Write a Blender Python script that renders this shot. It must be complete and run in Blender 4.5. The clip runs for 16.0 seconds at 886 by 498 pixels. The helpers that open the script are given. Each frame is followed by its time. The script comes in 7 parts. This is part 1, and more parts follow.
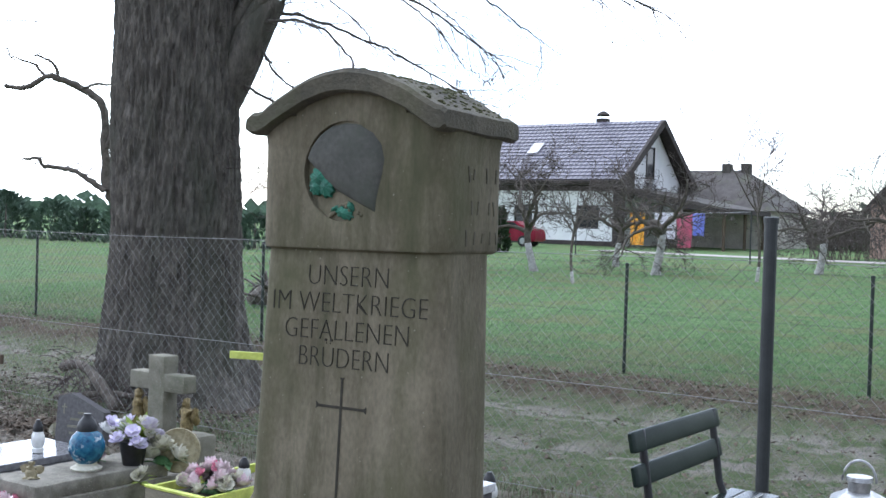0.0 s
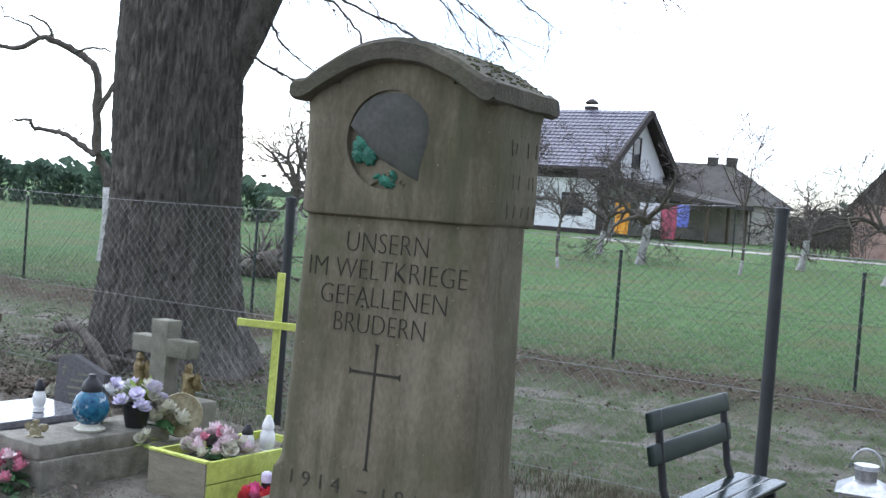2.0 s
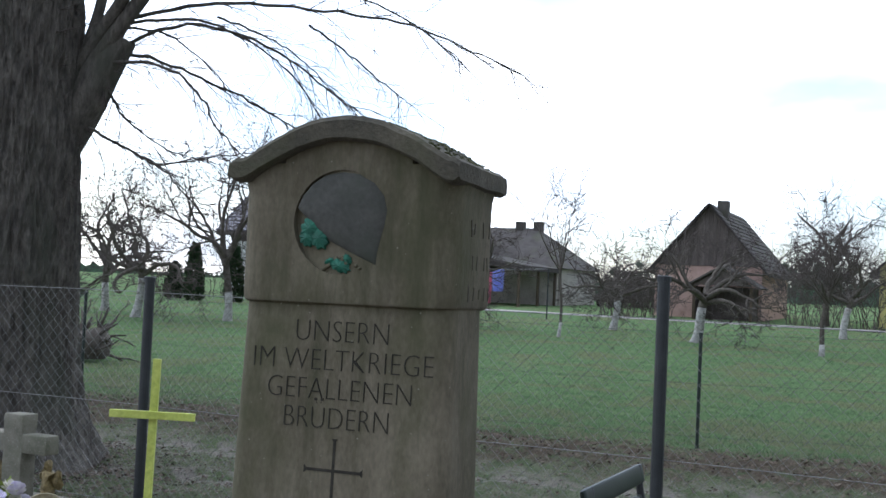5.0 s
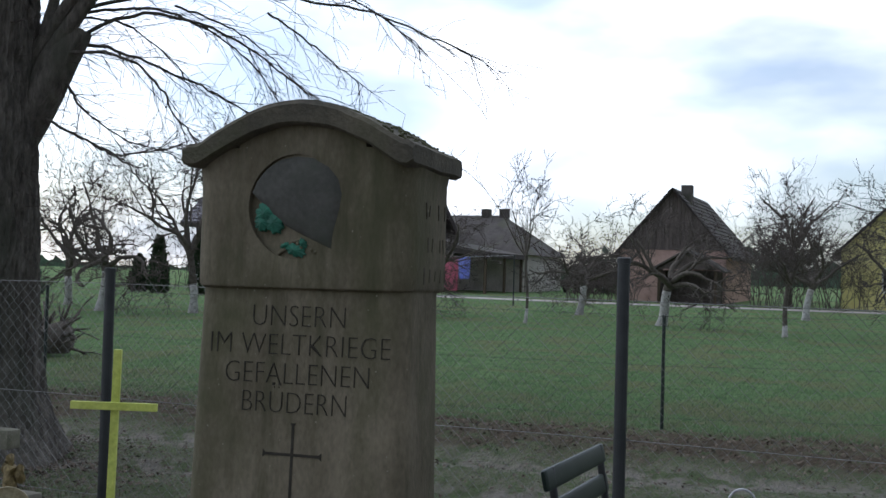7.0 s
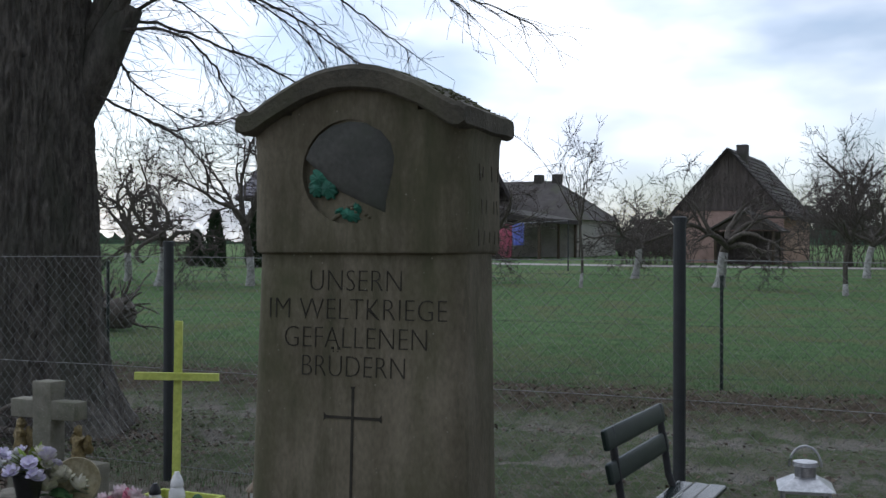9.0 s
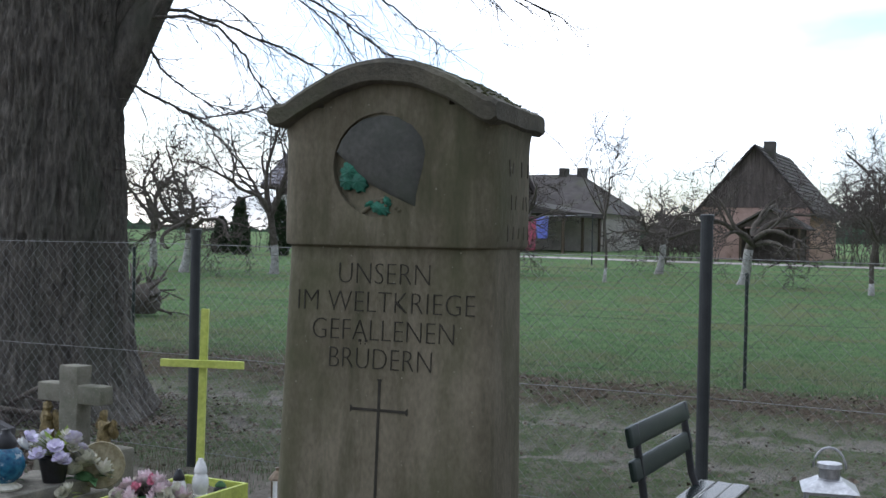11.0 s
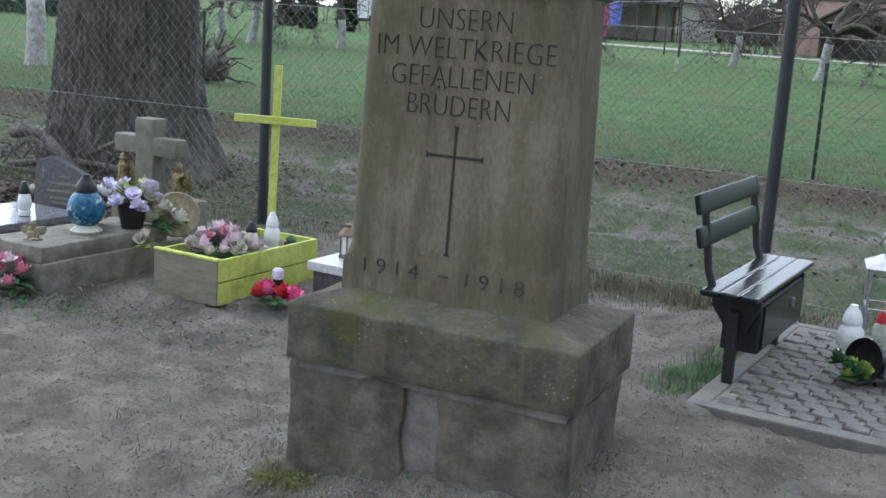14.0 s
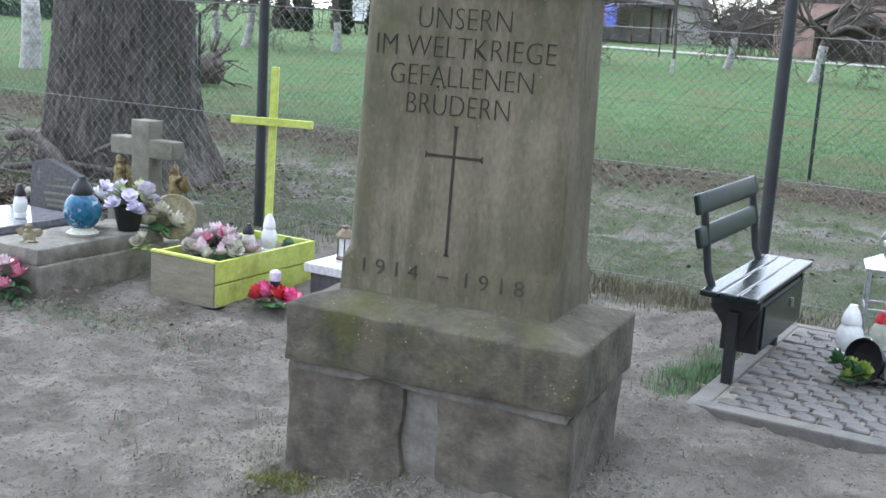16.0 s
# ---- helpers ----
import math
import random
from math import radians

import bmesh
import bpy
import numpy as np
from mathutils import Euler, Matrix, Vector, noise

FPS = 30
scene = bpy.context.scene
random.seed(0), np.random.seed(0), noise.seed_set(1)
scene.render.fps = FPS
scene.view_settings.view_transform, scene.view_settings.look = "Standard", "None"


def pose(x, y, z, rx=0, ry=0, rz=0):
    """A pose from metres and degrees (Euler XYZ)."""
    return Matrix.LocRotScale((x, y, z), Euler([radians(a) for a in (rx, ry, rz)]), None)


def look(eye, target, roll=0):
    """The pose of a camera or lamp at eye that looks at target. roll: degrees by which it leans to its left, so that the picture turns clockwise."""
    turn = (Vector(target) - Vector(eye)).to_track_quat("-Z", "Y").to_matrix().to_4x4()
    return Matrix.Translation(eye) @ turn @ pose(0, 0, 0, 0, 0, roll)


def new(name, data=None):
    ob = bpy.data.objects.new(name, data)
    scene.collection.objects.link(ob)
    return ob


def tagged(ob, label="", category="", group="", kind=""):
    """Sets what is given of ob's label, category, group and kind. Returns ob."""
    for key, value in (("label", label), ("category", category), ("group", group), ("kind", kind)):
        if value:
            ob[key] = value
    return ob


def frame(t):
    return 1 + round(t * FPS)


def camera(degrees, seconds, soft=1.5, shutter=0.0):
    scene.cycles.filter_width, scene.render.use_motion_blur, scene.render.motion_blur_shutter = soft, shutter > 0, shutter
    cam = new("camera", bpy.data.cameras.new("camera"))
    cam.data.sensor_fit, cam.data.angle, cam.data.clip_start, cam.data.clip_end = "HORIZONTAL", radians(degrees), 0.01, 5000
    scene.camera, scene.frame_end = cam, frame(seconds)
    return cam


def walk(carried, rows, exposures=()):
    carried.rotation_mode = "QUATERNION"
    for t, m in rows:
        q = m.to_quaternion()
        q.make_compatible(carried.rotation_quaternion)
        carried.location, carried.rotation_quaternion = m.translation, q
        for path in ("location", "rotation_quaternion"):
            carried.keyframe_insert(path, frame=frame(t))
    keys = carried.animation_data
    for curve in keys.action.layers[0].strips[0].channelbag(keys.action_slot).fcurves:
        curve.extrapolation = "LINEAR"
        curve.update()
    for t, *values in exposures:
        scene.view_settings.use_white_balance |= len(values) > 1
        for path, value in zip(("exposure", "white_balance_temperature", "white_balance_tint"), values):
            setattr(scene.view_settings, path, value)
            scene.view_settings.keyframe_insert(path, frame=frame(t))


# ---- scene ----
cam = camera(43.0, 16.0)
PATH = [
    (0, (2.194, -2.592, 1.696), (1.037, -0.96, 1.66), 1.7),
    (0.5, (2.198, -2.606, 1.698), (0.994, -1.009, 1.679), 3.0),
    (1, (2.203, -2.616, 1.693), (1.001, -1.018, 1.655), 2.7),
    (1.5, (2.171, -2.663, 1.686), (0.978, -1.058, 1.646), 3.9),
    (2, (2.066, -2.717, 1.657), (0.94, -1.065, 1.59), 4.2),
    (2.5, (1.918, -2.743, 1.625), (0.828, -1.066, 1.605), -0.6),
    (3, (1.713, -2.697, 1.617), (0.634, -1.017, 1.501), 1.9),
    (3.5, (1.64, -2.822, 1.653), (0.722, -1.046, 1.608), 0.6),
    (4, (1.622, -2.841, 1.683), (0.732, -1.052, 1.748), 1.6),
    (4.5, (1.609, -2.824, 1.681), (0.752, -1.019, 1.755), 2.5),
    (7, (1.647, -2.816, 1.662), (0.865, -0.976, 1.716), 1.6),
    (7.5, (1.651, -2.817, 1.655), (0.872, -0.975, 1.702), 1.7),
    (8, (1.664, -2.816, 1.676), (0.895, -0.971, 1.738), 2.0),
    (8.5, (1.643, -2.81, 1.666), (0.838, -0.98, 1.705), 1.4),
    (9, (1.645, -2.817, 1.643), (0.777, -1.016, 1.639), 0.1),
    (9.2, (1.626, -2.807, 1.647), (0.746, -1.011, 1.635), 0.2),
    (11.5, (1.635, -2.835, 1.653), (0.73, -1.051, 1.63), 1.4),
    (12, (1.633, -2.819, 1.649), (0.733, -1.033, 1.61), 1.8),
    (12.5, (1.633, -2.838, 1.637), (0.726, -1.057, 1.571), 2.2),
    (13, (1.622, -2.842, 1.603), (0.704, -1.076, 1.405), 3.3),
    (13.5, (1.611, -2.859, 1.576), (0.647, -1.128, 1.3), 3.8),
    (14, (1.612, -2.871, 1.546), (0.643, -1.168, 1.144), 3.6),
    (14.5, (1.602, -2.867, 1.521), (0.63, -1.183, 1.052), 4.4),
    (15, (1.6, -2.864, 1.516), (0.638, -1.186, 1.009), 4.2),
    (15.5, (1.6, -2.859, 1.525), (0.647, -1.158, 1.079), 3.6),
    (16, (1.596, -2.866, 1.536), (0.633, -1.158, 1.139), 3.5),
]
EXPOSURES = [(0.0, 0.3, 5720, 11), (3.0, 0.25, 5720, 11), (3.6, 0.25, 5720, 11), (4.5, -0.1, 5720, 11), (7.0, -0.95, 5850, 11), (8.5, -1.12, 5850, 11), (9.2, -1.12, 5850, 11), (11.5, -0.35, 5850, 11),
             (12.5, -0.33, 5850, 11), (13.3, -0.25, 5850, 10), (14.0, 0.06, 5720, 10), (14.5, 0.1, 5720, 10), (15.0, 0.2, 5720, 10), (15.4, 0.4, 5720, 10), (16.0, 0.65, 5720, 10)]
walk(cam, [(t, look(eye, target, roll)) for t, eye, target, roll in PATH], EXPOSURES)

# ---- world, sun, sky ----
SUN_WAY = (-0.75, 0.33, 0.57)
world = bpy.data.worlds.new("sky")
scene.world = world
world.use_nodes = True
wn, wl = world.node_tree.nodes, world.node_tree.links
wn.clear()
w_out = wn.new("ShaderNodeOutputWorld")
w_bg = wn.new("ShaderNodeBackground")
w_sky = wn.new("ShaderNodeTexSky")
w_sky.sky_type = "NISHITA"
w_sky.sun_disc = False
w_sky.sun_elevation, w_sky.sun_rotation = radians(35), radians(-66)
w_gain = wn.new("ShaderNodeMix")
w_gain.data_type, w_gain.blend_type = "RGBA", "MULTIPLY"
w_gain.inputs[0].default_value = 1.0
w_gain.inputs[7].default_value = (0.13, 0.13, 0.13, 1)
w_co = wn.new("ShaderNodeTexCoord")
w_map = wn.new("ShaderNodeMapping")
w_map.inputs["Scale"].default_value = (1.0, 1.0, 2.6)
w_noise = wn.new("ShaderNodeTexNoise")
w_noise.inputs["Scale"].default_value = 2.3
w_noise.inputs["Detail"].default_value = 6.0
w_noise.inputs["Roughness"].default_value = 0.52
w_ramp = wn.new("ShaderNodeValToRGB")
w_ramp.color_ramp.elements[0].position, w_ramp.color_ramp.elements[0].color = 0.40, (0.25, 0.25, 0.25, 1)
w_ramp.color_ramp.elements[1].position, w_ramp.color_ramp.elements[1].color = 0.58, (1, 1, 1, 1)
w_tone = wn.new("ShaderNodeValToRGB")
w_tone.color_ramp.elements[0].position, w_tone.color_ramp.elements[0].color = 0.36, (0.76, 0.83, 0.94, 1)
w_tone.color_ramp.elements[1].position, w_tone.color_ramp.elements[1].color = 0.60, (1.55, 1.55, 1.55, 1)
w_n2 = wn.new("ShaderNodeTexNoise")
w_n2.inputs["Scale"].default_value = 4.1
w_n2.inputs["Detail"].default_value = 4.0
w_mix = wn.new("ShaderNodeMix")
w_mix.data_type = "RGBA"
wl.new(w_co.outputs["Generated"], w_map.inputs["Vector"])
wl.new(w_map.outputs["Vector"], w_noise.inputs["Vector"])
wl.new(w_map.outputs["Vector"], w_n2.inputs["Vector"])
wl.new(w_noise.outputs["Fac"], w_ramp.inputs["Fac"])
wl.new(w_n2.outputs["Fac"], w_tone.inputs["Fac"])
wl.new(w_sky.outputs["Color"], w_gain.inputs[6])
wl.new(w_ramp.outputs["Color"], w_mix.inputs[0])
wl.new(w_gain.outputs[2], w_mix.inputs[6])
wl.new(w_tone.outputs["Color"], w_mix.inputs[7])
# the veiled sun makes its own side of the sky brighter
w_dot = wn.new("ShaderNodeVectorMath")
w_dot.operation = "DOT_PRODUCT"
w_dot.inputs[1].default_value = SUN_WAY
w_glow = wn.new("ShaderNodeMapRange")
w_glow.inputs["From Min"].default_value, w_glow.inputs["From Max"].default_value = -0.7, 0.95
w_glow.inputs["To Min"].default_value, w_glow.inputs["To Max"].default_value = 0.50, 2.45
wl.new(w_co.outputs["Generated"], w_dot.inputs[0])
wl.new(w_dot.outputs["Value"], w_glow.inputs["Value"])
wl.new(w_glow.outputs["Result"], w_bg.inputs["Strength"])
wl.new(w_mix.outputs[2], w_bg.inputs["Color"])
wl.new(w_bg.outputs["Background"], w_out.inputs["Surface"])

sun_data = bpy.data.lights.new("sun", "SUN")
sun_data.energy, sun_data.angle, sun_data.color = 0.45, radians(16), (1.0, 0.97, 0.93)
sun = new("sun", sun_data)
sun.matrix_world = look((-37.5, 16.5, 28.5), (0, 0, 0))

# ---- materials ----


def mat(name, c1, c2, scale=8.0, rough=0.8, bump=0.3, fine=60.0, metal=0.0, stain=None, stain_scale=1.5, spec=0.4, vary=0.0,
        stretch=(1, 1, 1), depth=0.01, stain_edge=(0.5, 0.68), specks=None, speck_scale=45.0, speck_size=0.16, streaks=None, streak_edge=(0.52, 0.68)):
    """Two tones mixed by a coarse noise, a finer grain over them, an optional stain and a bump from both scales."""
    m = bpy.data.materials.new(name)
    m.use_nodes = True
    n, l = m.node_tree.nodes, m.node_tree.links
    b = n["Principled BSDF"]
    b.inputs["Roughness"].default_value, b.inputs["Metallic"].default_value = rough, metal
    b.inputs["Specular IOR Level"].default_value = spec
    co = n.new("ShaderNodeTexCoord")
    mp = n.new("ShaderNodeMapping")
    mp.inputs["Scale"].default_value = stretch
    l.new(co.outputs["Object"], mp.inputs["Vector"])
    a, f = n.new("ShaderNodeTexNoise"), n.new("ShaderNodeTexNoise")
    for q, s in ((a, scale), (f, fine)):
        q.inputs["Scale"].default_value, q.inputs["Detail"].default_value = s, 5.0
        q.inputs["Roughness"].default_value = 0.6
        l.new(mp.outputs["Vector"], q.inputs["Vector"])
    r = n.new("ShaderNodeValToRGB")
    r.color_ramp.elements[0].position, r.color_ramp.elements[1].position = 0.34, 0.66
    r.color_ramp.elements[0].color, r.color_ramp.elements[1].color = (*c1, 1), (*c2, 1)
    l.new(a.outputs["Fac"], r.inputs["Fac"])
    colour = r.outputs["Color"]
    g = n.new("ShaderNodeMix")
    g.data_type, g.blend_type = "RGBA", "OVERLAY"
    g.inputs[0].default_value = 0.45
    l.new(colour, g.inputs[6])
    l.new(f.outputs["Fac"], g.inputs[7])
    colour = g.outputs[2]
    if stain:
        s = n.new("ShaderNodeTexNoise")
        s.inputs["Scale"].default_value, s.inputs["Detail"].default_value = stain_scale, 7.0
        s.inputs["Roughness"].default_value = 0.68
        l.new(mp.outputs["Vector"], s.inputs["Vector"])
        e = n.new("ShaderNodeMapRange")
        e.inputs["From Min"].default_value, e.inputs["From Max"].default_value = stain_edge
        l.new(s.outputs["Fac"], e.inputs["Value"])
        x = n.new("ShaderNodeMix")
        x.data_type = "RGBA"
        l.new(e.outputs["Result"], x.inputs[0])
        l.new(colour, x.inputs[6])
        x.inputs[7].default_value = (*stain, 1)
        colour = x.outputs[2]
    if streaks:
        # narrow runs of algae and soot washed down the face
        sm = n.new("ShaderNodeMapping")
        sm.inputs["Scale"].default_value = (1.0, 1.0, 0.16)
        l.new(co.outputs["Object"], sm.inputs["Vector"])
        sn = n.new("ShaderNodeTexNoise")
        sn.inputs["Scale"].default_value, sn.inputs["Detail"].default_value, sn.inputs["Roughness"].default_value = 9.0, 6.0, 0.62
        l.new(sm.outputs["Vector"], sn.inputs["Vector"])
        sr = n.new("ShaderNodeMapRange")
        sr.inputs["From Min"].default_value, sr.inputs["From Max"].default_value = streak_edge
        sr.inputs["To Max"].default_value = 0.8
        l.new(sn.outputs["Fac"], sr.inputs["Value"])
        sx = n.new("ShaderNodeMix")
        sx.data_type = "RGBA"
        l.new(sr.outputs["Result"], sx.inputs[0])
        l.new(colour, sx.inputs[6])
        sx.inputs[7].default_value = (*streaks, 1)
        colour = sx.outputs[2]
    if specks:
        # small round lichen spots, only where a wider noise lets them grow
        vo = n.new("ShaderNodeTexVoronoi")
        vo.inputs["Scale"].default_value = speck_scale
        l.new(co.outputs["Object"], vo.inputs["Vector"])
        lt = n.new("ShaderNodeMapRange")
        lt.inputs["From Min"].default_value, lt.inputs["From Max"].default_value = speck_size, speck_size * 0.6
        l.new(vo.outputs["Distance"], lt.inputs["Value"])
        gate = n.new("ShaderNodeTexNoise")
        gate.inputs["Scale"].default_value = 9.0
        l.new(co.outputs["Object"], gate.inputs["Vector"])
        ge = n.new("ShaderNodeMapRange")
        ge.inputs["From Min"].default_value, ge.inputs["From Max"].default_value = 0.48, 0.60
        l.new(gate.outputs["Fac"], ge.inputs["Value"])
        mu = n.new("ShaderNodeMath")
        mu.operation = "MULTIPLY"
        l.new(lt.outputs["Result"], mu.inputs[0])
        l.new(ge.outputs["Result"], mu.inputs[1])
        sp = n.new("ShaderNodeMix")
        sp.data_type = "RGBA"
        l.new(mu.outputs[0], sp.inputs[0])
        l.new(colour, sp.inputs[6])
        sp.inputs[7].default_value = (*specks, 1)
        colour = sp.outputs[2]
    if vary:
        o = n.new("ShaderNodeObjectInfo")
        geo = n.new("ShaderNodeNewGeometry")
        add = n.new("ShaderNodeMath")
        l.new(o.outputs["Random"], add.inputs[0])
        l.new(geo.outputs["Random Per Island"], add.inputs[1])
        mr = n.new("ShaderNodeMapRange")
        mr.inputs["From Max"].default_value = 2.0
        mr.inputs["To Min"].default_value, mr.inputs["To Max"].default_value = 1 - vary, 1 + vary
        l.new(add.outputs[0], mr.inputs["Value"])
        v = n.new("ShaderNodeMix")
        v.data_type, v.blend_type = "RGBA", "MULTIPLY"
        v.inputs[0].default_value = 1.0
        l.new(colour, v.inputs[6])
        l.new(mr.outputs["Result"], v.inputs[7])
        colour = v.outputs[2]
    l.new(colour, b.inputs["Base Color"])
    if bump:
        h = n.new("ShaderNodeMath")
        h.operation = "MULTIPLY_ADD"
        h.inputs[1].default_value = 0.5
        l.new(f.outputs["Fac"], h.inputs[0])
        l.new(a.outputs["Fac"], h.inputs[2])
        bp = n.new("ShaderNodeBump")
        bp.inputs["Strength"].default_value, bp.inputs["Distance"].default_value = bump, depth
        l.new(h.outputs[0], bp.inputs["Height"])
        l.new(bp.outputs["Normal"], b.inputs["Normal"])
    return m


M_SAND = mat("weathered sandstone", (0.102, 0.088, 0.056), (0.188, 0.163, 0.114), 4.2, 0.96, 0.8, 85, stain=(0.066, 0.070, 0.030), stain_scale=2.8, depth=0.006, stretch=(1, 1, 0.5), stain_edge=(0.47, 0.72), specks=(0.24, 0.225, 0.17), speck_scale=38, speck_size=0.11, streaks=(0.056, 0.056, 0.028), streak_edge=(0.50, 0.68))
M_SAND_DARK = mat("dark weathered sandstone", (0.05, 0.046, 0.034), (0.12, 0.107, 0.076), 6.0, 0.95, 0.9, 70, stain=(0.045, 0.05, 0.022), stain_scale=3.0, depth=0.01)
M_LEDGE = mat("mossy sandstone", (0.052, 0.048, 0.034), (0.130, 0.115, 0.082), 8, 0.96, 1.0, 60, stain=(0.080, 0.080, 0.028), stain_scale=3.0, depth=0.012, stain_edge=(0.48, 0.64), specks=(0.24, 0.23, 0.15), speck_scale=48, speck_size=0.17, streaks=(0.115, 0.100, 0.066), streak_edge=(0.55, 0.66))
M_BLOCK = mat("grey brown sandstone", (0.066, 0.058, 0.045), (0.16, 0.14, 0.108), 9.0, 0.97, 1.0, 55, stain=(0.08, 0.07, 0.06), stain_scale=3.0, depth=0.012)
M_MORTAR = mat("grey mortar", (0.12, 0.11, 0.095), (0.20, 0.185, 0.16), 8.0, 0.95, 0.4, 60)
# carving colours hold dirt and wear plus the shade inside cut strokes
M_CARVE = mat("dirty shaded carving", (0.024, 0.022, 0.016), (0.048, 0.043, 0.033), 20, 0.95, 0.2)
M_CARVE_PALE = mat("worn shaded carving", (0.040, 0.036, 0.026), (0.066, 0.060, 0.045), 20, 0.95, 0.2)
M_HELM = mat("slate grey relief", (0.056, 0.057, 0.048), (0.092, 0.090, 0.078), 6.0, 0.85, 0.4, 60, stain=(0.06, 0.066, 0.05), stain_scale=5)
M_VERDI = mat("green painted leaf", (0.014, 0.075, 0.048), (0.022, 0.150, 0.092), 18.0, 0.6, 0.4, 80)
M_MOSSY = mat("yellow green moss", (0.10, 0.105, 0.02), (0.20, 0.20, 0.05), 40, 1.0, 0.4, vary=0.3)
M_MOSS = mat("moss", (0.045, 0.05, 0.02), (0.10, 0.10, 0.05), 30, 1.0, 0.8, 140)
M_BARK = mat("linden bark", (0.066, 0.060, 0.052), (0.170, 0.154, 0.130), 16.0, 0.95, 1.0, 60, stain=(0.080, 0.082, 0.062), stain_scale=1.6, depth=0.04, stretch=(1, 1, 0.34))
M_TWIG = mat("twig bark", (0.06, 0.048, 0.043), (0.11, 0.09, 0.08), 14, 0.9, 0.3)
M_FRUIT = mat("fruit tree bark", (0.07, 0.06, 0.05), (0.14, 0.12, 0.10), 10, 0.95, 0.6, 40)
M_LIME = mat("lime washed bark", (0.30, 0.29, 0.27), (0.55, 0.54, 0.52), 9, 0.95, 0.5, 40, stain=(0.25, 0.23, 0.2), stain_scale=5)
M_GREEN_METAL = mat("dark green painted steel", (0.012, 0.022, 0.018), (0.022, 0.032, 0.028), 12, 0.38, 0.08, 120, spec=0.5)
M_POST = mat("anthracite painted steel", (0.022, 0.025, 0.026), (0.034, 0.037, 0.038), 9, 0.5, 0.1, 120)
M_WIRE = mat("galvanised wire", (0.24, 0.24, 0.235), (0.34, 0.34, 0.33), 20, 0.6, 0.1, metal=0.3)
M_WIRE_FAR = mat("green coated wire", (0.06, 0.075, 0.06), (0.10, 0.115, 0.09), 20, 0.6, 0.1)
M_BENCH = mat("dark varnished slat", (0.008, 0.014, 0.013), (0.016, 0.023, 0.021), 6, 0.17, 0.03, 60, spec=0.22, stretch=(3, 1, 3), depth=0.001)
M_BENCH_BACK = mat("dark green painted slat", (0.010, 0.018, 0.015), (0.020, 0.029, 0.024), 6, 0.4, 0.03, 60, spec=0.15, stretch=(3, 1, 3), depth=0.001)
M_BENCH_END = mat("black steel", (0.012, 0.013, 0.014), (0.022, 0.022, 0.023), 10, 0.45, 0.05, 80)
M_YELLOW = mat("lime yellow painted board", (0.46, 0.52, 0.09), (0.56, 0.62, 0.15), 7, 0.62, 0.25, 50, stain=(0.33, 0.36, 0.07), stain_scale=5)
M_BOARD = mat("grey brown board", (0.17, 0.15, 0.105), (0.25, 0.225, 0.165), 5, 0.9, 0.3, 60, stretch=(1, 1, 5))
M_STONE = mat("grey artificial stone", (0.13, 0.125, 0.095), (0.235, 0.222, 0.175), 6, 0.92, 0.5, 120, stain=(0.11, 0.115, 0.075), stain_scale=4, specks=(0.34, 0.33, 0.28), speck_scale=70, speck_size=0.2)
M_STONE2 = mat("terrazzo grave stone", (0.135, 0.125, 0.10), (0.25, 0.235, 0.195), 12, 0.85, 0.6, 110, stain=(0.10, 0.092, 0.07), stain_scale=4, specks=(0.33, 0.31, 0.26), speck_scale=80, speck_size=0.22)
M_GRANITE = mat("polished grey granite", (0.13, 0.13, 0.14), (0.22, 0.22, 0.23), 40, 0.12, 0.0, 220, spec=0.6)
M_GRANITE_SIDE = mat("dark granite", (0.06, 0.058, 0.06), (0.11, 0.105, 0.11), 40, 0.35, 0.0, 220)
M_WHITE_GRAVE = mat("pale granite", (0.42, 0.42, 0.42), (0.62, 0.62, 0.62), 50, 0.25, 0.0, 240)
M_WHITE = mat("white glass", (0.66, 0.66, 0.64), (0.80, 0.80, 0.78), 20, 0.25, 0.05)
M_BLACK = mat("black plastic", (0.012, 0.012, 0.013), (0.02, 0.02, 0.022), 20, 0.4, 0.05)
M_BLUE = mat("blue glass", (0.008, 0.05, 0.12), (0.03, 0.17, 0.27), 22, 0.2, 0.1, stain=(0.34, 0.42, 0.46), stain_scale=14, stain_edge=(0.56, 0.63))
M_GOLD = mat("gold paint", (0.10, 0.075, 0.03), (0.26, 0.20, 0.09), 30, 0.55, 0.4, metal=0.3)
M_CREAM_GOLD = mat("cream and gold paint", (0.17, 0.14, 0.07), (0.36, 0.32, 0.21), 18, 0.55, 0.3)
M_PINK = mat("pink cloth petals", (0.58, 0.16, 0.26), (0.78, 0.38, 0.46), 30, 0.8, 0.2, vary=0.25)
M_PALEPINK = mat("pale pink cloth petals", (0.58, 0.42, 0.46), (0.76, 0.68, 0.68), 25, 0.8, 0.2, vary=0.22)
M_MAGENTA = mat("magenta cloth petals", (0.62, 0.06, 0.22), (0.80, 0.22, 0.40), 25, 0.8, 0.2, vary=0.2)
M_RED = mat("red cloth petals", (0.42, 0.02, 0.03), (0.60, 0.05, 0.06), 25, 0.8, 0.2, vary=0.2)
M_LILAC = mat("lilac cloth petals", (0.52, 0.46, 0.64), (0.80, 0.77, 0.86), 25, 0.8, 0.2, vary=0.2)
M_CREAM = mat("cream cloth petals", (0.48, 0.46, 0.36), (0.68, 0.66, 0.56), 25, 0.8, 0.2, vary=0.2)
M_LEAF = mat("artificial green leaf", (0.025, 0.075, 0.025), (0.06, 0.14, 0.045), 20, 0.7, 0.2, vary=0.3)
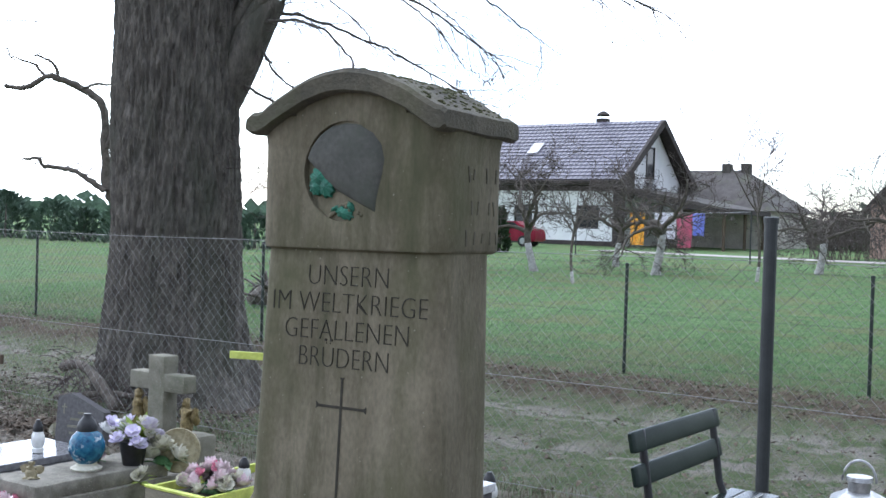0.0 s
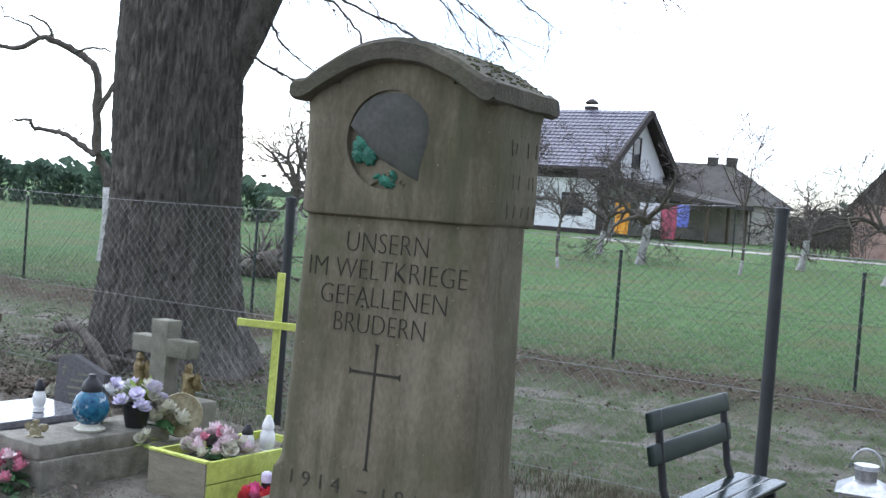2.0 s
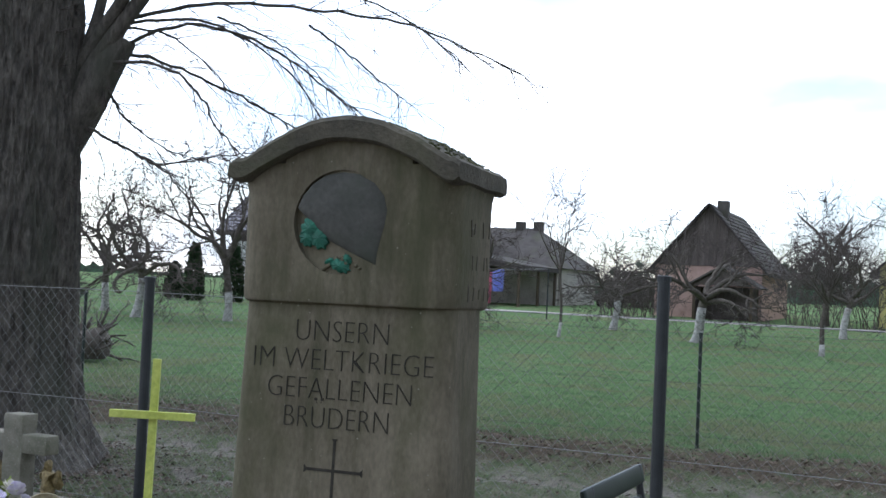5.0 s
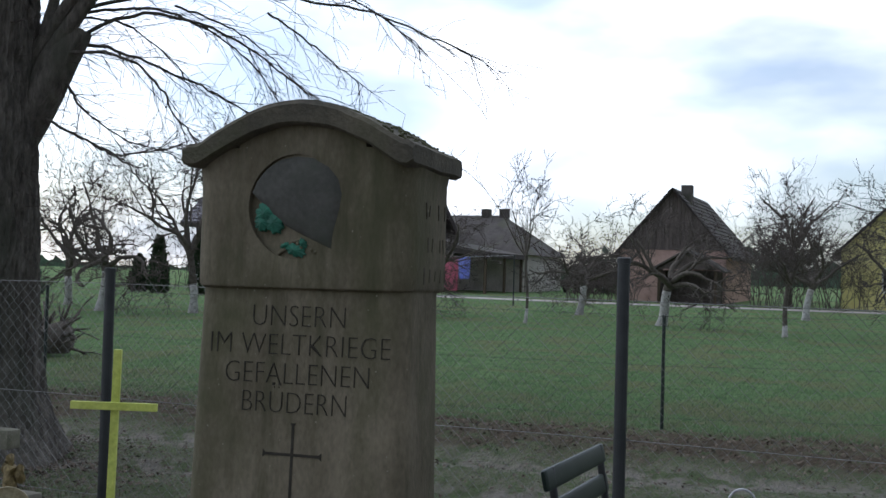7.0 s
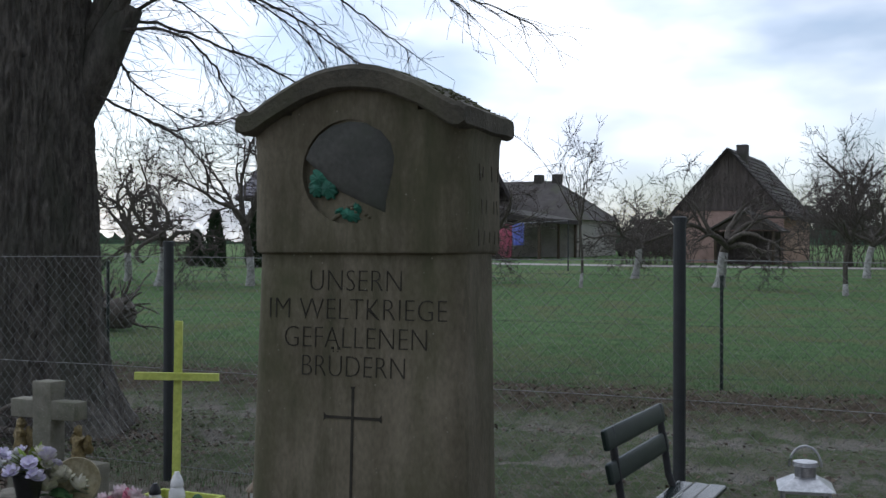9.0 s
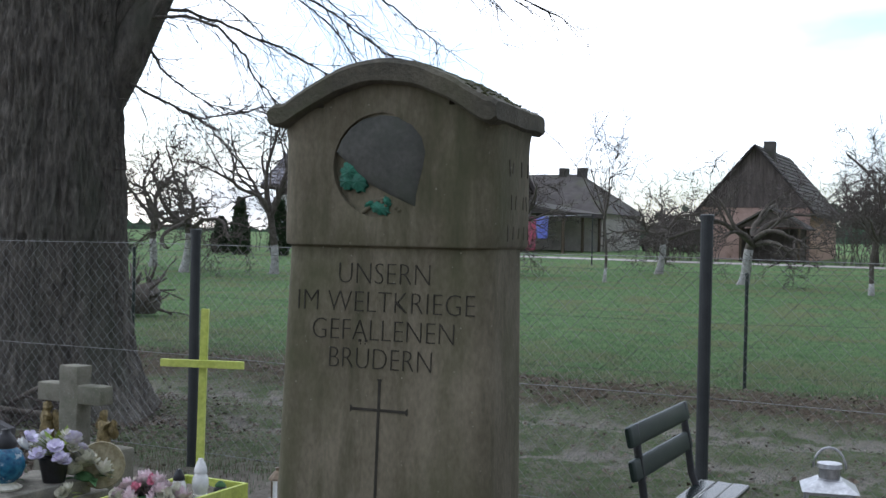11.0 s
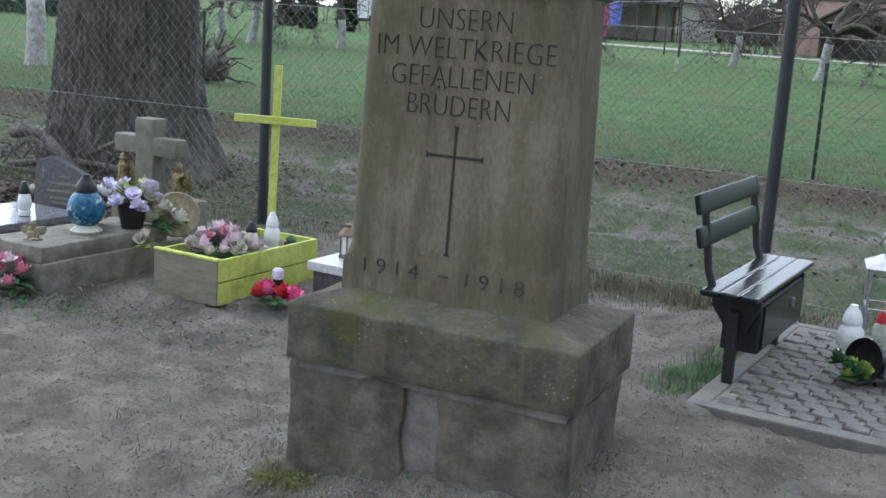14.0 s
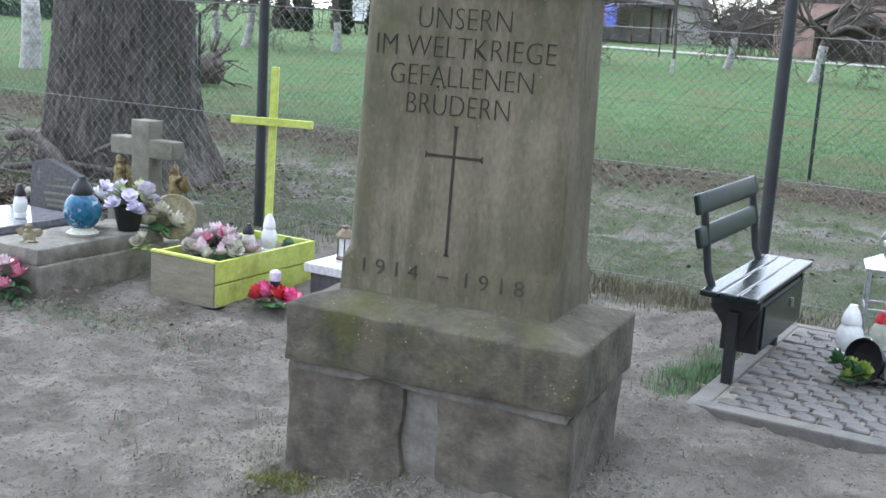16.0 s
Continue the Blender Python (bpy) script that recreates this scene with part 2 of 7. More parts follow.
M_LEAF_LIGHT = mat("light green leaf", (0.16, 0.24, 0.035), (0.32, 0.38, 0.08), 20, 0.7, 0.2, vary=0.25)
M_DRY = mat("dry leaves", (0.075, 0.056, 0.04), (0.17, 0.135, 0.10), 12, 0.95, 0.2, vary=0.45)
M_GRASSBLADE = mat("grass blades", (0.090, 0.155, 0.068), (0.165, 0.245, 0.118), 3, 0.85, 0.0, vary=0.35)
M_DRYGRASS = mat("dry grass blades", (0.10, 0.088, 0.052), (0.185, 0.162, 0.104), 3, 0.9, 0.0, vary=0.3)
M_IRON = mat("brushed steel", (0.34, 0.34, 0.35), (0.52, 0.52, 0.53), 20, 0.32, 0.05, metal=0.9)
M_BRONZE = mat("bronze metal", (0.10, 0.075, 0.05), (0.20, 0.15, 0.10), 20, 0.4, 0.1, metal=0.5)
M_WOOD = mat("old brown wood", (0.06, 0.045, 0.03), (0.12, 0.09, 0.06), 6, 0.9, 0.4, 40, stretch=(4, 4, 1))
M_SETT = mat("concrete sett", (0.08, 0.074, 0.066), (0.16, 0.15, 0.137), 14, 0.75, 0.5, 120, vary=0.22, stain=(0.13, 0.12, 0.10), stain_scale=6)
M_KERB = mat("concrete kerb", (0.12, 0.113, 0.10), (0.20, 0.19, 0.172), 8, 0.9, 0.4, 110, stain=(0.16, 0.15, 0.12), stain_scale=4)
M_PLASTER = mat("white plaster", (0.76, 0.76, 0.76), (0.84, 0.84, 0.84), 1.2, 0.9, 0.1, 12, depth=0.02)
M_TILE = mat("dark glazed roof tiles", (0.080, 0.074, 0.098), (0.125, 0.118, 0.15), 2.0, 0.28, 0.1, 12, vary=0.15)
M_FASCIA = mat("dark brown boards", (0.035, 0.028, 0.026), (0.06, 0.05, 0.045), 5, 0.8, 0.2, 20)
M_OLDPLASTER = mat("old grey plaster", (0.50, 0.47, 0.42), (0.64, 0.60, 0.55), 1.0, 0.95, 0.2, 14, stain=(0.36, 0.33, 0.29), stain_scale=0.8)
M_OLDROOF = mat("old grey roof", (0.075, 0.066, 0.062), (0.12, 0.108, 0.10), 1.5, 0.95, 0.3, 14, stain=(0.09, 0.095, 0.06), stain_scale=0.8)
M_BARNWOOD = mat("weathered barn boards", (0.085, 0.070, 0.062), (0.15, 0.125, 0.112), 2.0, 0.95, 0.3, 20, vary=0.3, stretch=(3, 3, 0.6))
M_BRICK = mat("pinkish plastered brick", (0.42, 0.28, 0.235), (0.56, 0.39, 0.33), 1.0, 0.95, 0.3, 16, stain=(0.36, 0.24, 0.20), stain_scale=1.0)
M_YPLASTER = mat("yellow plaster", (0.74, 0.66, 0.26), (0.82, 0.74, 0.34), 1.0, 0.9, 0.1, 12)
M_DARKGLASS = mat("dark window glass", (0.02, 0.022, 0.025), (0.04, 0.042, 0.045), 2, 0.1, 0.0)
M_CARRED = mat("red car paint", (0.20, 0.012, 0.030), (0.26, 0.022, 0.045), 2, 0.25, 0.0)
M_THUJA = mat("dark conifer foliage", (0.020, 0.038, 0.018), (0.05, 0.075, 0.035), 3, 0.95, 0.3, vary=0.4)
M_HEDGE = mat("hedge foliage", (0.075, 0.118, 0.085), (0.145, 0.205, 0.145), 3, 0.95, 0.3, vary=0.4)
M_CLOTH_P = mat("pink towel", (0.50, 0.14, 0.22), (0.60, 0.22, 0.30), 4, 0.95, 0.2, 40)
M_CLOTH_O = mat("orange towel", (0.80, 0.42, 0.06), (0.86, 0.55, 0.14), 4, 0.95, 0.2, 40)
M_CLOTH_B = mat("blue cloth", (0.22, 0.25, 0.62), (0.36, 0.40, 0.76), 4, 0.95, 0.2, 40)
M_CLOTH_W = mat("white cloth", (0.66, 0.64, 0.70), (0.78, 0.76, 0.80), 4, 0.95, 0.2, 40)
M_ROAD = mat("pale gravel road", (0.34, 0.31, 0.28), (0.46, 0.43, 0.40), 1.5, 0.95, 0.4, 20)
M_CLOD = mat("soil clods", (0.105, 0.093, 0.076), (0.225, 0.200, 0.165), 9, 1.0, 0.5, 60, vary=0.3)


def ground_material():
    """Sandy soil round the graves, trodden grass, a dirt lane with two pale ruts, a leaf bank and the lawn behind it."""
    m = bpy.data.materials.new("ground")
    m.use_nodes = True
    n, l = m.node_tree.nodes, m.node_tree.links
    b = n["Principled BSDF"]
    b.inputs["Roughness"].default_value = 0.97
    b.inputs["Specular IOR Level"].default_value = 0.04
    co = n.new("ShaderNodeTexCoord")
    sep = n.new("ShaderNodeSeparateXYZ")
    l.new(co.outputs["Object"], sep.inputs[0])

    def noise_(scale, detail=5.0, rough=0.6):
        q = n.new("ShaderNodeTexNoise")
        q.inputs["Scale"].default_value, q.inputs["Detail"].default_value, q.inputs["Roughness"].default_value = scale, detail, rough
        l.new(co.outputs["Object"], q.inputs["Vector"])
        return q.outputs["Fac"]

    def maths(op, a, c, d=None):
        q = n.new("ShaderNodeMath")
        q.operation = op
        for i, v in enumerate((a, c, d)):
            if v is None:
                continue
            if isinstance(v, (int, float)):
                q.inputs[i].default_value = v
            else:
                l.new(v, q.inputs[i])
        return q.outputs[0]

    def step(v, lo, hi):
        q = n.new("ShaderNodeMapRange")
        q.interpolation_type = "SMOOTHSTEP"
        q.inputs["From Min"].default_value, q.inputs["From Max"].default_value = lo, hi
        l.new(v, q.inputs["Value"])
        return q.outputs["Result"]

    def two(c1, c2, fac, lo=0.36, hi=0.64):
        q = n.new("ShaderNodeValToRGB")
        q.color_ramp.elements[0].position, q.color_ramp.elements[1].position = lo, hi
        q.color_ramp.elements[0].color, q.color_ramp.elements[1].color = (*c1, 1), (*c2, 1)
        l.new(fac, q.inputs["Fac"])
        return q.outputs["Color"]

    def blend(fac, a, c):
        q = n.new("ShaderNodeMix")
        q.data_type = "RGBA"
        l.new(fac, q.inputs[0])
        l.new(a, q.inputs[6])
        l.new(c, q.inputs[7])
        return q.outputs[2]

    n1, n2, n3, n4 = noise_(0.55), noise_(3.2), noise_(22.0, 6.0, 0.7), noise_(90.0, 4.0, 0.7)
    n5 = noise_(48.0, 6.0, 0.75)
    soil = two((0.215, 0.192, 0.160), (0.43, 0.388, 0.330), n2, 0.34, 0.62)
    soil = blend(maths("MULTIPLY", step(n3, 0.52, 0.64), 0.50), soil, two((0.10, 0.088, 0.072), (0.28, 0.25, 0.21), n4))
    soil = blend(maths("MULTIPLY", step(n5, 0.54, 0.62), maths("MULTIPLY", step(n1, 0.38, 0.62), 0.58)), soil, two((0.06, 0.053, 0.044), (0.13, 0.117, 0.098), n4))
    worn = two((0.135, 0.165, 0.090), (0.265, 0.250, 0.195), n2, 0.36, 0.60)
    worn = blend(maths("MULTIPLY", step(n5, 0.53, 0.61), 0.6), worn, two((0.09, 0.078, 0.052), (0.17, 0.15, 0.105), n4))
    worn = blend(step(n3, 0.48, 0.58), worn, two((0.105, 0.150, 0.064), (0.185, 0.235, 0.118), n4))
    lawn = two((0.100, 0.188, 0.076), (0.205, 0.310, 0.138), n2, 0.3, 0.7)
    lawn = blend(maths("MULTIPLY", step(n5, 0.52, 0.60), 0.45), lawn, two((0.075, 0.125, 0.045), (0.11, 0.165, 0.065), n4))
    lawn = blend(step(n3, 0.55, 0.68), lawn, two((0.15, 0.225, 0.085), (0.25, 0.32, 0.15), n4))
    lawn = blend(maths("MULTIPLY", step(n1, 0.47, 0.62), 0.8), lawn, two((0.16, 0.18, 0.09), (0.24, 0.25, 0.13), n3))
    litter = two((0.075, 0.06, 0.042), (0.19, 0.155, 0.115), n3, 0.35, 0.65)
    rut = two((0.25, 0.230, 0.197), (0.37, 0.343, 0.297), n3)
    wob = maths("MULTIPLY_ADD", n1, 1.6, -0.8)
    wob2 = maths("MULTIPLY_ADD", n2, 0.9, -0.45)
    yy = maths("ADD", maths("ADD", sep.outputs["Y"], wob), wob2)
    # the lane lies a little askew to the graves
    lane = maths("MULTIPLY_ADD", sep.outputs["X"], -0.10, yy)
    colour = blend(step(yy, 3.2, 4.0), soil, worn)
    for at, w in ((5.6, 0.28), (7.15, 0.3)):
        d = maths("ABSOLUTE", maths("SUBTRACT", lane, at), 0)
        k = maths("SUBTRACT", 1.0, step(d, w * 0.5, w * 1.7))
        k = maths("MULTIPLY", k, step(n2, 0.40, 0.56))
        colour = blend(k, colour, rut)
    bank = maths("MULTIPLY", step(lane, 7.6, 8.3), maths("SUBTRACT", 1.0, step(lane, 9.5, 11.2)))
    bank = maths("MULTIPLY", bank, step(maths("ADD", n2, maths("MULTIPLY", n3, 0.6)), 0.62, 0.82))
    thin = maths("MULTIPLY", maths("SUBTRACT", 1.0, step(lane, 9.5, 15.0)), step(maths("ADD", n2, maths("MULTIPLY", n1, 0.7)), 0.74, 0.98))
    lawn = blend(thin, lawn, two((0.115, 0.120, 0.066), (0.215, 0.205, 0.135), n3))
    colour = blend(step(lane, 8.6, 9.6), colour, lawn)
    colour = blend(bank, colour, litter)
    l.new(colour, b.inputs["Base Color"])
    h = maths("ADD", maths("MULTIPLY", n3, 1.0), maths("ADD", maths("MULTIPLY", n4, 0.4), maths("MULTIPLY", n5, 0.6)))
    bp = n.new("ShaderNodeBump")
    bp.inputs["Strength"].default_value, bp.inputs["Distance"].default_value = 1.0, 0.08
    l.new(h, bp.inputs["Height"])
    l.new(bp.outputs["Normal"], b.inputs["Normal"])
    return m


M_GROUND = ground_material()

# ---- builders ----


def finish(name, bm, material, smooth=False):
    me = bpy.data.meshes.new(name)
    bm.normal_update()
    bm.to_mesh(me)
    bm.free()
    if material:
        me.materials.append(material)
    if smooth:
        me.polygons.foreach_set("use_smooth", [True] * len(me.polygons))
        me.set_sharp_from_angle(angle=radians(38))
    return new(name, me)


def part(name, bm, material, parent, label="", smooth=False):
    ob = finish(name, bm, material, smooth)
    ob.parent = parent
    if label:
        tagged(ob, label)
    return ob


def thing(name, label, category, m=None, group="", kind=""):
    ob = new(name)
    ob.empty_display_size = 0.1
    if m is not None:
        ob.matrix_basis = m
    return tagged(ob, label, category, group, kind)


def soup(name, verts, faces, material, parent=None, smooth=False):
    me = bpy.data.meshes.new(name)
    me.from_pydata(verts, [], faces)
    me.materials.append(material)
    if smooth:
        me.polygons.foreach_set("use_smooth", [True] * len(me.polygons))
    ob = new(name, me)
    ob.parent = parent
    return ob


def box(cx, cy, cz, sx, sy, sz, bevel=0.004, m=None, bm=None, taper=1.0, segs=2):
    """A bevelled block; taper scales the top."""
    bm = bm or bmesh.new()
    part_ = bmesh.new()
    bmesh.ops.create_cube(part_, size=1.0)
    for v in part_.verts:
        k = taper if v.co.z > 0 else 1.0
        v.co = Vector((v.co.x * sx * k, v.co.y * sy * k, v.co.z * sz))
    if bevel:
        bmesh.ops.bevel(part_, geom=part_.edges[:], offset=min(bevel, 0.45 * min(sx, sy, sz)), segments=segs, affect="EDGES", profile=0.6)
    t = Matrix.Translation((cx, cy, cz)) @ (m or Matrix())
    bmesh.ops.transform(part_, matrix=t, verts=part_.verts)
    return merge(bm, part_)


def merge(bm, other):
    me = bpy.data.meshes.new("t")
    other.to_mesh(me)
    other.free()
    bm.from_mesh(me)
    bpy.data.meshes.remove(me)
    return bm


def lathe(profile, n=20, bm=None, m=None, wobble=0.0):
    """A body of revolution round z from (radius, height) pairs."""
    bm = bm or bmesh.new()
    rings = []
    for r, z in profile:
        ring = []
        for i in range(n):
            a = 2 * math.pi * i / n
            k = r * (1 + wobble * math.sin(3 * a + z * 40))
            p = Vector((k * math.cos(a), k * math.sin(a), z))
            ring.append(bm.verts.new(m @ p if m else p))
        rings.append(ring)
    for a, b in zip(rings, rings[1:]):
        for i in range(n):
            bm.faces.new((a[i], a[(i + 1) % n], b[(i + 1) % n], b[i]))
    bm.faces.new(list(reversed(rings[0])))
    bm.faces.new(rings[-1])
    return bm


def sheet(outline, thick, bm=None, m=None):
    """A plate from an outline in x and z, thick along y from 0 backwards to +thick."""
    bm = bm or bmesh.new()
    front = [bm.verts.new((m or Matrix()) @ Vector((x, 0, z))) for x, z in outline]
    back = [bm.verts.new((m or Matrix()) @ Vector((x, thick, z))) for x, z in outline]
    bm.faces.new(front)
    bm.faces.new(list(reversed(back)))
    for i in range(len(front)):
        j = (i + 1) % len(front)
        bm.faces.new((front[j], front[i], back[i], back[j]))
    bmesh.ops.recalc_face_normals(bm, faces=bm.faces)
    return bm


class Tubes:
    """Collects tapered tubes into one vertex and face list."""

    def __init__(self):
        self.v, self.f = [], []

    def add(self, pts, radii, n=5, cap=True):
        base = len(self.v)
        pts = [Vector(p) for p in pts]
        for k, p in enumerate(pts):
            d = (pts[min(k + 1, len(pts) - 1)] - pts[max(k - 1, 0)]).normalized()
            u = d.orthogonal().normalized() if abs(d.z) > 0.95 else d.cross(Vector((0, 0, 1))).normalized()
            w = d.cross(u)
            for i in range(n):
                a = 2 * math.pi * i / n
                q = p + (u * math.cos(a) + w * math.sin(a)) * radii[k]
                self.v.append((q.x, q.y, q.z))
        for k in range(len(pts) - 1):
            for i in range(n):
                j = (i + 1) % n
                a = base + k * n
                self.f.append((a + i, a + j, a + n + j, a + n + i))
        if cap:
            self.f.append(tuple(base + (len(pts) - 1) * n + i for i in range(n)))

    def make(self, name, material, parent=None, smooth=True):
        return soup(name, self.v, self.f, material, parent, smooth)


def boolean_cut(ob, cutter):
    """Cuts one mesh out of another and removes the cutter."""
    md = ob.modifiers.new("cut", "BOOLEAN")
    md.operation, md.object, md.solver = "DIFFERENCE", cutter, "EXACT"
    dg = bpy.context.evaluated_depsgraph_get()
    me = bpy.data.meshes.new_from_object(ob.evaluated_get(dg))
    ob.modifiers.clear()
    ob.data = me
    bpy.data.objects.remove(cutter)


def lattice_noise(x, y, cell, seed):
    """Smooth value noise on a plane for arrays."""
    table = np.random.RandomState(seed).rand(512, 512)
    u, v = x / cell, y / cell
    i, j = np.floor(u).astype(int), np.floor(v).astype(int)
    fu, fv = u - i, v - j
    fu, fv = fu * fu * (3 - 2 * fu), fv * fv * (3 - 2 * fv)
    g = lambda a, b: table[a % 512, b % 512]
    return (g(i, j) * (1 - fu) + g(i + 1, j) * fu) * (1 - fv) + (g(i, j + 1) * (1 - fu) + g(i + 1, j + 1) * fu) * fv - 0.5


def ground_height(x, y):
    x, y = np.asarray(x, float), np.asarray(y, float)
    s = -0.5 * x + 0.866 * y
    z = 0.016 * np.clip(s - 10, 0, 120) + 0.0 * x
    # a low heap of soil round the foot of the monument, and a small bank at the far fence
    d = np.hypot((x - 0.0) / 1.25, (y - 0.10))
    z = z + 0.075 * np.exp(-np.clip(d - 0.45, 0, None) ** 2 / 0.22)
    z = z + 0.10 * np.exp(-((y - 0.1 * x - 9.0) / 0.7) ** 2) - 0.06 * np.exp(-((y - 0.1 * x - 7.15) / 0.45) ** 2) - 0.05 * np.exp(-((y - 0.1 * x - 5.6) / 0.4) ** 2)
    # the corner with the bench and its pavement lies higher
    up = lambda v: np.clip(v, 0, 1) ** 2 * (3 - 2 * np.clip(v, 0, 1))
    z = z + 0.200 * up((x + 0.75) / 0.95) * up((y + 0.75) / 0.9) * (1 - up((y - 2.55) / 0.75)) * (1 - up((x - 3.0) / 2.0))
    # a low heap of raked leaves behind the graves
    z = z + 0.10 * np.exp(-((x + 5.1) / 0.6) ** 2 - ((y - 3.0) / 0.3) ** 2)
    rough = np.clip(1.0 - (s - 14) / 20, 0.0, 1.0)
    z = z + rough * (0.05 * lattice_noise(x, y, 0.9, 1) + 0.04 * lattice_noise(x, y, 0.31, 2) + 0.04 * lattice_noise(x, y, 0.13, 3) + 0.032 * lattice_noise(x, y, 0.055, 4))
    return z


def gz(x, y):
    return float(ground_height(x, y))


# ---- ground ----
def axis_lines(lo, hi, step, far):
    mid = list(np.arange(lo, hi + 1e-6, step))
    out, d, p = [], step, hi
    while p < far:
        d = min(d * 1.18, 300)
        p += d
        out.append(p)
    left, d, p = [], step, lo
    while p > -far:
        d = min(d * 1.18, 300)
        p -= d
        left.append(p)
    return np.array(left[::-1] + mid + out)


def build_ground():
    xs, ys = axis_lines(-4.6, 2.6, 0.032, 3000), axis_lines(-2.4, 5.0, 0.034, 3000)
    gx, gy = np.meshgrid(xs, ys)
    z = ground_height(gx, gy)
    nx, ny = len(xs), len(ys)
    verts = np.stack([gx.ravel(), gy.ravel(), z.ravel()], 1)
    i = (np.arange(ny - 1)[:, None] * nx + np.arange(nx - 1)[None, :]).ravel()
    faces = np.stack([i, i + 1, i + nx + 1, i + nx], 1)
    me = bpy.data.meshes.new("ground")
    me.vertices.add(len(verts))
    me.vertices.foreach_set("co", verts.ravel())
    me.loops.add(faces.size)
    me.loops.foreach_set("vertex_index", faces.ravel())
    me.polygons.add(len(faces))
    me.polygons.foreach_set("loop_start", np.arange(len(faces)) * 4)
    me.polygons.foreach_set("loop_total", np.full(len(faces), 4))
    me.update(calc_edges=True)
    me.polygons.foreach_set("use_smooth", [True] * len(faces))
    me.materials.append(M_GROUND)
    tagged(new("ground", me), "sandy trodden cemetery soil running into a dirt lane and green lawn", "ground", kind="structure")


build_ground()

# ---- the monument ----
def rounded_rect(hx, y0, y1, r, seg=5):
    """Corner points of a rounded rectangle, counter-clockwise."""
    pts = []
    for cx, cy, a0 in ((hx - r, y0 + r, -90), (hx - r, y1 - r, 0), (-hx + r, y1 - r, 90), (-hx + r, y0 + r, 180)):
        for k in range(seg + 1):
            a = radians(a0 + 90 * k / seg)
            pts.append((cx + r * math.cos(a), cy + r * math.sin(a)))
    return pts


def loft(levels, jitter=0.0, rnd=None):
    """A solid through stacked outlines: rows of (z, points)."""
    bm = bmesh.new()
    rings = [[bm.verts.new((x, y, z)) for x, y in pts] for z, pts in levels]
    n = len(rings[0])
    for a, b in zip(rings, rings[1:]):
        for i in range(n):
            bm.faces.new((a[i], a[(i + 1) % n], b[(i + 1) % n], b[i]))
    bm.faces.new(list(reversed(rings[0])))
    bm.faces.new(rings[-1])
    return bm


def chip(bm, amount, cell, seed):
    """Pushes vertices a little along a smooth noise, for worn stone."""
    for v in bm.verts:
        q = v.co / cell + Vector((seed, seed * 2.3, 0))
        v.co += Vector((noise.noise(q), noise.noise(q + Vector((7, 0, 0))), noise.noise(q + Vector((0, 9, 0))))) * amount
    return bm


def dense_block(cx, cy, cz, sx, sy, sz, cut, worn, seed, bevel=0.015):
    bm = bmesh.new()
    bmesh.ops.create_cube(bm, size=1.0)
    bmesh.ops.scale(bm, vec=(sx, sy, sz), verts=bm.verts)
    bmesh.ops.bevel(bm, geom=bm.edges[:], offset=bevel, segments=2, affect="EDGES", profile=0.5)
    for axis in range(3):
        es = [e for e in bm.edges if abs((e.verts[0].co - e.verts[1].co)[axis]) > cut * 1.5]
        if es:
            k = int(max(abs((e.verts[0].co - e.verts[1].co)[axis]) for e in es) / cut)
            bmesh.ops.subdivide_edges(bm, edges=es, cuts=max(1, min(k, 24)), use_grid_fill=True)
    bmesh.ops.translate(bm, vec=(cx, cy, cz), verts=bm.verts)
    return chip(bm, worn, 0.11, seed)


MON = thing("war_memorial_stele", "weathered sandstone war memorial stele with helmet relief and carved inscription", "monument", pose(0, 0, 0, 0, 0, 5.0))


def cap_z(x):
    """The top line of the capstone: flat shoulders and a low arch between them."""
    a = abs(x)
    if a > 0.325:
        return 2.045
    k = a / 0.325
    return 2.045 + 0.122 * (1 - k * k) ** 1.2


def split_letters(me, material):
    """One part for each letter: loose shapes that lie over one another belong together."""
    bm = bmesh.new()
    bm.from_mesh(me)
    bm.verts.ensure_lookup_table()
    seen, groups = set(), []
    for v in bm.verts:
        if v.index in seen:
            continue
        todo, got = [v], []
        seen.add(v.index)
        while todo:
            q = todo.pop()
            got.append(q)
            for e in q.link_edges:
                o = e.other_vert(q)
                if o.index not in seen:
                    seen.add(o.index)
                    todo.append(o)
        xs = [q.co.x for q in got]
        lo, hi = min(xs), max(xs)
        for g in groups:
            if min(hi, g[1]) - max(lo, g[0]) > 0.5 * min(hi - lo, g[1] - g[0]):
                g[0], g[1] = min(lo, g[0]), max(hi, g[1])
                g[2].update(q.index for q in got)
                break
        else:
            groups.append([lo, hi, {q.index for q in got}])
    for lo, hi, ids in groups:
        remap = {i: k for k, i in enumerate(sorted(ids))}
        verts = [tuple(bm.verts[i].co) for i in sorted(ids)]
        faces = [tuple(remap[v.index] for v in f.verts) for f in bm.faces if f.verts[0].index in ids]
        soup("letter", verts, faces, material, MON)
    bm.free()
    bpy.data.meshes.remove(me)
    return sorted((lo + hi) / 2 for lo, hi, ids in groups)


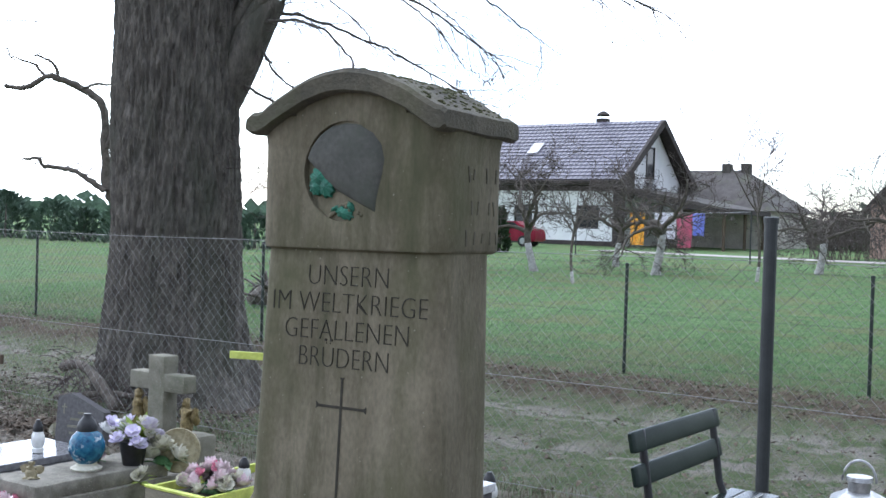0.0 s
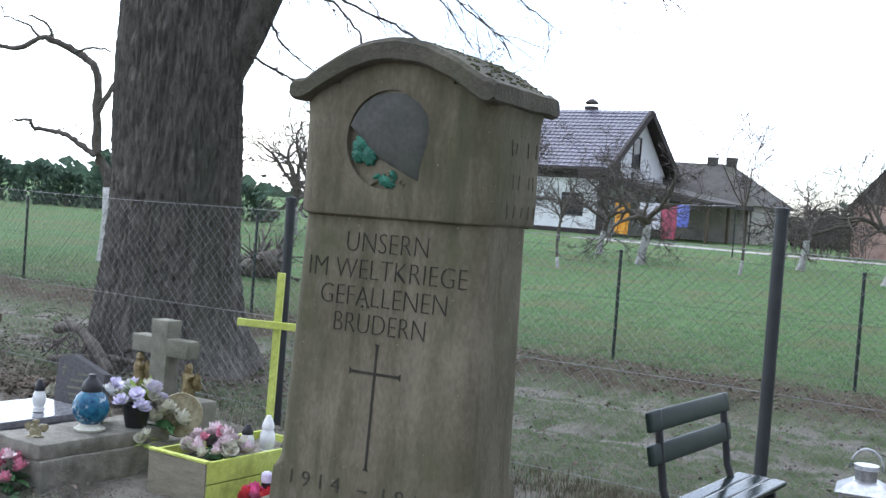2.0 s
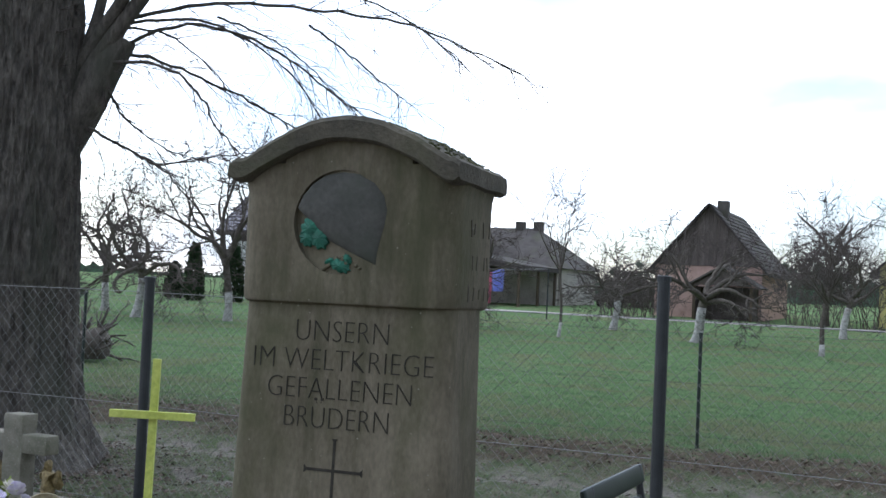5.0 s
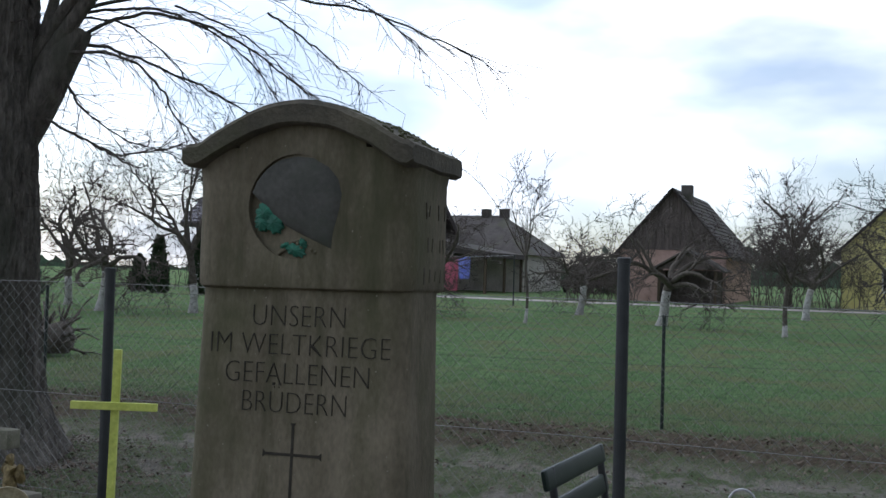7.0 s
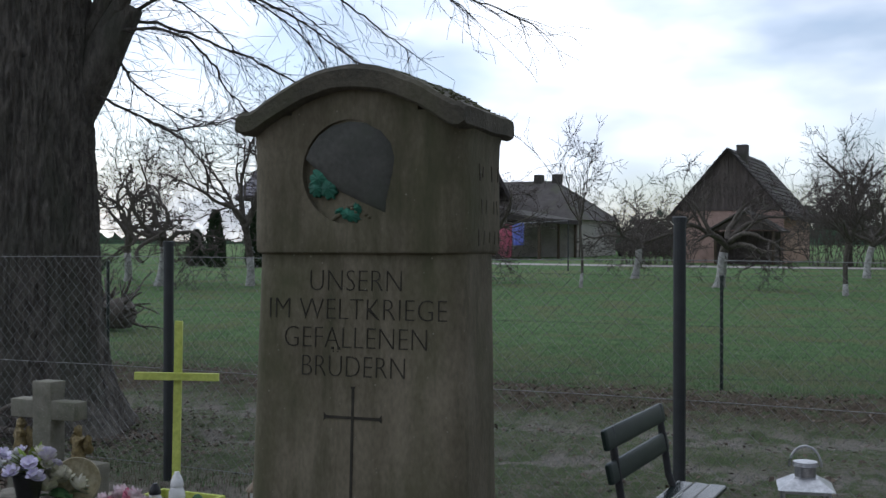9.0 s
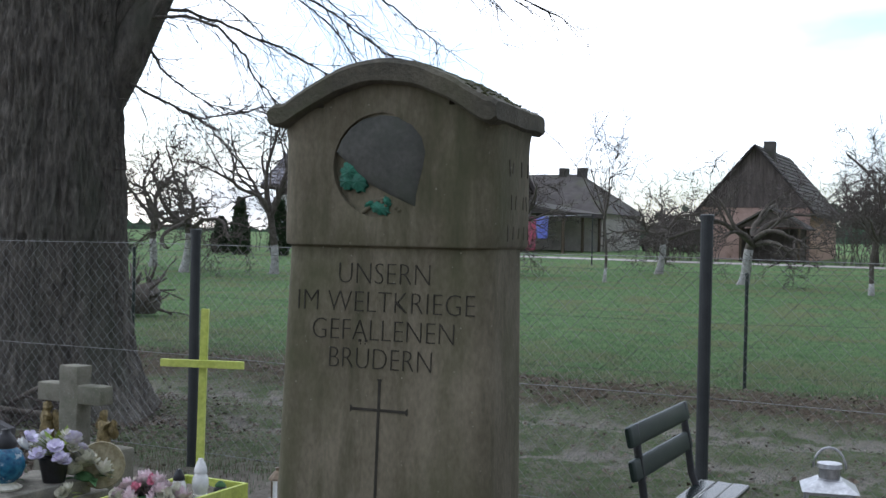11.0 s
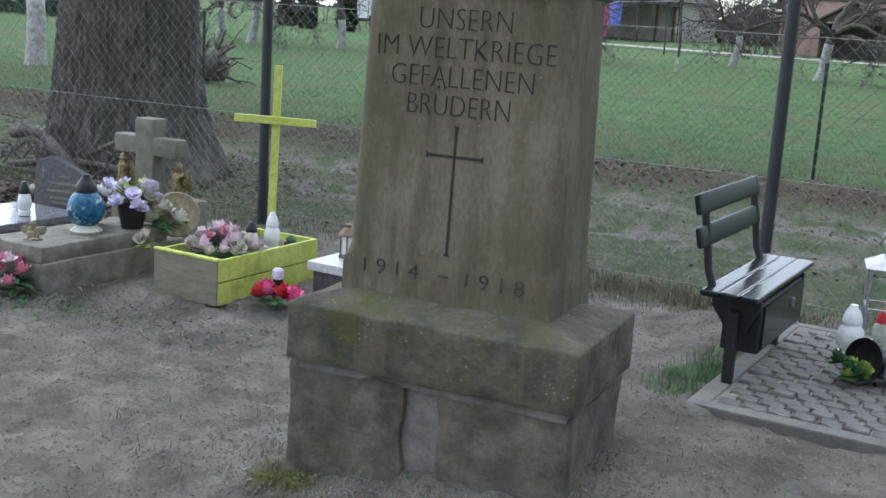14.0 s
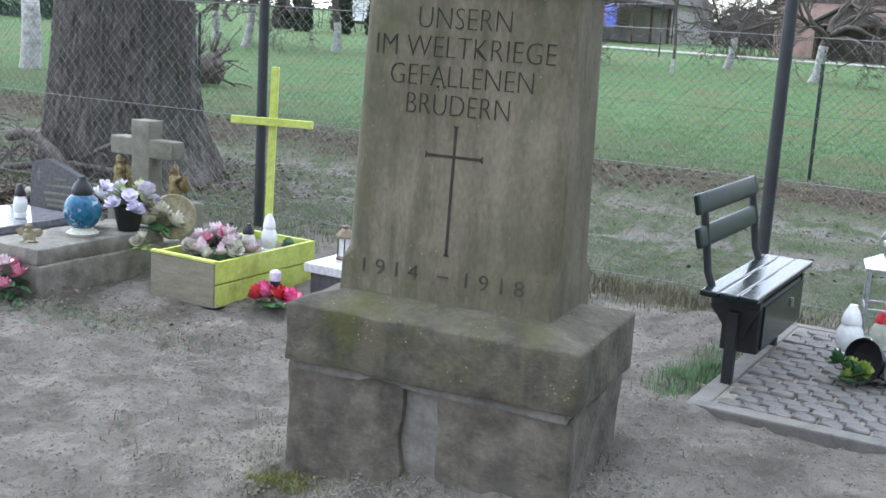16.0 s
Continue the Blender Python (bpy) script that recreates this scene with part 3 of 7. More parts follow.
def build_monument():
    # foundation stones with a mortar joint between them
    part("foundation_stone", dense_block(-0.250, 0.105, 0.235, 0.40, 0.52, 0.50, 0.045, 0.013, 3), M_BLOCK, MON, smooth=True)
    part("foundation_stone", dense_block(0.262, 0.105, 0.235, 0.41, 0.52, 0.49, 0.045, 0.013, 8), M_BLOCK, MON, smooth=True)
    part("mortar_joint", dense_block(0.005, 0.108, 0.24, 0.20, 0.495, 0.49, 0.04, 0.012, 11), M_MORTAR, MON, "grey cement mortar filling")
    part("mortar_joint", dense_block(0.008, 0.105, 0.482, 0.90, 0.525, 0.035, 0.05, 0.008, 12, 0.006), M_MORTAR, MON)
    # plinth slab with a sloped wash on top
    bm = dense_block(0.020, 0.100, 0.588, 0.935, 0.56, 0.185, 0.04, 0.006, 21, 0.007)
    for v in bm.verts:
        if v.co.z > 0.66:
            edge = min(v.co.x + 0.4475, 0.4875 - v.co.x, v.co.y + 0.18, 0.38 - v.co.y)
            v.co.z += 0.036 * max(0.0, min(1.0, edge / 0.13)) - 0.006
    part("plinth", bm, M_LEDGE, MON, "thick mossy sandstone plinth slab", True)
    # shaft: a square foot, then rounded corners that die out in sloping stops
    lev = []
    for k in range(49):
        t = k / 48
        z = 0.665 + t * (1.630 - 0.665)
        hw = 0.349 - 0.016 * t
        y0 = -0.028 + 0.046 * t
        q = max(0.0, min(1.0, (z - 0.800) / 0.045))
        r = 0.006 + 0.058 * q * q * (3 - 2 * q)
        lev.append((z, [(x - 0.004, y) for x, y in rounded_rect(hw, y0, 0.330, r, 7)]))
    part("shaft", loft(lev), M_SAND, MON, "tapered shaft of pale brown sandstone", True)
    # head block with a cove below the capstone
    lev = []
    for z, hw, e in ((1.62, 0.332, 0.0), (1.626, 0.341, 0.010), (1.634, 0.344, 0.012), (1.70, 0.345, 0.013), (1.80, 0.344, 0.012), (1.90, 0.344, 0.012), (1.945, 0.345, 0.013), (1.972, 0.349, 0.018), (1.99, 0.356, 0.026), (2.03, 0.356, 0.026)):
        lev.append((z, [(x - 0.007, y) for x, y in rounded_rect(hw, 0.010 - min(e, 0.012), 0.380 + e, 0.078, 9)]))
    head = part("head_block", loft(lev), M_SAND, MON, smooth=True)
    cutter = finish("cutter", lathe([(0.152, -0.03), (0.152, 0.003)], 48, m=Matrix.Translation((-0.012, 0.0, 1.860)) @ Matrix.Rotation(radians(-90), 4, "X")), None)
    boolean_cut(head, cutter)
    # capstone: the arched outline run from front to back, with a soft nose
    bm = bmesh.new()
    n = 41
    ys = [-0.040, -0.026] + [-0.026 + 0.442 * k / 12 for k in range(1, 12)] + [0.416, 0.430]
    top, bot = [], []
    for j, y in enumerate(ys):
        inset = 0.014 if j in (0, len(ys) - 1) else 0.0
        tr, br = [], []
        for i in range(n):
            x = -0.372 + 0.728 * i / (n - 1)
            zt = cap_z(x) - inset - (0.012 if i in (0, n - 1) else 0)
            tr.append(bm.verts.new((x, y, zt)))
            zb = cap_z(x) - 0.072 + inset * 0.6 + (0.010 if i in (0, n - 1) else 0)
            br.append(bm.verts.new((x, y, zb)))
        top.append(tr)
        bot.append(br)
    for j in range(len(ys) - 1):
        for i in range(n - 1):
            bm.faces.new((top[j][i], top[j][i + 1], top[j + 1][i + 1], top[j + 1][i]))
            bm.faces.new((bot[j][i], bot[j + 1][i], bot[j + 1][i + 1], bot[j][i + 1]))
        bm.faces.new((top[j][0], top[j + 1][0], bot[j + 1][0], bot[j][0]))
        bm.faces.new((top[j][n - 1], bot[j][n - 1], bot[j + 1][n - 1], top[j + 1][n - 1]))
    for i in range(n - 1):
        bm.faces.new((top[0][i], bot[0][i], bot[0][i + 1], top[0][i + 1]))
        bm.faces.new((top[-1][i], top[-1][i + 1], bot[-1][i + 1], bot[-1][i]))
    bmesh.ops.recalc_face_normals(bm, faces=bm.faces)
    part("capstone", chip(bm, 0.0045, 0.08, 31), M_SAND_DARK, MON, "dark weathered arched capstone", True)
    # the arched field of the head under the capstone
    out = [(-0.20, 2.028)] + [(-0.20 + 0.40 * i / 24, cap_z(-0.20 + 0.40 * i / 24) - 0.045) for i in range(25)] + [(0.20, 2.028)]
    part("gable_field", sheet(out, 0.385, m=Matrix.Translation((0, -0.0021, 0))), M_SAND, MON)
    # moss cushions along the capstone
    rnd = random.Random(5)
    bm = bmesh.new()
    for _ in range(190):
        x, y = rnd.uniform(0.02, 0.33), rnd.uniform(0.0, 0.42)
        r = rnd.uniform(0.004, 0.012)
        b2 = bmesh.new()
        bmesh.ops.create_icosphere(b2, subdivisions=1, radius=r)
        for v in b2.verts:
            v.co *= rnd.uniform(0.7, 1.25)
        bmesh.ops.transform(b2, matrix=Matrix.Translation((x, y, cap_z(x) + 0.000)) @ Matrix.Diagonal((1, 1, 0.55, 1)), verts=b2.verts)
        merge(bm, b2)
    tagged(part("moss", bm, M_MOSS, MON, "dark moss cushions"), kind="stuff")
    # helmet relief in the sunk roundel
    outline = [(-0.150, 1.893), (-0.134, 1.928), (-0.105, 1.962), (-0.062, 1.988), (-0.008, 1.998), (0.050, 1.993), (0.098, 1.970), (0.130, 1.935), (0.143, 1.890), (0.136, 1.845),
               (0.124, 1.800), (0.116, 1.765), (0.114, 1.730), (0.070, 1.748), (0.020, 1.772), (-0.035, 1.797), (-0.085, 1.833), (-0.120, 1.866)]
    bm = bmesh.new()
    outline = [(x * 1.00 - 0.008, 1.866 + (z - 1.860) * 1.02) for x, z in outline]
    c = Vector((-0.002, 0, 1.890))
    rings = []
    for k, d in ((1.0, 0.009), (0.985, 0.001), (0.93, -0.005), (0.8, -0.011), (0.6, -0.016), (0.35, -0.020), (0.1, -0.021)):
        rings.append([bm.verts.new((c.x + (x - c.x) * k, d, c.z + (z - c.z) * k)) for x, z in outline])
    for a, b in zip(rings, rings[1:]):
        for i in range(len(a)):
            j = (i + 1) % len(a)
            bm.faces.new((a[i], b[i], b[j], a[j]))
    bm.faces.new(rings[-1])
    bmesh.ops.recalc_face_normals(bm, faces=bm.faces)
    part("helmet_relief", bm, M_HELM, MON, "slate grey carved steel helmet", True)
    # oak leaves in green paint
    for cx, cz, ln, wd, tilt in ((-0.112, 1.828, 0.075, 0.050, 115), (-0.082, 1.800, 0.065, 0.045, 60), (-0.120, 1.800, 0.05, 0.04, 30), (-0.012, 1.722, 0.070, 0.030, 20), (0.012, 1.742, 0.035, 0.018, 50), (-0.045, 1.735, 0.035, 0.014, -20)):
        bm = bmesh.new()
        edge = []
        for i in range(26):
            t = i / 25 * 2 * math.pi
            r = 1 + 0.16 * math.cos(9 * t)
            edge.append((ln * 0.5 * math.cos(t) * r, wd * 0.62 * math.sin(t) * r))
        m = Matrix.Translation((cx + 0.001, 0.000, cz + 0.012)) @ Matrix.Rotation(radians(tilt), 4, "Y")
        mid = bm.verts.new(m @ Vector((0, -0.012, 0)))
        lo = [bm.verts.new(m @ Vector((x, 0.010, z))) for x, z in edge]
        hi = [bm.verts.new(m @ Vector((x * 0.92, -0.003, z * 0.92))) for x, z in edge]
        for i in range(26):
            j = (i + 1) % 26
            bm.faces.new((lo[i], hi[i], hi[j], lo[j]))
            bm.faces.new((hi[i], mid, hi[j]))
        bmesh.ops.recalc_face_normals(bm, faces=bm.faces)
        part("oak_leaf", bm, M_VERDI, MON, "flaking green painted oak leaf")
    tb = Tubes()
    tb.add([(-0.085, 0.008, 1.712), (-0.05, 0.002, 1.735), (-0.02, 0.002, 1.76)], [0.006, 0.007, 0.006], 6)
    tb.add([(-0.05, 0.008, 1.745), (0.0, 0.002, 1.765), (0.045, 0.006, 1.738)], [0.005, 0.006, 0.005], 6)
    for x, z in ((-0.004, 1.752), (0.008, 1.742), (0.04, 1.735), (0.052, 1.728)):
        tb.add([(x, 0.01, z), (x, -0.004, z + 0.001)], [0.008, 0.006], 6)
    tb.make("twig_relief", M_SAND, MON)
    # carved lettering as thin raised letters, dark with dirt and painted-in cut shade
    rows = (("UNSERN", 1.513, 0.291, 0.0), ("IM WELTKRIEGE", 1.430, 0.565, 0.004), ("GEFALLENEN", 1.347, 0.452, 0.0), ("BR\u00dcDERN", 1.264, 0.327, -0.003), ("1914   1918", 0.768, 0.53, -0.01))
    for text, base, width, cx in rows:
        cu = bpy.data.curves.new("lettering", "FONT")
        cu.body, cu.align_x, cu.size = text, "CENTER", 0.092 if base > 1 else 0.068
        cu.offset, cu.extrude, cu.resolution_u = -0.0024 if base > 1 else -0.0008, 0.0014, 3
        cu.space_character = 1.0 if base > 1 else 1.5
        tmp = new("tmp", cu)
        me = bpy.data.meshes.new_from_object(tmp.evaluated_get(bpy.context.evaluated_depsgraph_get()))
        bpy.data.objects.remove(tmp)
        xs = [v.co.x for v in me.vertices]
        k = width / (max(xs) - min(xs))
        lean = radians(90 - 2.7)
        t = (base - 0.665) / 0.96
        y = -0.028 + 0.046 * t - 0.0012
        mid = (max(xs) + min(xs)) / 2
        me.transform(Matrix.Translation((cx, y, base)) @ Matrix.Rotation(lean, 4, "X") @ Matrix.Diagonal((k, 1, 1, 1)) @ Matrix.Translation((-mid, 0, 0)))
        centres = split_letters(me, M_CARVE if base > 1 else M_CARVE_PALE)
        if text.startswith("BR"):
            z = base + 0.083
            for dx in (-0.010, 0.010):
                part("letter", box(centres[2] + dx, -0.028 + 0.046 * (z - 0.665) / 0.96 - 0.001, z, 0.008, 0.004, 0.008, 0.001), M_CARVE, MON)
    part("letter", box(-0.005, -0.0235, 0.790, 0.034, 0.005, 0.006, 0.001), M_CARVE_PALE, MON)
    # the incised cross with splayed ends, raised, the cut's shade in its colour
    def face_y(z):
        return -0.028 + 0.046 * (z - 0.665) / 0.96 - 0.0022
    bm = bmesh.new()
    w = 0.0040
    for quad in (((-w, 0.862), (w, 0.862), (w, 1.230), (-w, 1.230)), ((-0.084, 1.144), (-w, 1.144), (-w, 1.152), (-0.084, 1.152)), ((w, 1.144), (0.084, 1.144), (0.084, 1.152), (w, 1.152)),
                 ((-0.092, 1.137), (-0.084, 1.144), (-0.084, 1.152), (-0.092, 1.160)), ((0.084, 1.144), (0.092, 1.137), (0.092, 1.160), (0.084, 1.152)),
                 ((-0.010, 0.853), (0.010, 0.853), (w, 0.862), (-w, 0.862)), ((-w, 1.230), (w, 1.230), (0.008, 1.238), (-0.008, 1.238))):
        sheet([(x, z) for x, z in quad], 0.004, bm, Matrix.Translation((0, 0, 0)))
    for v in bm.verts:
        v.co.y += face_y(v.co.z)
    bmesh.ops.remove_doubles(bm, verts=bm.verts, dist=0.0004)
    part("carved_cross", bm, M_CARVE, MON, "slender incised latin cross")
    # worn strokes on the side of the head that nobody can read
    rnd = random.Random(2)
    bm = bmesh.new()
    for z, ys_ in ((1.86, (0.10, 0.13, 0.21, 0.27)), (1.76, (0.12, 0.16, 0.23, 0.26)), (1.67, (0.09, 0.14, 0.19, 0.24, 0.28))):
        for y in ys_:
            box(0.3380, y + 0.04, z, 0.003, 0.007, rnd.uniform(0.03, 0.05), 0.001, Matrix.Rotation(radians(rnd.uniform(-12, 12)), 4, "X"), bm)
    tagged(part("worn_strokes", bm, M_SAND_DARK, MON), kind="stuff")


build_monument()


# ---- fences ----
def chain_link(p0, p1, z0, z1, pitch, wire, name, material, parent, zig=0.5):
    """Two sets of slanting wires between two ends, as thin three-sided rods."""
    a, b = Vector((*p0, 0)), Vector((*p1, 0))
    length = (b - a).length
    d = (b - a).normalized()
    side = d.cross(Vector((0, 0, 1)))
    h = z1 - z0
    v, f = [], []
    def rod(s0, h0, s1, h1, off):
        q0, q1 = a + d * s0 + side * off, a + d * s1 + side * off
        e0, e1 = gz(q0.x, q0.y) * 0 + z0 + h0, z0 + h1
        base = len(v)
        along = (d * (s1 - s0) + Vector((0, 0, h1 - h0))).normalized()
        n1 = along.cross(side)
        for q, e in ((q0, e0), (q1, e1)):
            for k in range(3):
                w = 2 * math.pi * k / 3
                r = n1 * math.cos(w) * wire + side * math.sin(w) * wire
                v.append((q.x + r.x, q.y + r.y, e + r.z))
        for k in range(3):
            j = (k + 1) % 3
            f.append((base + k, base + j, base + 3 + j, base + 3 + k))
    step = pitch * 1.4142
    s = -h
    while s < length:
        s0, h0, s1, h1 = s, 0.0, s + h, h
        if s0 < 0:
            h0, s0 = -s, 0.0
        if s1 > length:
            h1, s1 = h - (s1 - length), length
        if s1 > s0:
            rod(s0, h0, s1, h1, wire)
            rod(s0, h - h0, s1, h - h1, -wire)
        s += step
    ob = soup(name, v, f, material, parent)
    tagged(ob, "diamond wire mesh", kind="stuff")
    return ob


def post_mesh(r, z0, z1, n=14):
    bm = lathe([(r, z0), (r, z1 - 0.03)], n)
    return lathe([(r * 1.16, z1 - 0.035), (r * 1.18, z1 - 0.006), (r * 0.9, z1)], n, bm)


def build_near_fence():
    fence = thing("cemetery_fence", "chain-link cemetery fence on dark round steel posts", "fence")
    y = 3.45
    for x, top in ((-14.6, 1.60), (-11.05, 1.60), (-7.48, 1.60), (-3.51, 1.68), (0.10, 1.815), (3.7, 1.82), (7.3, 1.82)):
        ob = part("post", post_mesh(0.036, -0.1, top), M_POST, fence, smooth=False)
        ob.location = (x, y, 0)
    for z in (1.57, 0.78, 0.10):
        tb = Tubes()
        pts = [(-14.6 + 21.9 * k / 40, y + 0.046, z - 0.010 * math.sin(math.pi * k / 6.6) ** 2) for k in range(41)]
        tb.add(pts, [0.0022] * 41, 4)
        tb.make("tension_wire", M_WIRE, fence)
    chain_link((-14.6, y + 0.042), (7.3, y + 0.042), 0.08, 1.58, 0.06, 0.0011, "wire_mesh", M_WIRE, fence)


def far_y(x):
    return 8.35 if x < -8.8 else 8.35 + (x + 8.8) * 0.228


def build_far_fence():
    fence = thing("garden_fence", "green wire garden fence on thin steel posts", "fence")
    xs = [-23.4, -20.9, -18.4, -15.95, -13.53, -11.09, -8.57, -6.2, -3.71, -1.06, 1.55, 4.15, 6.7, 9.2]
    for x in xs:
        ob = part("post", post_mesh(0.021, -0.15, 1.36, 8), M_GREEN_METAL, fence)
        ob.location = (x, far_y(x), gz(x, far_y(x)) - 0.02)
    for z in (1.32, 0.75, 0.15):
        tb = Tubes()
        tb.add([(x0, far_y(x0) + 0.02, z + gz(x0, far_y(x0))) for x0 in xs], [0.002] * len(xs), 4)
        tb.make("tension_wire", M_WIRE_FAR, fence)
    chain_link((-23.4, 8.38), (-8.8, 8.38), 0.12, 1.40, 0.065, 0.0011, "wire_mesh", M_WIRE_FAR, fence)
    chain_link((-8.8, 8.38), (9.2, 8.38 + 18.0 * 0.228), 0.12, 1.40, 0.065, 0.0011, "wire_mesh", M_WIRE_FAR, fence)


build_near_fence()
build_far_fence()


# ---- bench and pavement ----
def slat_mesh(length, width, thick):
    bm = bmesh.new()
    n = 7
    rings = []
    for s in (-0.5, -0.49, -0.47, 0.47, 0.49, 0.5):
        k = 0.55 if abs(s) == 0.5 else (0.85 if abs(s) == 0.49 else 1.0)
        ring = []
        for i in range(16):
            a = 2 * math.pi * i / 16
            cx, cz = math.cos(a), math.sin(a)
            px = math.copysign(abs(cx) ** 0.35, cx) * (width / 2 - (1 - k) * 0.012)
            pz = math.copysign(abs(cz) ** 0.45, cz) * thick / 2 * k
            ring.append(bm.verts.new((px, s * length, pz)))
        rings.append(ring)
    for a, b in zip(rings, rings[1:]):
        for i in range(16):
            bm.faces.new((a[i], b[i], b[(i + 1) % 16], a[(i + 1) % 16]))
    bm.faces.new(rings[0])
    bm.faces.new(list(reversed(rings[-1])))
    bmesh.ops.recalc_face_normals(bm, faces=bm.faces)
    return bm


def build_bench():
    bench = thing("bench", "dark green varnished slat bench with a storage box under the seat", "bench", pose(0.345, 2.39, 0.045))
    for x in (-0.075, 0.010, 0.095):
        ob = part("seat_slat", box(0, 0, 0, 0.083, 1.08, 0.028, 0.011, segs=3), M_BENCH, bench, "glossy dark slat")
        ob.matrix_basis = pose(x, 0, 0.40, 0, 2, 0)
    for x, z in ((-0.155, 0.63), (-0.175, 0.775)):
        ob = part("back_slat", slat_mesh(0.98, 0.095, 0.030), M_BENCH_BACK, bench, "dark green painted slat", True)
        ob.matrix_basis = pose(x, -0.03, z, 0, 78, 0)
    for y in (-0.40, 0.40):
        tb = Tubes()
        tb.add([(-0.06, y, 0.36), (-0.10, y, 0.40), (-0.128, y, 0.47), (-0.145, y, 0.58), (-0.165, y, 0.70), (-0.185, y, 0.82)], [0.019] * 6, 8)
        ob = tb.make("back_support", M_BENCH_END, bench)
        bm = box(0.015, y, 0.355, 0.22, 0.036, 0.04, 0.006)
        sheet([(-0.10, 0.335), (0.12, 0.335), (0.06, 0.20), (0.0, 0.20)], 0.03, bm, Matrix.Translation((0, y - 0.015, 0)))
        part("seat_bracket", bm, M_BENCH_END, bench)
        part("leg", box(0.02, y - 0.04, 0.14, 0.045, 0.045, 0.36, 0.004), M_BENCH_END, bench)
    part("storage_box", box(0.035, 0.03, 0.24, 0.17, 0.80, 0.235, 0.008), M_BENCH_END, bench, "black steel storage box under the seat")
    bm = box(0.124, 0.03, 0.24, 0.012, 0.74, 0.20, 0.004)
    door = part("door", bm, M_BENCH, bench)
    part("latch", box(0.136, 0.16, 0.27, 0.014, 0.012, 0.045, 0.003), M_IRON, door, "small steel latch")


RAISED = Matrix.Translation((1.6, -2.86, 1.53)) @ Matrix.Diagonal((0.868, 0.868, 0.868, 1)) @ Matrix.Translation((-1.6, 2.86, -1.53))


def on_raised_corner(build):
    """Sets what a builder makes down on the higher corner of the cemetery."""
    known = set(bpy.data.objects)
    build()
    for ob in bpy.data.objects:
        if ob not in known and ob.parent is None:
            ob.matrix_basis = RAISED @ ob.matrix_basis


on_raised_corner(build_bench)


def build_pavement():
    pav = thing("pavement", "grey interlocking concrete setts inside a concrete kerb", "pavement", pose(0.30, 1.56, -0.012), kind="structure")
    part("bed", box(1.15, 0.86, -0.021, 2.26, 1.66, 0.13, 0.004), M_CLOD, pav, "sand filled joints")
    part("kerb", box(1.15, 0.045, -0.01, 2.3, 0.09, 0.125, 0.010), M_KERB, pav)
    part("kerb", box(0.045, 0.90, -0.012, 0.09, 1.62, 0.125, 0.010), M_KERB, pav)
    part("kerb", box(1.15, 1.70, -0.012, 2.3, 0.07, 0.125, 0.010), M_KERB, pav)
    # one wavy sett, shared by all
    bm = bmesh.new()
    lx, ly, h = 0.100, 0.080, 0.03
    out = []
    for i in range(8):
        out.append((-lx / 2 + lx * i / 8, -ly / 2 + 0.008 * math.sin(2 * math.pi * i / 8)))
    for i in range(4):
        out.append((lx / 2 + 0.006 * math.sin(2 * math.pi * i / 4), -ly / 2 + ly * i / 4))
    for i in range(8):
        out.append((lx / 2 - lx * i / 8, ly / 2 + 0.008 * math.sin(2 * math.pi * (8 - i) / 8)))
    for i in range(4):
        out.append((-lx / 2 + 0.006 * math.sin(2 * math.pi * (4 - i) / 4), ly / 2 - ly * i / 4))
    lo = [bm.verts.new((x, y, 0)) for x, y in out]
    mid = [bm.verts.new((x, y, h - 0.006)) for x, y in out]
    hi = [bm.verts.new((x * 0.90, y * 0.90, h)) for x, y in out]
    for a, b in ((lo, mid), (mid, hi)):
        for i in range(len(out)):
            j = (i + 1) % len(out)
            bm.faces.new((a[i], a[j], b[j], b[i]))
    bm.faces.new(hi)
    me = bpy.data.meshes.new("sett")
    bm.to_mesh(me)
    bm.free()
    me.materials.append(M_SETT)
    rnd = random.Random(9)
    for r in range(18):
        for c in range(16):
            x, y = 0.155 + c * 0.1045 + (0.052 if r % 2 else 0.0), 0.140 + r * 0.0845
            ob = new("sett", me)
            ob.parent = pav
            ob.matrix_basis = pose(x + rnd.uniform(-0.006, 0.006), y + rnd.uniform(-0.004, 0.004), 0.027 + rnd.uniform(-0.008, 0.004), rnd.uniform(-4, 4), rnd.uniform(-4, 4), rnd.uniform(-7, 7)) @ Matrix.Diagonal((rnd.uniform(0.86, 1.05), rnd.uniform(0.88, 1.04), 1, 1))


on_raised_corner(build_pavement)


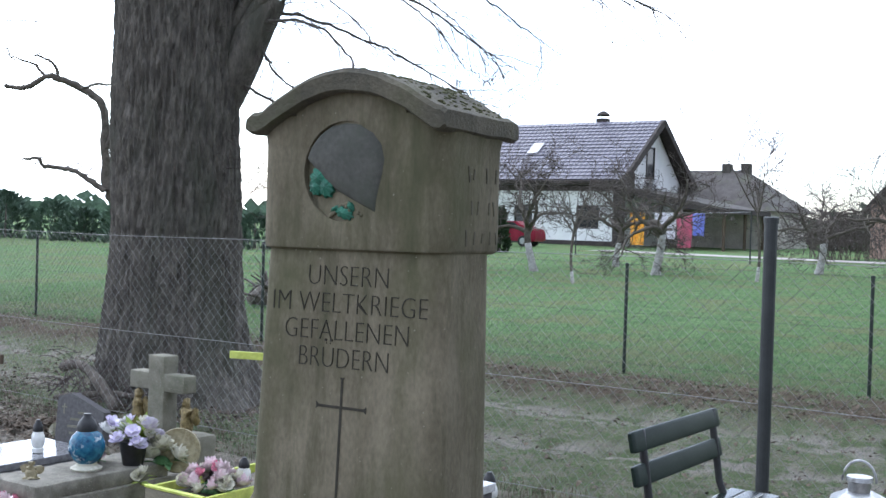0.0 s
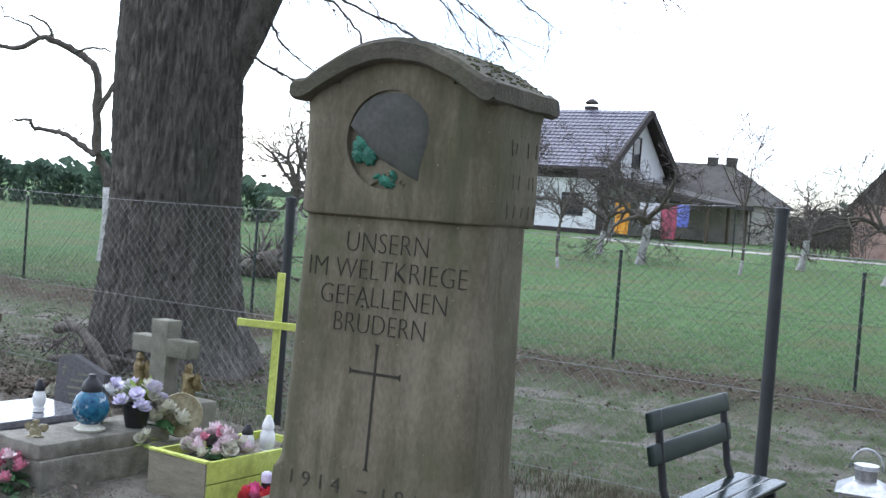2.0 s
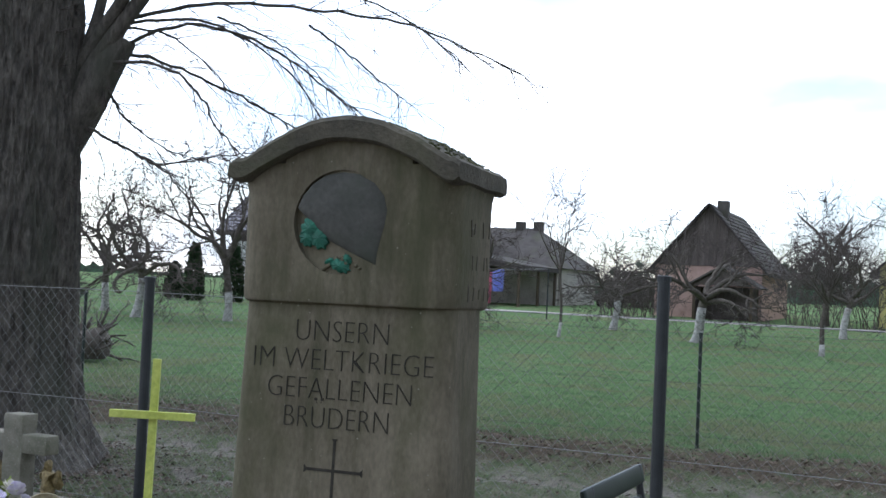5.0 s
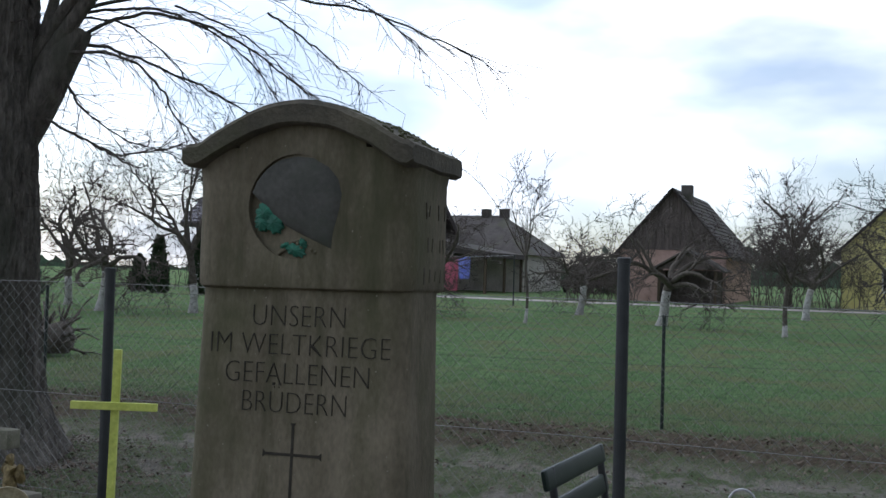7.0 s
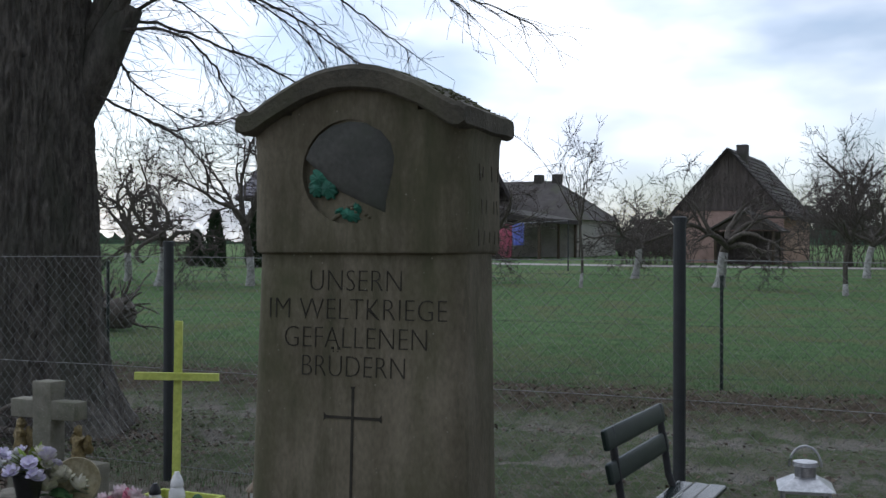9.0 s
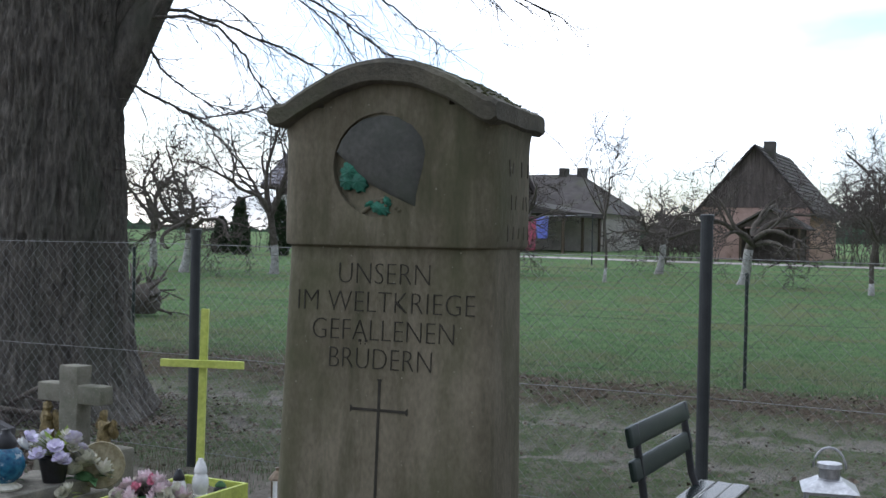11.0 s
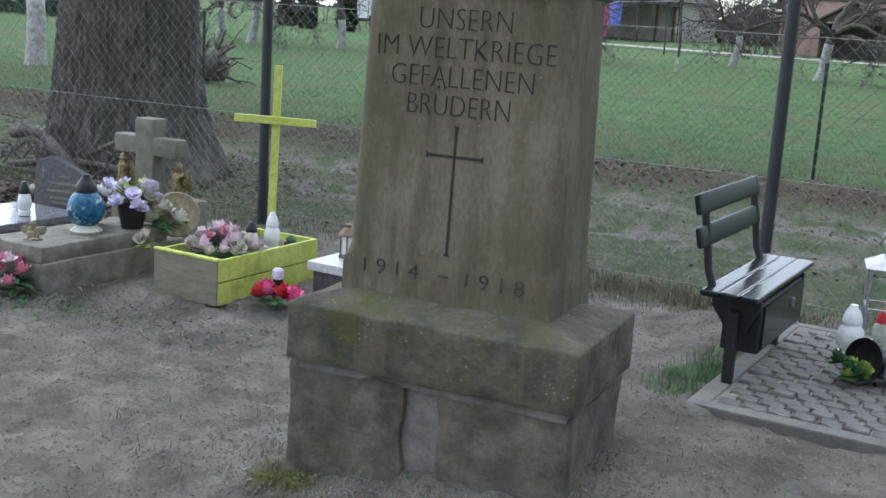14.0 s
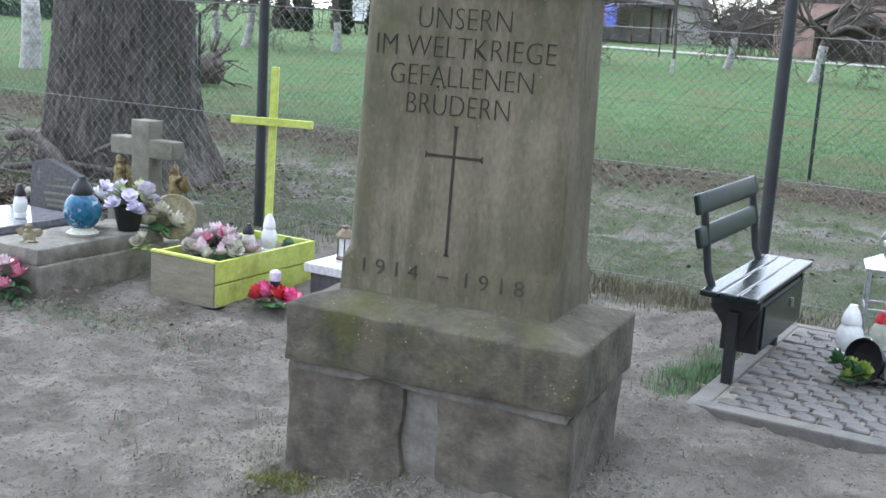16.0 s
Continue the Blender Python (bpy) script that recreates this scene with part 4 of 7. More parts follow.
# ---- flowers, candles and figures on the graves ----
def blossom(bm, c, r, rnd, petals=7, layers=3):
    """A cloth blossom: cupped petals in rings."""
    c = Vector(c)
    tilt = Matrix.Rotation(rnd.uniform(-0.7, 0.7), 4, "X") @ Matrix.Rotation(rnd.uniform(-0.7, 0.7), 4, "Y")
    for ring in range(layers):
        k = 1 - 0.27 * ring
        for i in range(petals):
            a = 2 * math.pi * (i + 0.5 * ring) / petals + rnd.uniform(-0.15, 0.15)
            d, s = Vector((math.cos(a), math.sin(a), 0)), Vector((-math.sin(a), math.cos(a), 0))
            lift = 0.30 + 0.42 * ring + rnd.uniform(-0.12, 0.12)
            pts = []
            for u, w, z in ((0.05, 0.12, 0.0), (0.50, 0.44, 0.12), (0.88, 0.40, 0.42), (0.98, 0.0, 0.52)):
                pts.append((u, w, z))
            left = [c + tilt @ (d * u * r * k + s * w * r * k + Vector((0, 0, z * r * lift * 2))) for u, w, z in pts]
            right = [c + tilt @ (d * u * r * k - s * w * r * k + Vector((0, 0, z * r * lift * 2))) for u, w, z in pts]
            mid = [c + tilt @ (d * u * r * k + Vector((0, 0, z * r * lift * 2 - 0.08 * r))) for u, w, z in pts]
            L, R, Mi = ([bm.verts.new(p) for p in q] for q in (left, right, mid))
            for j in range(3):
                bm.faces.new((Mi[j], L[j], L[j + 1], Mi[j + 1]))
                bm.faces.new((R[j], Mi[j], Mi[j + 1], R[j + 1]))
    return bm


def leaf(bm, base, direction, length, width, droop=0.4):
    d = Vector(direction).normalized()
    s = d.cross(Vector((0, 0, 1))).normalized() * width
    p = Vector(base)
    rows = []
    for t, w in ((0, 0.15), (0.35, 1.0), (0.7, 0.75), (1.0, 0.05)):
        q = p + d * length * t + Vector((0, 0, -droop * length * t * t))
        rows.append((bm.verts.new(q + s * w), bm.verts.new(q - Vector((0, 0, width * 0.3 * w))), bm.verts.new(q - s * w)))
    for a, b in zip(rows, rows[1:]):
        bm.faces.new((a[0], a[1], b[1], b[0]))
        bm.faces.new((a[1], a[2], b[2], b[1]))
    return bm


def flower_bunch(name, label, at, size, kinds, n, seed, leaves=10, flat=0.5, leaf_mat=None, leaf_len=0.09, group=""):
    """Blossoms of the given petals on a mound, with leaves round them."""
    rnd = random.Random(seed)
    th = thing(name, label, "flowers", pose(*at), group)
    bms = {}
    for i in range(n):
        a, q = rnd.uniform(0, 2 * math.pi), math.sqrt(rnd.random())
        x, y = q * size[0] * math.cos(a), q * size[1] * math.sin(a)
        z = flat * size[0] * (1 - q * q) + rnd.uniform(0.0, 0.03) + 0.02
        m, r = kinds[i % len(kinds)]
        ob = part("blossom", blossom(bmesh.new(), (0, 0, 0), r * rnd.uniform(0.8, 1.15), rnd), m, th, smooth=True)
        ob.location = (x, y, z)
    bm = bmesh.new()
    for i in range(leaves):
        a = rnd.uniform(0, 2 * math.pi)
        leaf(bm, (0.5 * size[0] * math.cos(a), 0.5 * size[1] * math.sin(a), rnd.uniform(0.0, 0.05)), (math.cos(a), math.sin(a), rnd.uniform(0.1, 0.7)), leaf_len * rnd.uniform(0.7, 1.3), leaf_len * 0.22)
    # the packed stems and leaves that carry the blossoms
    lathe([(0.3 * size[0], 0.0), (0.55 * size[0], 0.01), (0.45 * size[0], flat * size[0] * 0.4), (0.2 * size[0], flat * size[0] * 0.6)], 10, bm, Matrix.Diagonal((1, size[1] / size[0], 1, 1)))
    part("foliage", bm, leaf_mat or M_LEAF, th, "dark green artificial leaves")
    return th


def candle(name, label, at, h, r, body, lid, wide=1.0, group="grave candles"):
    """A grave candle: foot, bulging glass, and a vented lid with a knob."""
    th = thing(name, label, "candle", pose(*at), group)
    part("glass", lathe([(r * 0.62, 0.0), (r * 0.85, 0.006), (r * 0.88, 0.03 * h / 0.2), (r * 0.7, 0.16 * h), (r * 0.98 * wide, 0.30 * h), (r * wide, 0.42 * h), (r * 0.92 * wide, 0.54 * h), (r * 0.66, 0.66 * h)], 18), body, th, smooth=True)
    part("lid", lathe([(r * 0.76, 0.655 * h), (r * 0.80, 0.70 * h), (r * 0.70, 0.80 * h), (r * 0.52, 0.90 * h), (r * 0.34, 0.96 * h), (r * 0.30, 1.0 * h), (r * 0.1, 1.0 * h)], 16), lid, th, smooth=True)
    return th


def figurine(name, label, at, h, seed, material, rz=0, seated=False):
    """A small worn figure kept as one plain lumpy shape."""
    rnd = random.Random(seed)
    bm = lathe([(0.22 * h, 0), (0.24 * h, 0.05 * h), (0.15 * h, 0.14 * h), (0.17 * h, 0.35 * h), (0.12 * h, 0.55 * h), (0.15 * h, 0.66 * h), (0.07 * h, 0.76 * h), (0.105 * h, 0.86 * h), (0.085 * h, 0.96 * h), (0.02 * h, h)], 14)
    for s in (-1, 1):
        b2 = bmesh.new()
        bmesh.ops.create_icosphere(b2, subdivisions=2, radius=0.17 * h)
        bmesh.ops.transform(b2, matrix=Matrix.Translation((s * 0.2 * h, 0.10 * h, 0.55 * h)) @ Matrix.Diagonal((0.8, 0.45, 1.45, 1)), verts=b2.verts)
        merge(bm, b2)
    if seated:
        bmesh.ops.transform(bm, matrix=Matrix.Diagonal((1.5, 0.9, 0.75, 1)), verts=bm.verts)
    chip(bm, 0.04 * h + 0.008, 0.03, seed)
    ob = finish(name, bm, material, True)
    ob.matrix_basis = pose(*at, 0, 0, rz)
    return tagged(ob, label, "figurine")


# ---- the yellow-boxed grave ----
def build_yellow_grave():
    g = thing("grave_box", "lime yellow painted plank grave border filled with soil", "grave border", pose(-2.22, 1.50, 0.0))
    # side boards: two planks each, the head end grey
    L, W = 0.86, 0.42
    for i, z in enumerate((0.055, 0.18)):
        part("plank", box(0.0, L / 2, z, 0.022, L, 0.118, 0.003), M_YELLOW, g)
        part("plank", box(-W, L / 2, z, 0.022, L, 0.118, 0.003), M_YELLOW, g)
        part("plank", box(-W / 2, L - 0.012, z, W - 0.024, 0.022, 0.118, 0.003), M_YELLOW, g)
    # end board in a duller grey brown than the yellow planks
    part("end_board", box(-W / 2, 0.0, 0.115, W + 0.02, 0.022, 0.235, 0.003), M_BOARD, g, "grey brown end board")
    part("cap_board", box(-W / 2, 0.003, 0.242, W + 0.03, 0.034, 0.014, 0.003), M_YELLOW, g)
    bm = dense_block(-W / 2, L / 2, 0.10, W - 0.03, L - 0.05, 0.19, 0.05, 0.02, 4)
    part("soil_fill", bm, M_CLOD, g)
    c = thing("grave_cross", "slim lime yellow painted wooden cross on the boxed grave", "cross", pose(-2.395, 2.15, 0.0, 0, 1.0, 26))
    part("upright", box(0, 0, 0.655, 0.042, 0.030, 1.15, 0.003), M_YELLOW, c)
    arm = part("crossbar", box(0, -0.028, 0.925, 0.465, 0.024, 0.042, 0.003), M_YELLOW, c)
    arm.matrix_basis = pose(0, 0, 0, 0, 0, 0)
    flower_bunch("flower_wreath", "pale pink and white cloth flowers on the yellow grave", (-2.40, 1.76, 0.20), (0.19, 0.16), ((M_PALEPINK, 0.05), (M_CREAM, 0.045), (M_PALEPINK, 0.042), (M_PINK, 0.035), (M_PALEPINK, 0.055)), 38, 3, 14, 0.5)
    candle("grave_candle", "white glass grave candle with a dark lid", (-2.40, 1.99, 0.19), 0.17, 0.042, M_WHITE, M_BLACK)
    candle("grave_candle", "tall white grave candle on the yellow grave", (-2.30, 2.05, 0.19), 0.23, 0.046, M_WHITE, M_WHITE)
    figurine("figurine", "pale worn stone figure on the yellow grave", (-2.33, 1.83, 0.19), 0.11, 8, M_CREAM_GOLD)
    candle("grave_candle", "small dark grave candle beside the yellow cross", (-2.28, 2.20, 0.19), 0.08, 0.04, M_BLACK, M_LEAF)


build_yellow_grave()


# ---- the grave with the stone cross ----
def build_cross_grave():
    g = thing("grave", "stepped grey terrazzo grave with a low top slab", "grave", pose(-3.0, 1.06, 0.0))
    part("base", dense_block(-0.26, 0.52, 0.06, 0.52, 1.04, 0.20, 0.06, 0.006, 2, 0.01), M_STONE2, g, smooth=True)
    part("top_slab", dense_block(-0.24, 0.46, 0.20, 0.42, 0.92, 0.09, 0.06, 0.005, 3, 0.01), M_STONE2, g, smooth=True)
    p = thing("stone_cross", "grey cast stone cross on a block pedestal", "cross", pose(-3.52, 2.40, 0.0))
    part("pedestal", dense_block(0.0, 0.02, 0.12, 0.60, 0.26, 0.38, 0.06, 0.006, 5, 0.015), M_STONE, p, smooth=True)
    part("upright", dense_block(-0.06, 0, 0.55, 0.155, 0.12, 0.52, 0.05, 0.005, 6, 0.01), M_STONE, p, smooth=True)
    part("crossbar", dense_block(-0.06, 0, 0.635, 0.53, 0.114, 0.115, 0.05, 0.005, 7, 0.01), M_STONE, p, smooth=True)
    # blue globe candle
    j = thing("grave_candle", "blue and white painted globe candle with black lid", "candle", pose(-3.20, 1.52, 0.245), "grave candles")
    part("foot", lathe([(0.085, 0), (0.09, 0.012), (0.06, 0.03), (0.055, 0.045)], 18), M_CREAM, j, smooth=True)
    part("globe", lathe([(0.055, 0.04), (0.085, 0.07), (0.104, 0.115), (0.104, 0.155), (0.085, 0.20), (0.055, 0.228)], 24), M_BLUE, j, smooth=True)
    part("lid", lathe([(0.058, 0.226), (0.06, 0.25), (0.045, 0.285), (0.025, 0.305), (0.022, 0.325), (0.005, 0.327)], 16), M_BLACK, j, smooth=True)
    figurine("figurine", "gilded seated angel figure on the grave slab", (-3.22, 1.17, 0.243), 0.14, 14, M_CREAM_GOLD, 30, True)
    figurine("figurine", "gilded standing figure on the pedestal", (-3.30, 2.36, 0.305), 0.25, 21, M_GOLD)
    figurine("figurine", "gilded standing figure on the pedestal", (-3.77, 2.36, 0.305), 0.27, 23, M_GOLD)
    pot = thing("flower_pot", "black plastic pot with lilac and white lilies", "flower pot", pose(-3.12, 1.79, 0.245))
    part("pot", lathe([(0.06, 0), (0.085, 0.13), (0.09, 0.13), (0.09, 0.145), (0.075, 0.145)], 18), M_BLACK, pot, smooth=True)
    rnd = random.Random(6)
    for i in range(22):
        m = (M_LILAC, M_LILAC, M_WHITE, M_CREAM)[i % 4]
        ob = part("blossom", blossom(bmesh.new(), (0, 0, 0), rnd.uniform(0.035, 0.058), rnd, 6, 2), m, pot, smooth=True)
        ob.location = (rnd.uniform(-0.16, 0.15), rnd.uniform(-0.12, 0.11), 0.13 + rnd.uniform(0, 0.13))
    bm = bmesh.new()
    for i in range(30):
        a = rnd.uniform(0, 2 * math.pi)
        leaf(bm, (0.02, 0.02, 0.13), (math.cos(a), math.sin(a), rnd.uniform(0.6, 3.0)), rnd.uniform(0.12, 0.26), 0.026, 0.25)
    part("leaves", bm, M_LEAF_LIGHT, pot, "light green leaves")
    d = thing("memorial_plate", "round cream and gold decorated plate leaning on the pedestal", "plate", pose(-3.0, 2.03, 0.31, 74, 0, 43))
    part("disc", lathe([(0.02, -0.012), (0.125, -0.008), (0.135, 0.0), (0.13, 0.012), (0.115, 0.008), (0.03, 0.006)], 32), M_CREAM_GOLD, d, smooth=True)
    flower_bunch("flower_bunch", "cream cloth roses in front of the plate", (-3.03, 1.93, 0.235), (0.14, 0.07), ((M_CREAM, 0.065), (M_CREAM, 0.06)), 9, 9, 10, 0.6, M_LEAF, 0.10)
    flower_bunch("flower_bunch", "small white and pink flowers beside the blue candle", (-3.33, 1.68, 0.245), (0.08, 0.06), ((M_CREAM, 0.035), (M_PALEPINK, 0.035)), 7, 12, 6, 0.6, M_LEAF, 0.05)
    flower_bunch("flower_bunch", "cream lilies at the grave corner", (-2.93, 1.72, 0.16), (0.05, 0.05), ((M_CREAM, 0.045),), 3, 15, 6, 0.8, M_LEAF_LIGHT, 0.07)
    flower_bunch("flower_bunch", "pink cloth roses with green ivy on the soil", (-3.20, 0.99, 0.03), (0.14, 0.12), ((M_PINK, 0.05), (M_PINK, 0.045), (M_PALEPINK, 0.04)), 13, 17, 16, 0.75, M_LEAF, 0.10)
    rnd = random.Random(3)
    bm = bmesh.new()
    for i in range(170):
        x, y = rnd.gauss(0, 0.17), rnd.gauss(0, 0.09)
        a = rnd.uniform(0, 6.3)
        leaf(bm, (x, y, rnd.uniform(0, 0.06)), (math.cos(a), math.sin(a), rnd.uniform(0, 1.2)), rnd.uniform(0.03, 0.065), 0.018, 0.5)
    iv = finish("ivy", bm, M_LEAF)
    iv.location = (-3.28, 0.86, gz(-3.28, 0.86))
    tagged(iv, "dark green ivy creeping over the soil", "plant", kind="stuff")


build_cross_grave()


# ---- the polished grave and its neighbours ----
def build_polished_grave():
    g = thing("grave", "low dark granite grave with a polished top slab", "grave", pose(-3.78, 1.10, 0.0))
    part("base", box(-0.30, 0.48, 0.06, 0.60, 1.02, 0.20, 0.008), M_GRANITE_SIDE, g)
    part("top_slab", box(-0.30, 0.46, 0.185, 0.58, 0.98, 0.045, 0.006), M_GRANITE, g, "polished granite slab mirroring the sky")
    s = thing("headstone", "small dark granite headstone with a slanted top", "headstone", pose(-4.20, 2.20, 0.12, -6, 0, 12))
    part("stone", sheet([(-0.20, 0.0), (0.20, 0.0), (0.20, 0.27), (-0.09, 0.38), (-0.20, 0.35)], 0.075), M_GRANITE_SIDE, s)
    rnd = random.Random(4)
    bm = bmesh.new()
    for z, w in ((0.25, 0.08), (0.205, 0.20), (0.155, 0.24), (0.11, 0.20), (0.075, 0.17)):
        box(0.02, -0.001, z, w, 0.004, 0.016, 0.001, None, bm)
    part("worn_lines", bm, M_STONE, s)
    part("carved_mark", box(-0.14, -0.001, 0.27, 0.010, 0.004, 0.07, 0.001, None, box(-0.14, -0.0015, 0.282, 0.045, 0.003, 0.010, 0.001)), M_STONE, s)
    candle("grave_candle", "white grave candle with a black lid", (-3.95, 1.72, 0.207), 0.21, 0.042, M_WHITE, M_BLACK)
    flower_bunch("flower_bunch", "white cloth flowers on bare soil", (-5.05, 2.75, 0.02), (0.10, 0.08), ((M_CREAM, 0.05),), 6, 31, 5)
    flower_bunch("flower_bunch", "cream and green flowers behind the headstone", (-4.52, 2.45, 0.30), (0.05, 0.04), ((M_CREAM, 0.035), (M_LEAF_LIGHT, 0.03)), 5, 33, 5)
    w = thing("wooden_cross", "old brown wooden grave cross", "cross", pose(-5.95, 2.62, 0.0, 0, 2, 6))
    part("upright", box(0, 0, 0.36, 0.09, 0.05, 0.96, 0.006), M_WOOD, w)
    part("crossbar", box(0, -0.03, 0.575, 0.44, 0.03, 0.075, 0.006), M_WOOD, w)
    part("wreath", lathe([(0.10, 0.0), (0.13, 0.03), (0.09, 0.05)], 14, m=pose(-0.06, -0.07, 0.42, 80, 0, 0)), M_CREAM_GOLD, w)
    flower_bunch("flower_bunch", "red cloth roses with green leaves", (-5.52, 2.22, 0.16), (0.13, 0.10), ((M_RED, 0.055), (M_RED, 0.05)), 12, 35, 16, 0.9, M_LEAF, 0.13)
    flower_bunch("flower_bunch", "low yellow-green plants with white blossoms", (-5.35, 1.95, 0.03), (0.22, 0.14), ((M_LEAF_LIGHT, 0.05), (M_LEAF_LIGHT, 0.05), (M_CREAM, 0.035)), 12, 37, 22, 0.3, M_LEAF, 0.10)


build_polished_grave()


# ---- the pale grave behind the monument ----
def build_pale_grave():
    g = thing("grave", "pale polished granite grave", "grave", pose(-1.93, 1.92, 0.0))
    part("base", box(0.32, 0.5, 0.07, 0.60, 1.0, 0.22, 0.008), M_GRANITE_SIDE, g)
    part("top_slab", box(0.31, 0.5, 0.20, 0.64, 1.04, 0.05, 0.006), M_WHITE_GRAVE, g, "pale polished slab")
    lan = thing("lantern", "small bronze grave lantern with a domed lid", "lantern", pose(-1.83, 2.12, 0.226))
    part("base", lathe([(0.05, 0), (0.052, 0.012), (0.042, 0.02)], 6), M_BRONZE, lan)
    for i in range(6):
        a = 2 * math.pi * i / 6
        part("bar", box(0.042 * math.cos(a), 0.042 * math.sin(a), 0.07, 0.007, 0.007, 0.11, 0.001), M_BRONZE, lan)
    part("roof", lathe([(0.058, 0.122), (0.055, 0.132), (0.035, 0.155), (0.02, 0.17), (0.022, 0.185), (0.004, 0.19)], 12), M_BRONZE, lan)
    part("glass", lathe([(0.034, 0.02), (0.034, 0.12)], 12), M_WHITE, lan)
    flower_bunch("flower_bunch", "magenta and red cloth petals lying on the soil", (-1.98, 1.66, 0.02), (0.16, 0.08), ((M_MAGENTA, 0.055), (M_RED, 0.05), (M_MAGENTA, 0.05), (M_PALEPINK, 0.045)), 11, 41, 3, 0.2)
    cd = thing("grave_candle", "pink topped candle in light green glass", "candle", pose(-2.02, 1.76, 0.02), "grave candles")
    part("glass", lathe([(0.022, 0), (0.028, 0.01), (0.025, 0.08), (0.028, 0.085)], 14), M_LEAF_LIGHT, cd, smooth=True)
    part("band", lathe([(0.027, 0.085), (0.028, 0.11), (0.024, 0.115)], 14), M_BLACK, cd, smooth=True)
    part("lid", lathe([(0.028, 0.115), (0.032, 0.14), (0.03, 0.16), (0.018, 0.172)], 14), M_LILAC, cd, smooth=True)
    candle("grave_candle", "white grave candle with a dark lid on the soil", (-1.50, 3.18, 0.02), 0.20, 0.055, M_WHITE, M_BLACK)


build_pale_grave()


# ---- the lantern group on the pavement ----
def build_lantern_group():
    m_glass = bpy.data.materials.new("lantern glass")
    m_glass.use_nodes = True
    gb = m_glass.node_tree.nodes["Principled BSDF"]
    gb.inputs["Transmission Weight"].default_value, gb.inputs["Roughness"].default_value, gb.inputs["IOR"].default_value = 1.0, 0.03, 1.1
    gb.inputs["Base Color"].default_value = (0.92, 0.95, 0.94, 1)
    lan = thing("lantern", "square steel and glass lantern with a chimney and ring handle", "lantern", pose(0.87, 2.86, 0.058, 0, 0, 12))
    w, h = 0.105, 0.44
    part("base", box(0, 0, 0.014, 0.27, 0.27, 0.028, 0.004), M_IRON, lan)
    for sx in (-1, 1):
        for sy in (-1, 1):
            part("corner_post", box(sx * w, sy * w, h / 2, 0.014, 0.014, h, 0.002), M_IRON, lan)
    for sx, sy, ax in ((-1, 0, 0), (1, 0, 0), (0, -1, 1), (0, 1, 1)):
        for z in (0.04, 0.24, h - 0.01):
            part("rail", box(sx * w, sy * w, z, 0.01 if ax == 0 else 2 * w, 2 * w if ax == 0 else 0.01, 0.012, 0.002), M_IRON, lan)
        pane = part("pane", box(sx * w, sy * w, h / 2, 0.003 if ax == 0 else 2 * w - 0.01, 2 * w - 0.01 if ax == 0 else 0.003, h - 0.05, 0), m_glass, lan, "clear glass pane")
        pane.visible_shadow = False
    part("roof", box(0, 0, h + 0.028, 0.265, 0.265, 0.05, 0.004, taper=0.42), M_IRON, lan)
    part("chimney", lathe([(0.05, h + 0.05), (0.05, h + 0.10), (0.062, h + 0.105), (0.058, h + 0.125), (0.02, h + 0.132)], 18), M_IRON, lan, smooth=True)
    tb = Tubes()
    tb.add([(0.075 * math.cos(a), 0, h + 0.10 + 0.10 * math.sin(a)) for a in [math.pi * k / 14 for k in range(15)]], [0.006] * 15, 6)
    tb.make("handle", M_IRON, lan)
    candle("grave_candle", "pale candle with a red lid inside the lantern", (0.86, 2.86, 0.088), 0.20, 0.05, M_CREAM, M_RED)
    candle("grave_candle", "tall white grave candle with moulded flowers", (0.745, 2.66, 0.058), 0.27, 0.062, M_WHITE, M_WHITE, 1.05)
    candle("grave_candle", "tall white grave candle with moulded flowers", (1.02, 2.60, 0.058), 0.25, 0.062, M_WHITE, M_WHITE, 1.05)
    candle("grave_candle", "cream grave candle on the pavement", (1.20, 2.62, 0.058), 0.24, 0.062, M_CREAM, M_WHITE)
    candle("grave_candle", "blue green glass grave candle", (1.16, 2.36, 0.058), 0.22, 0.065, M_BLUE, M_WHITE)
    bowl = thing("flower_bowl", "black plastic bowl tipped on its side with yellow-green flowers", "flower pot", pose(0.86, 2.36, 0.145, 78, 0, -30))
    part("bowl", lathe([(0.05, -0.10), (0.085, -0.05), (0.10, 0.0), (0.105, 0.0), (0.09, -0.04), (0.03, -0.07)], 20), M_BLACK, bowl, smooth=True)
    flower_bunch("flower_bunch", "yellow-green blossoms spilling from the bowl", (0.82, 2.27, 0.062), (0.085, 0.05), ((M_LEAF_LIGHT, 0.045), (M_LEAF, 0.045), (M_LEAF_LIGHT, 0.04)), 9, 51, 8, 0.6, M_LEAF, 0.05)
    pot = thing("flower_pot", "dark plastic pot lying on the setts", "flower pot", pose(1.0, 2.38, 0.115, 82, 0, 20))
    part("pot", lathe([(0.045, -0.09), (0.058, 0.05), (0.062, 0.05), (0.062, 0.065), (0.05, 0.065)], 18), M_GRANITE_SIDE, pot, smooth=True)
    flower_bunch("flower_bunch", "white and lilac cloth flowers between the candles", (0.98, 2.50, 0.06), (0.10, 0.06), ((M_CREAM, 0.04), (M_LILAC, 0.035)), 8, 53, 5, 0.6, M_LEAF, 0.05)


on_raised_corner(build_lantern_group)


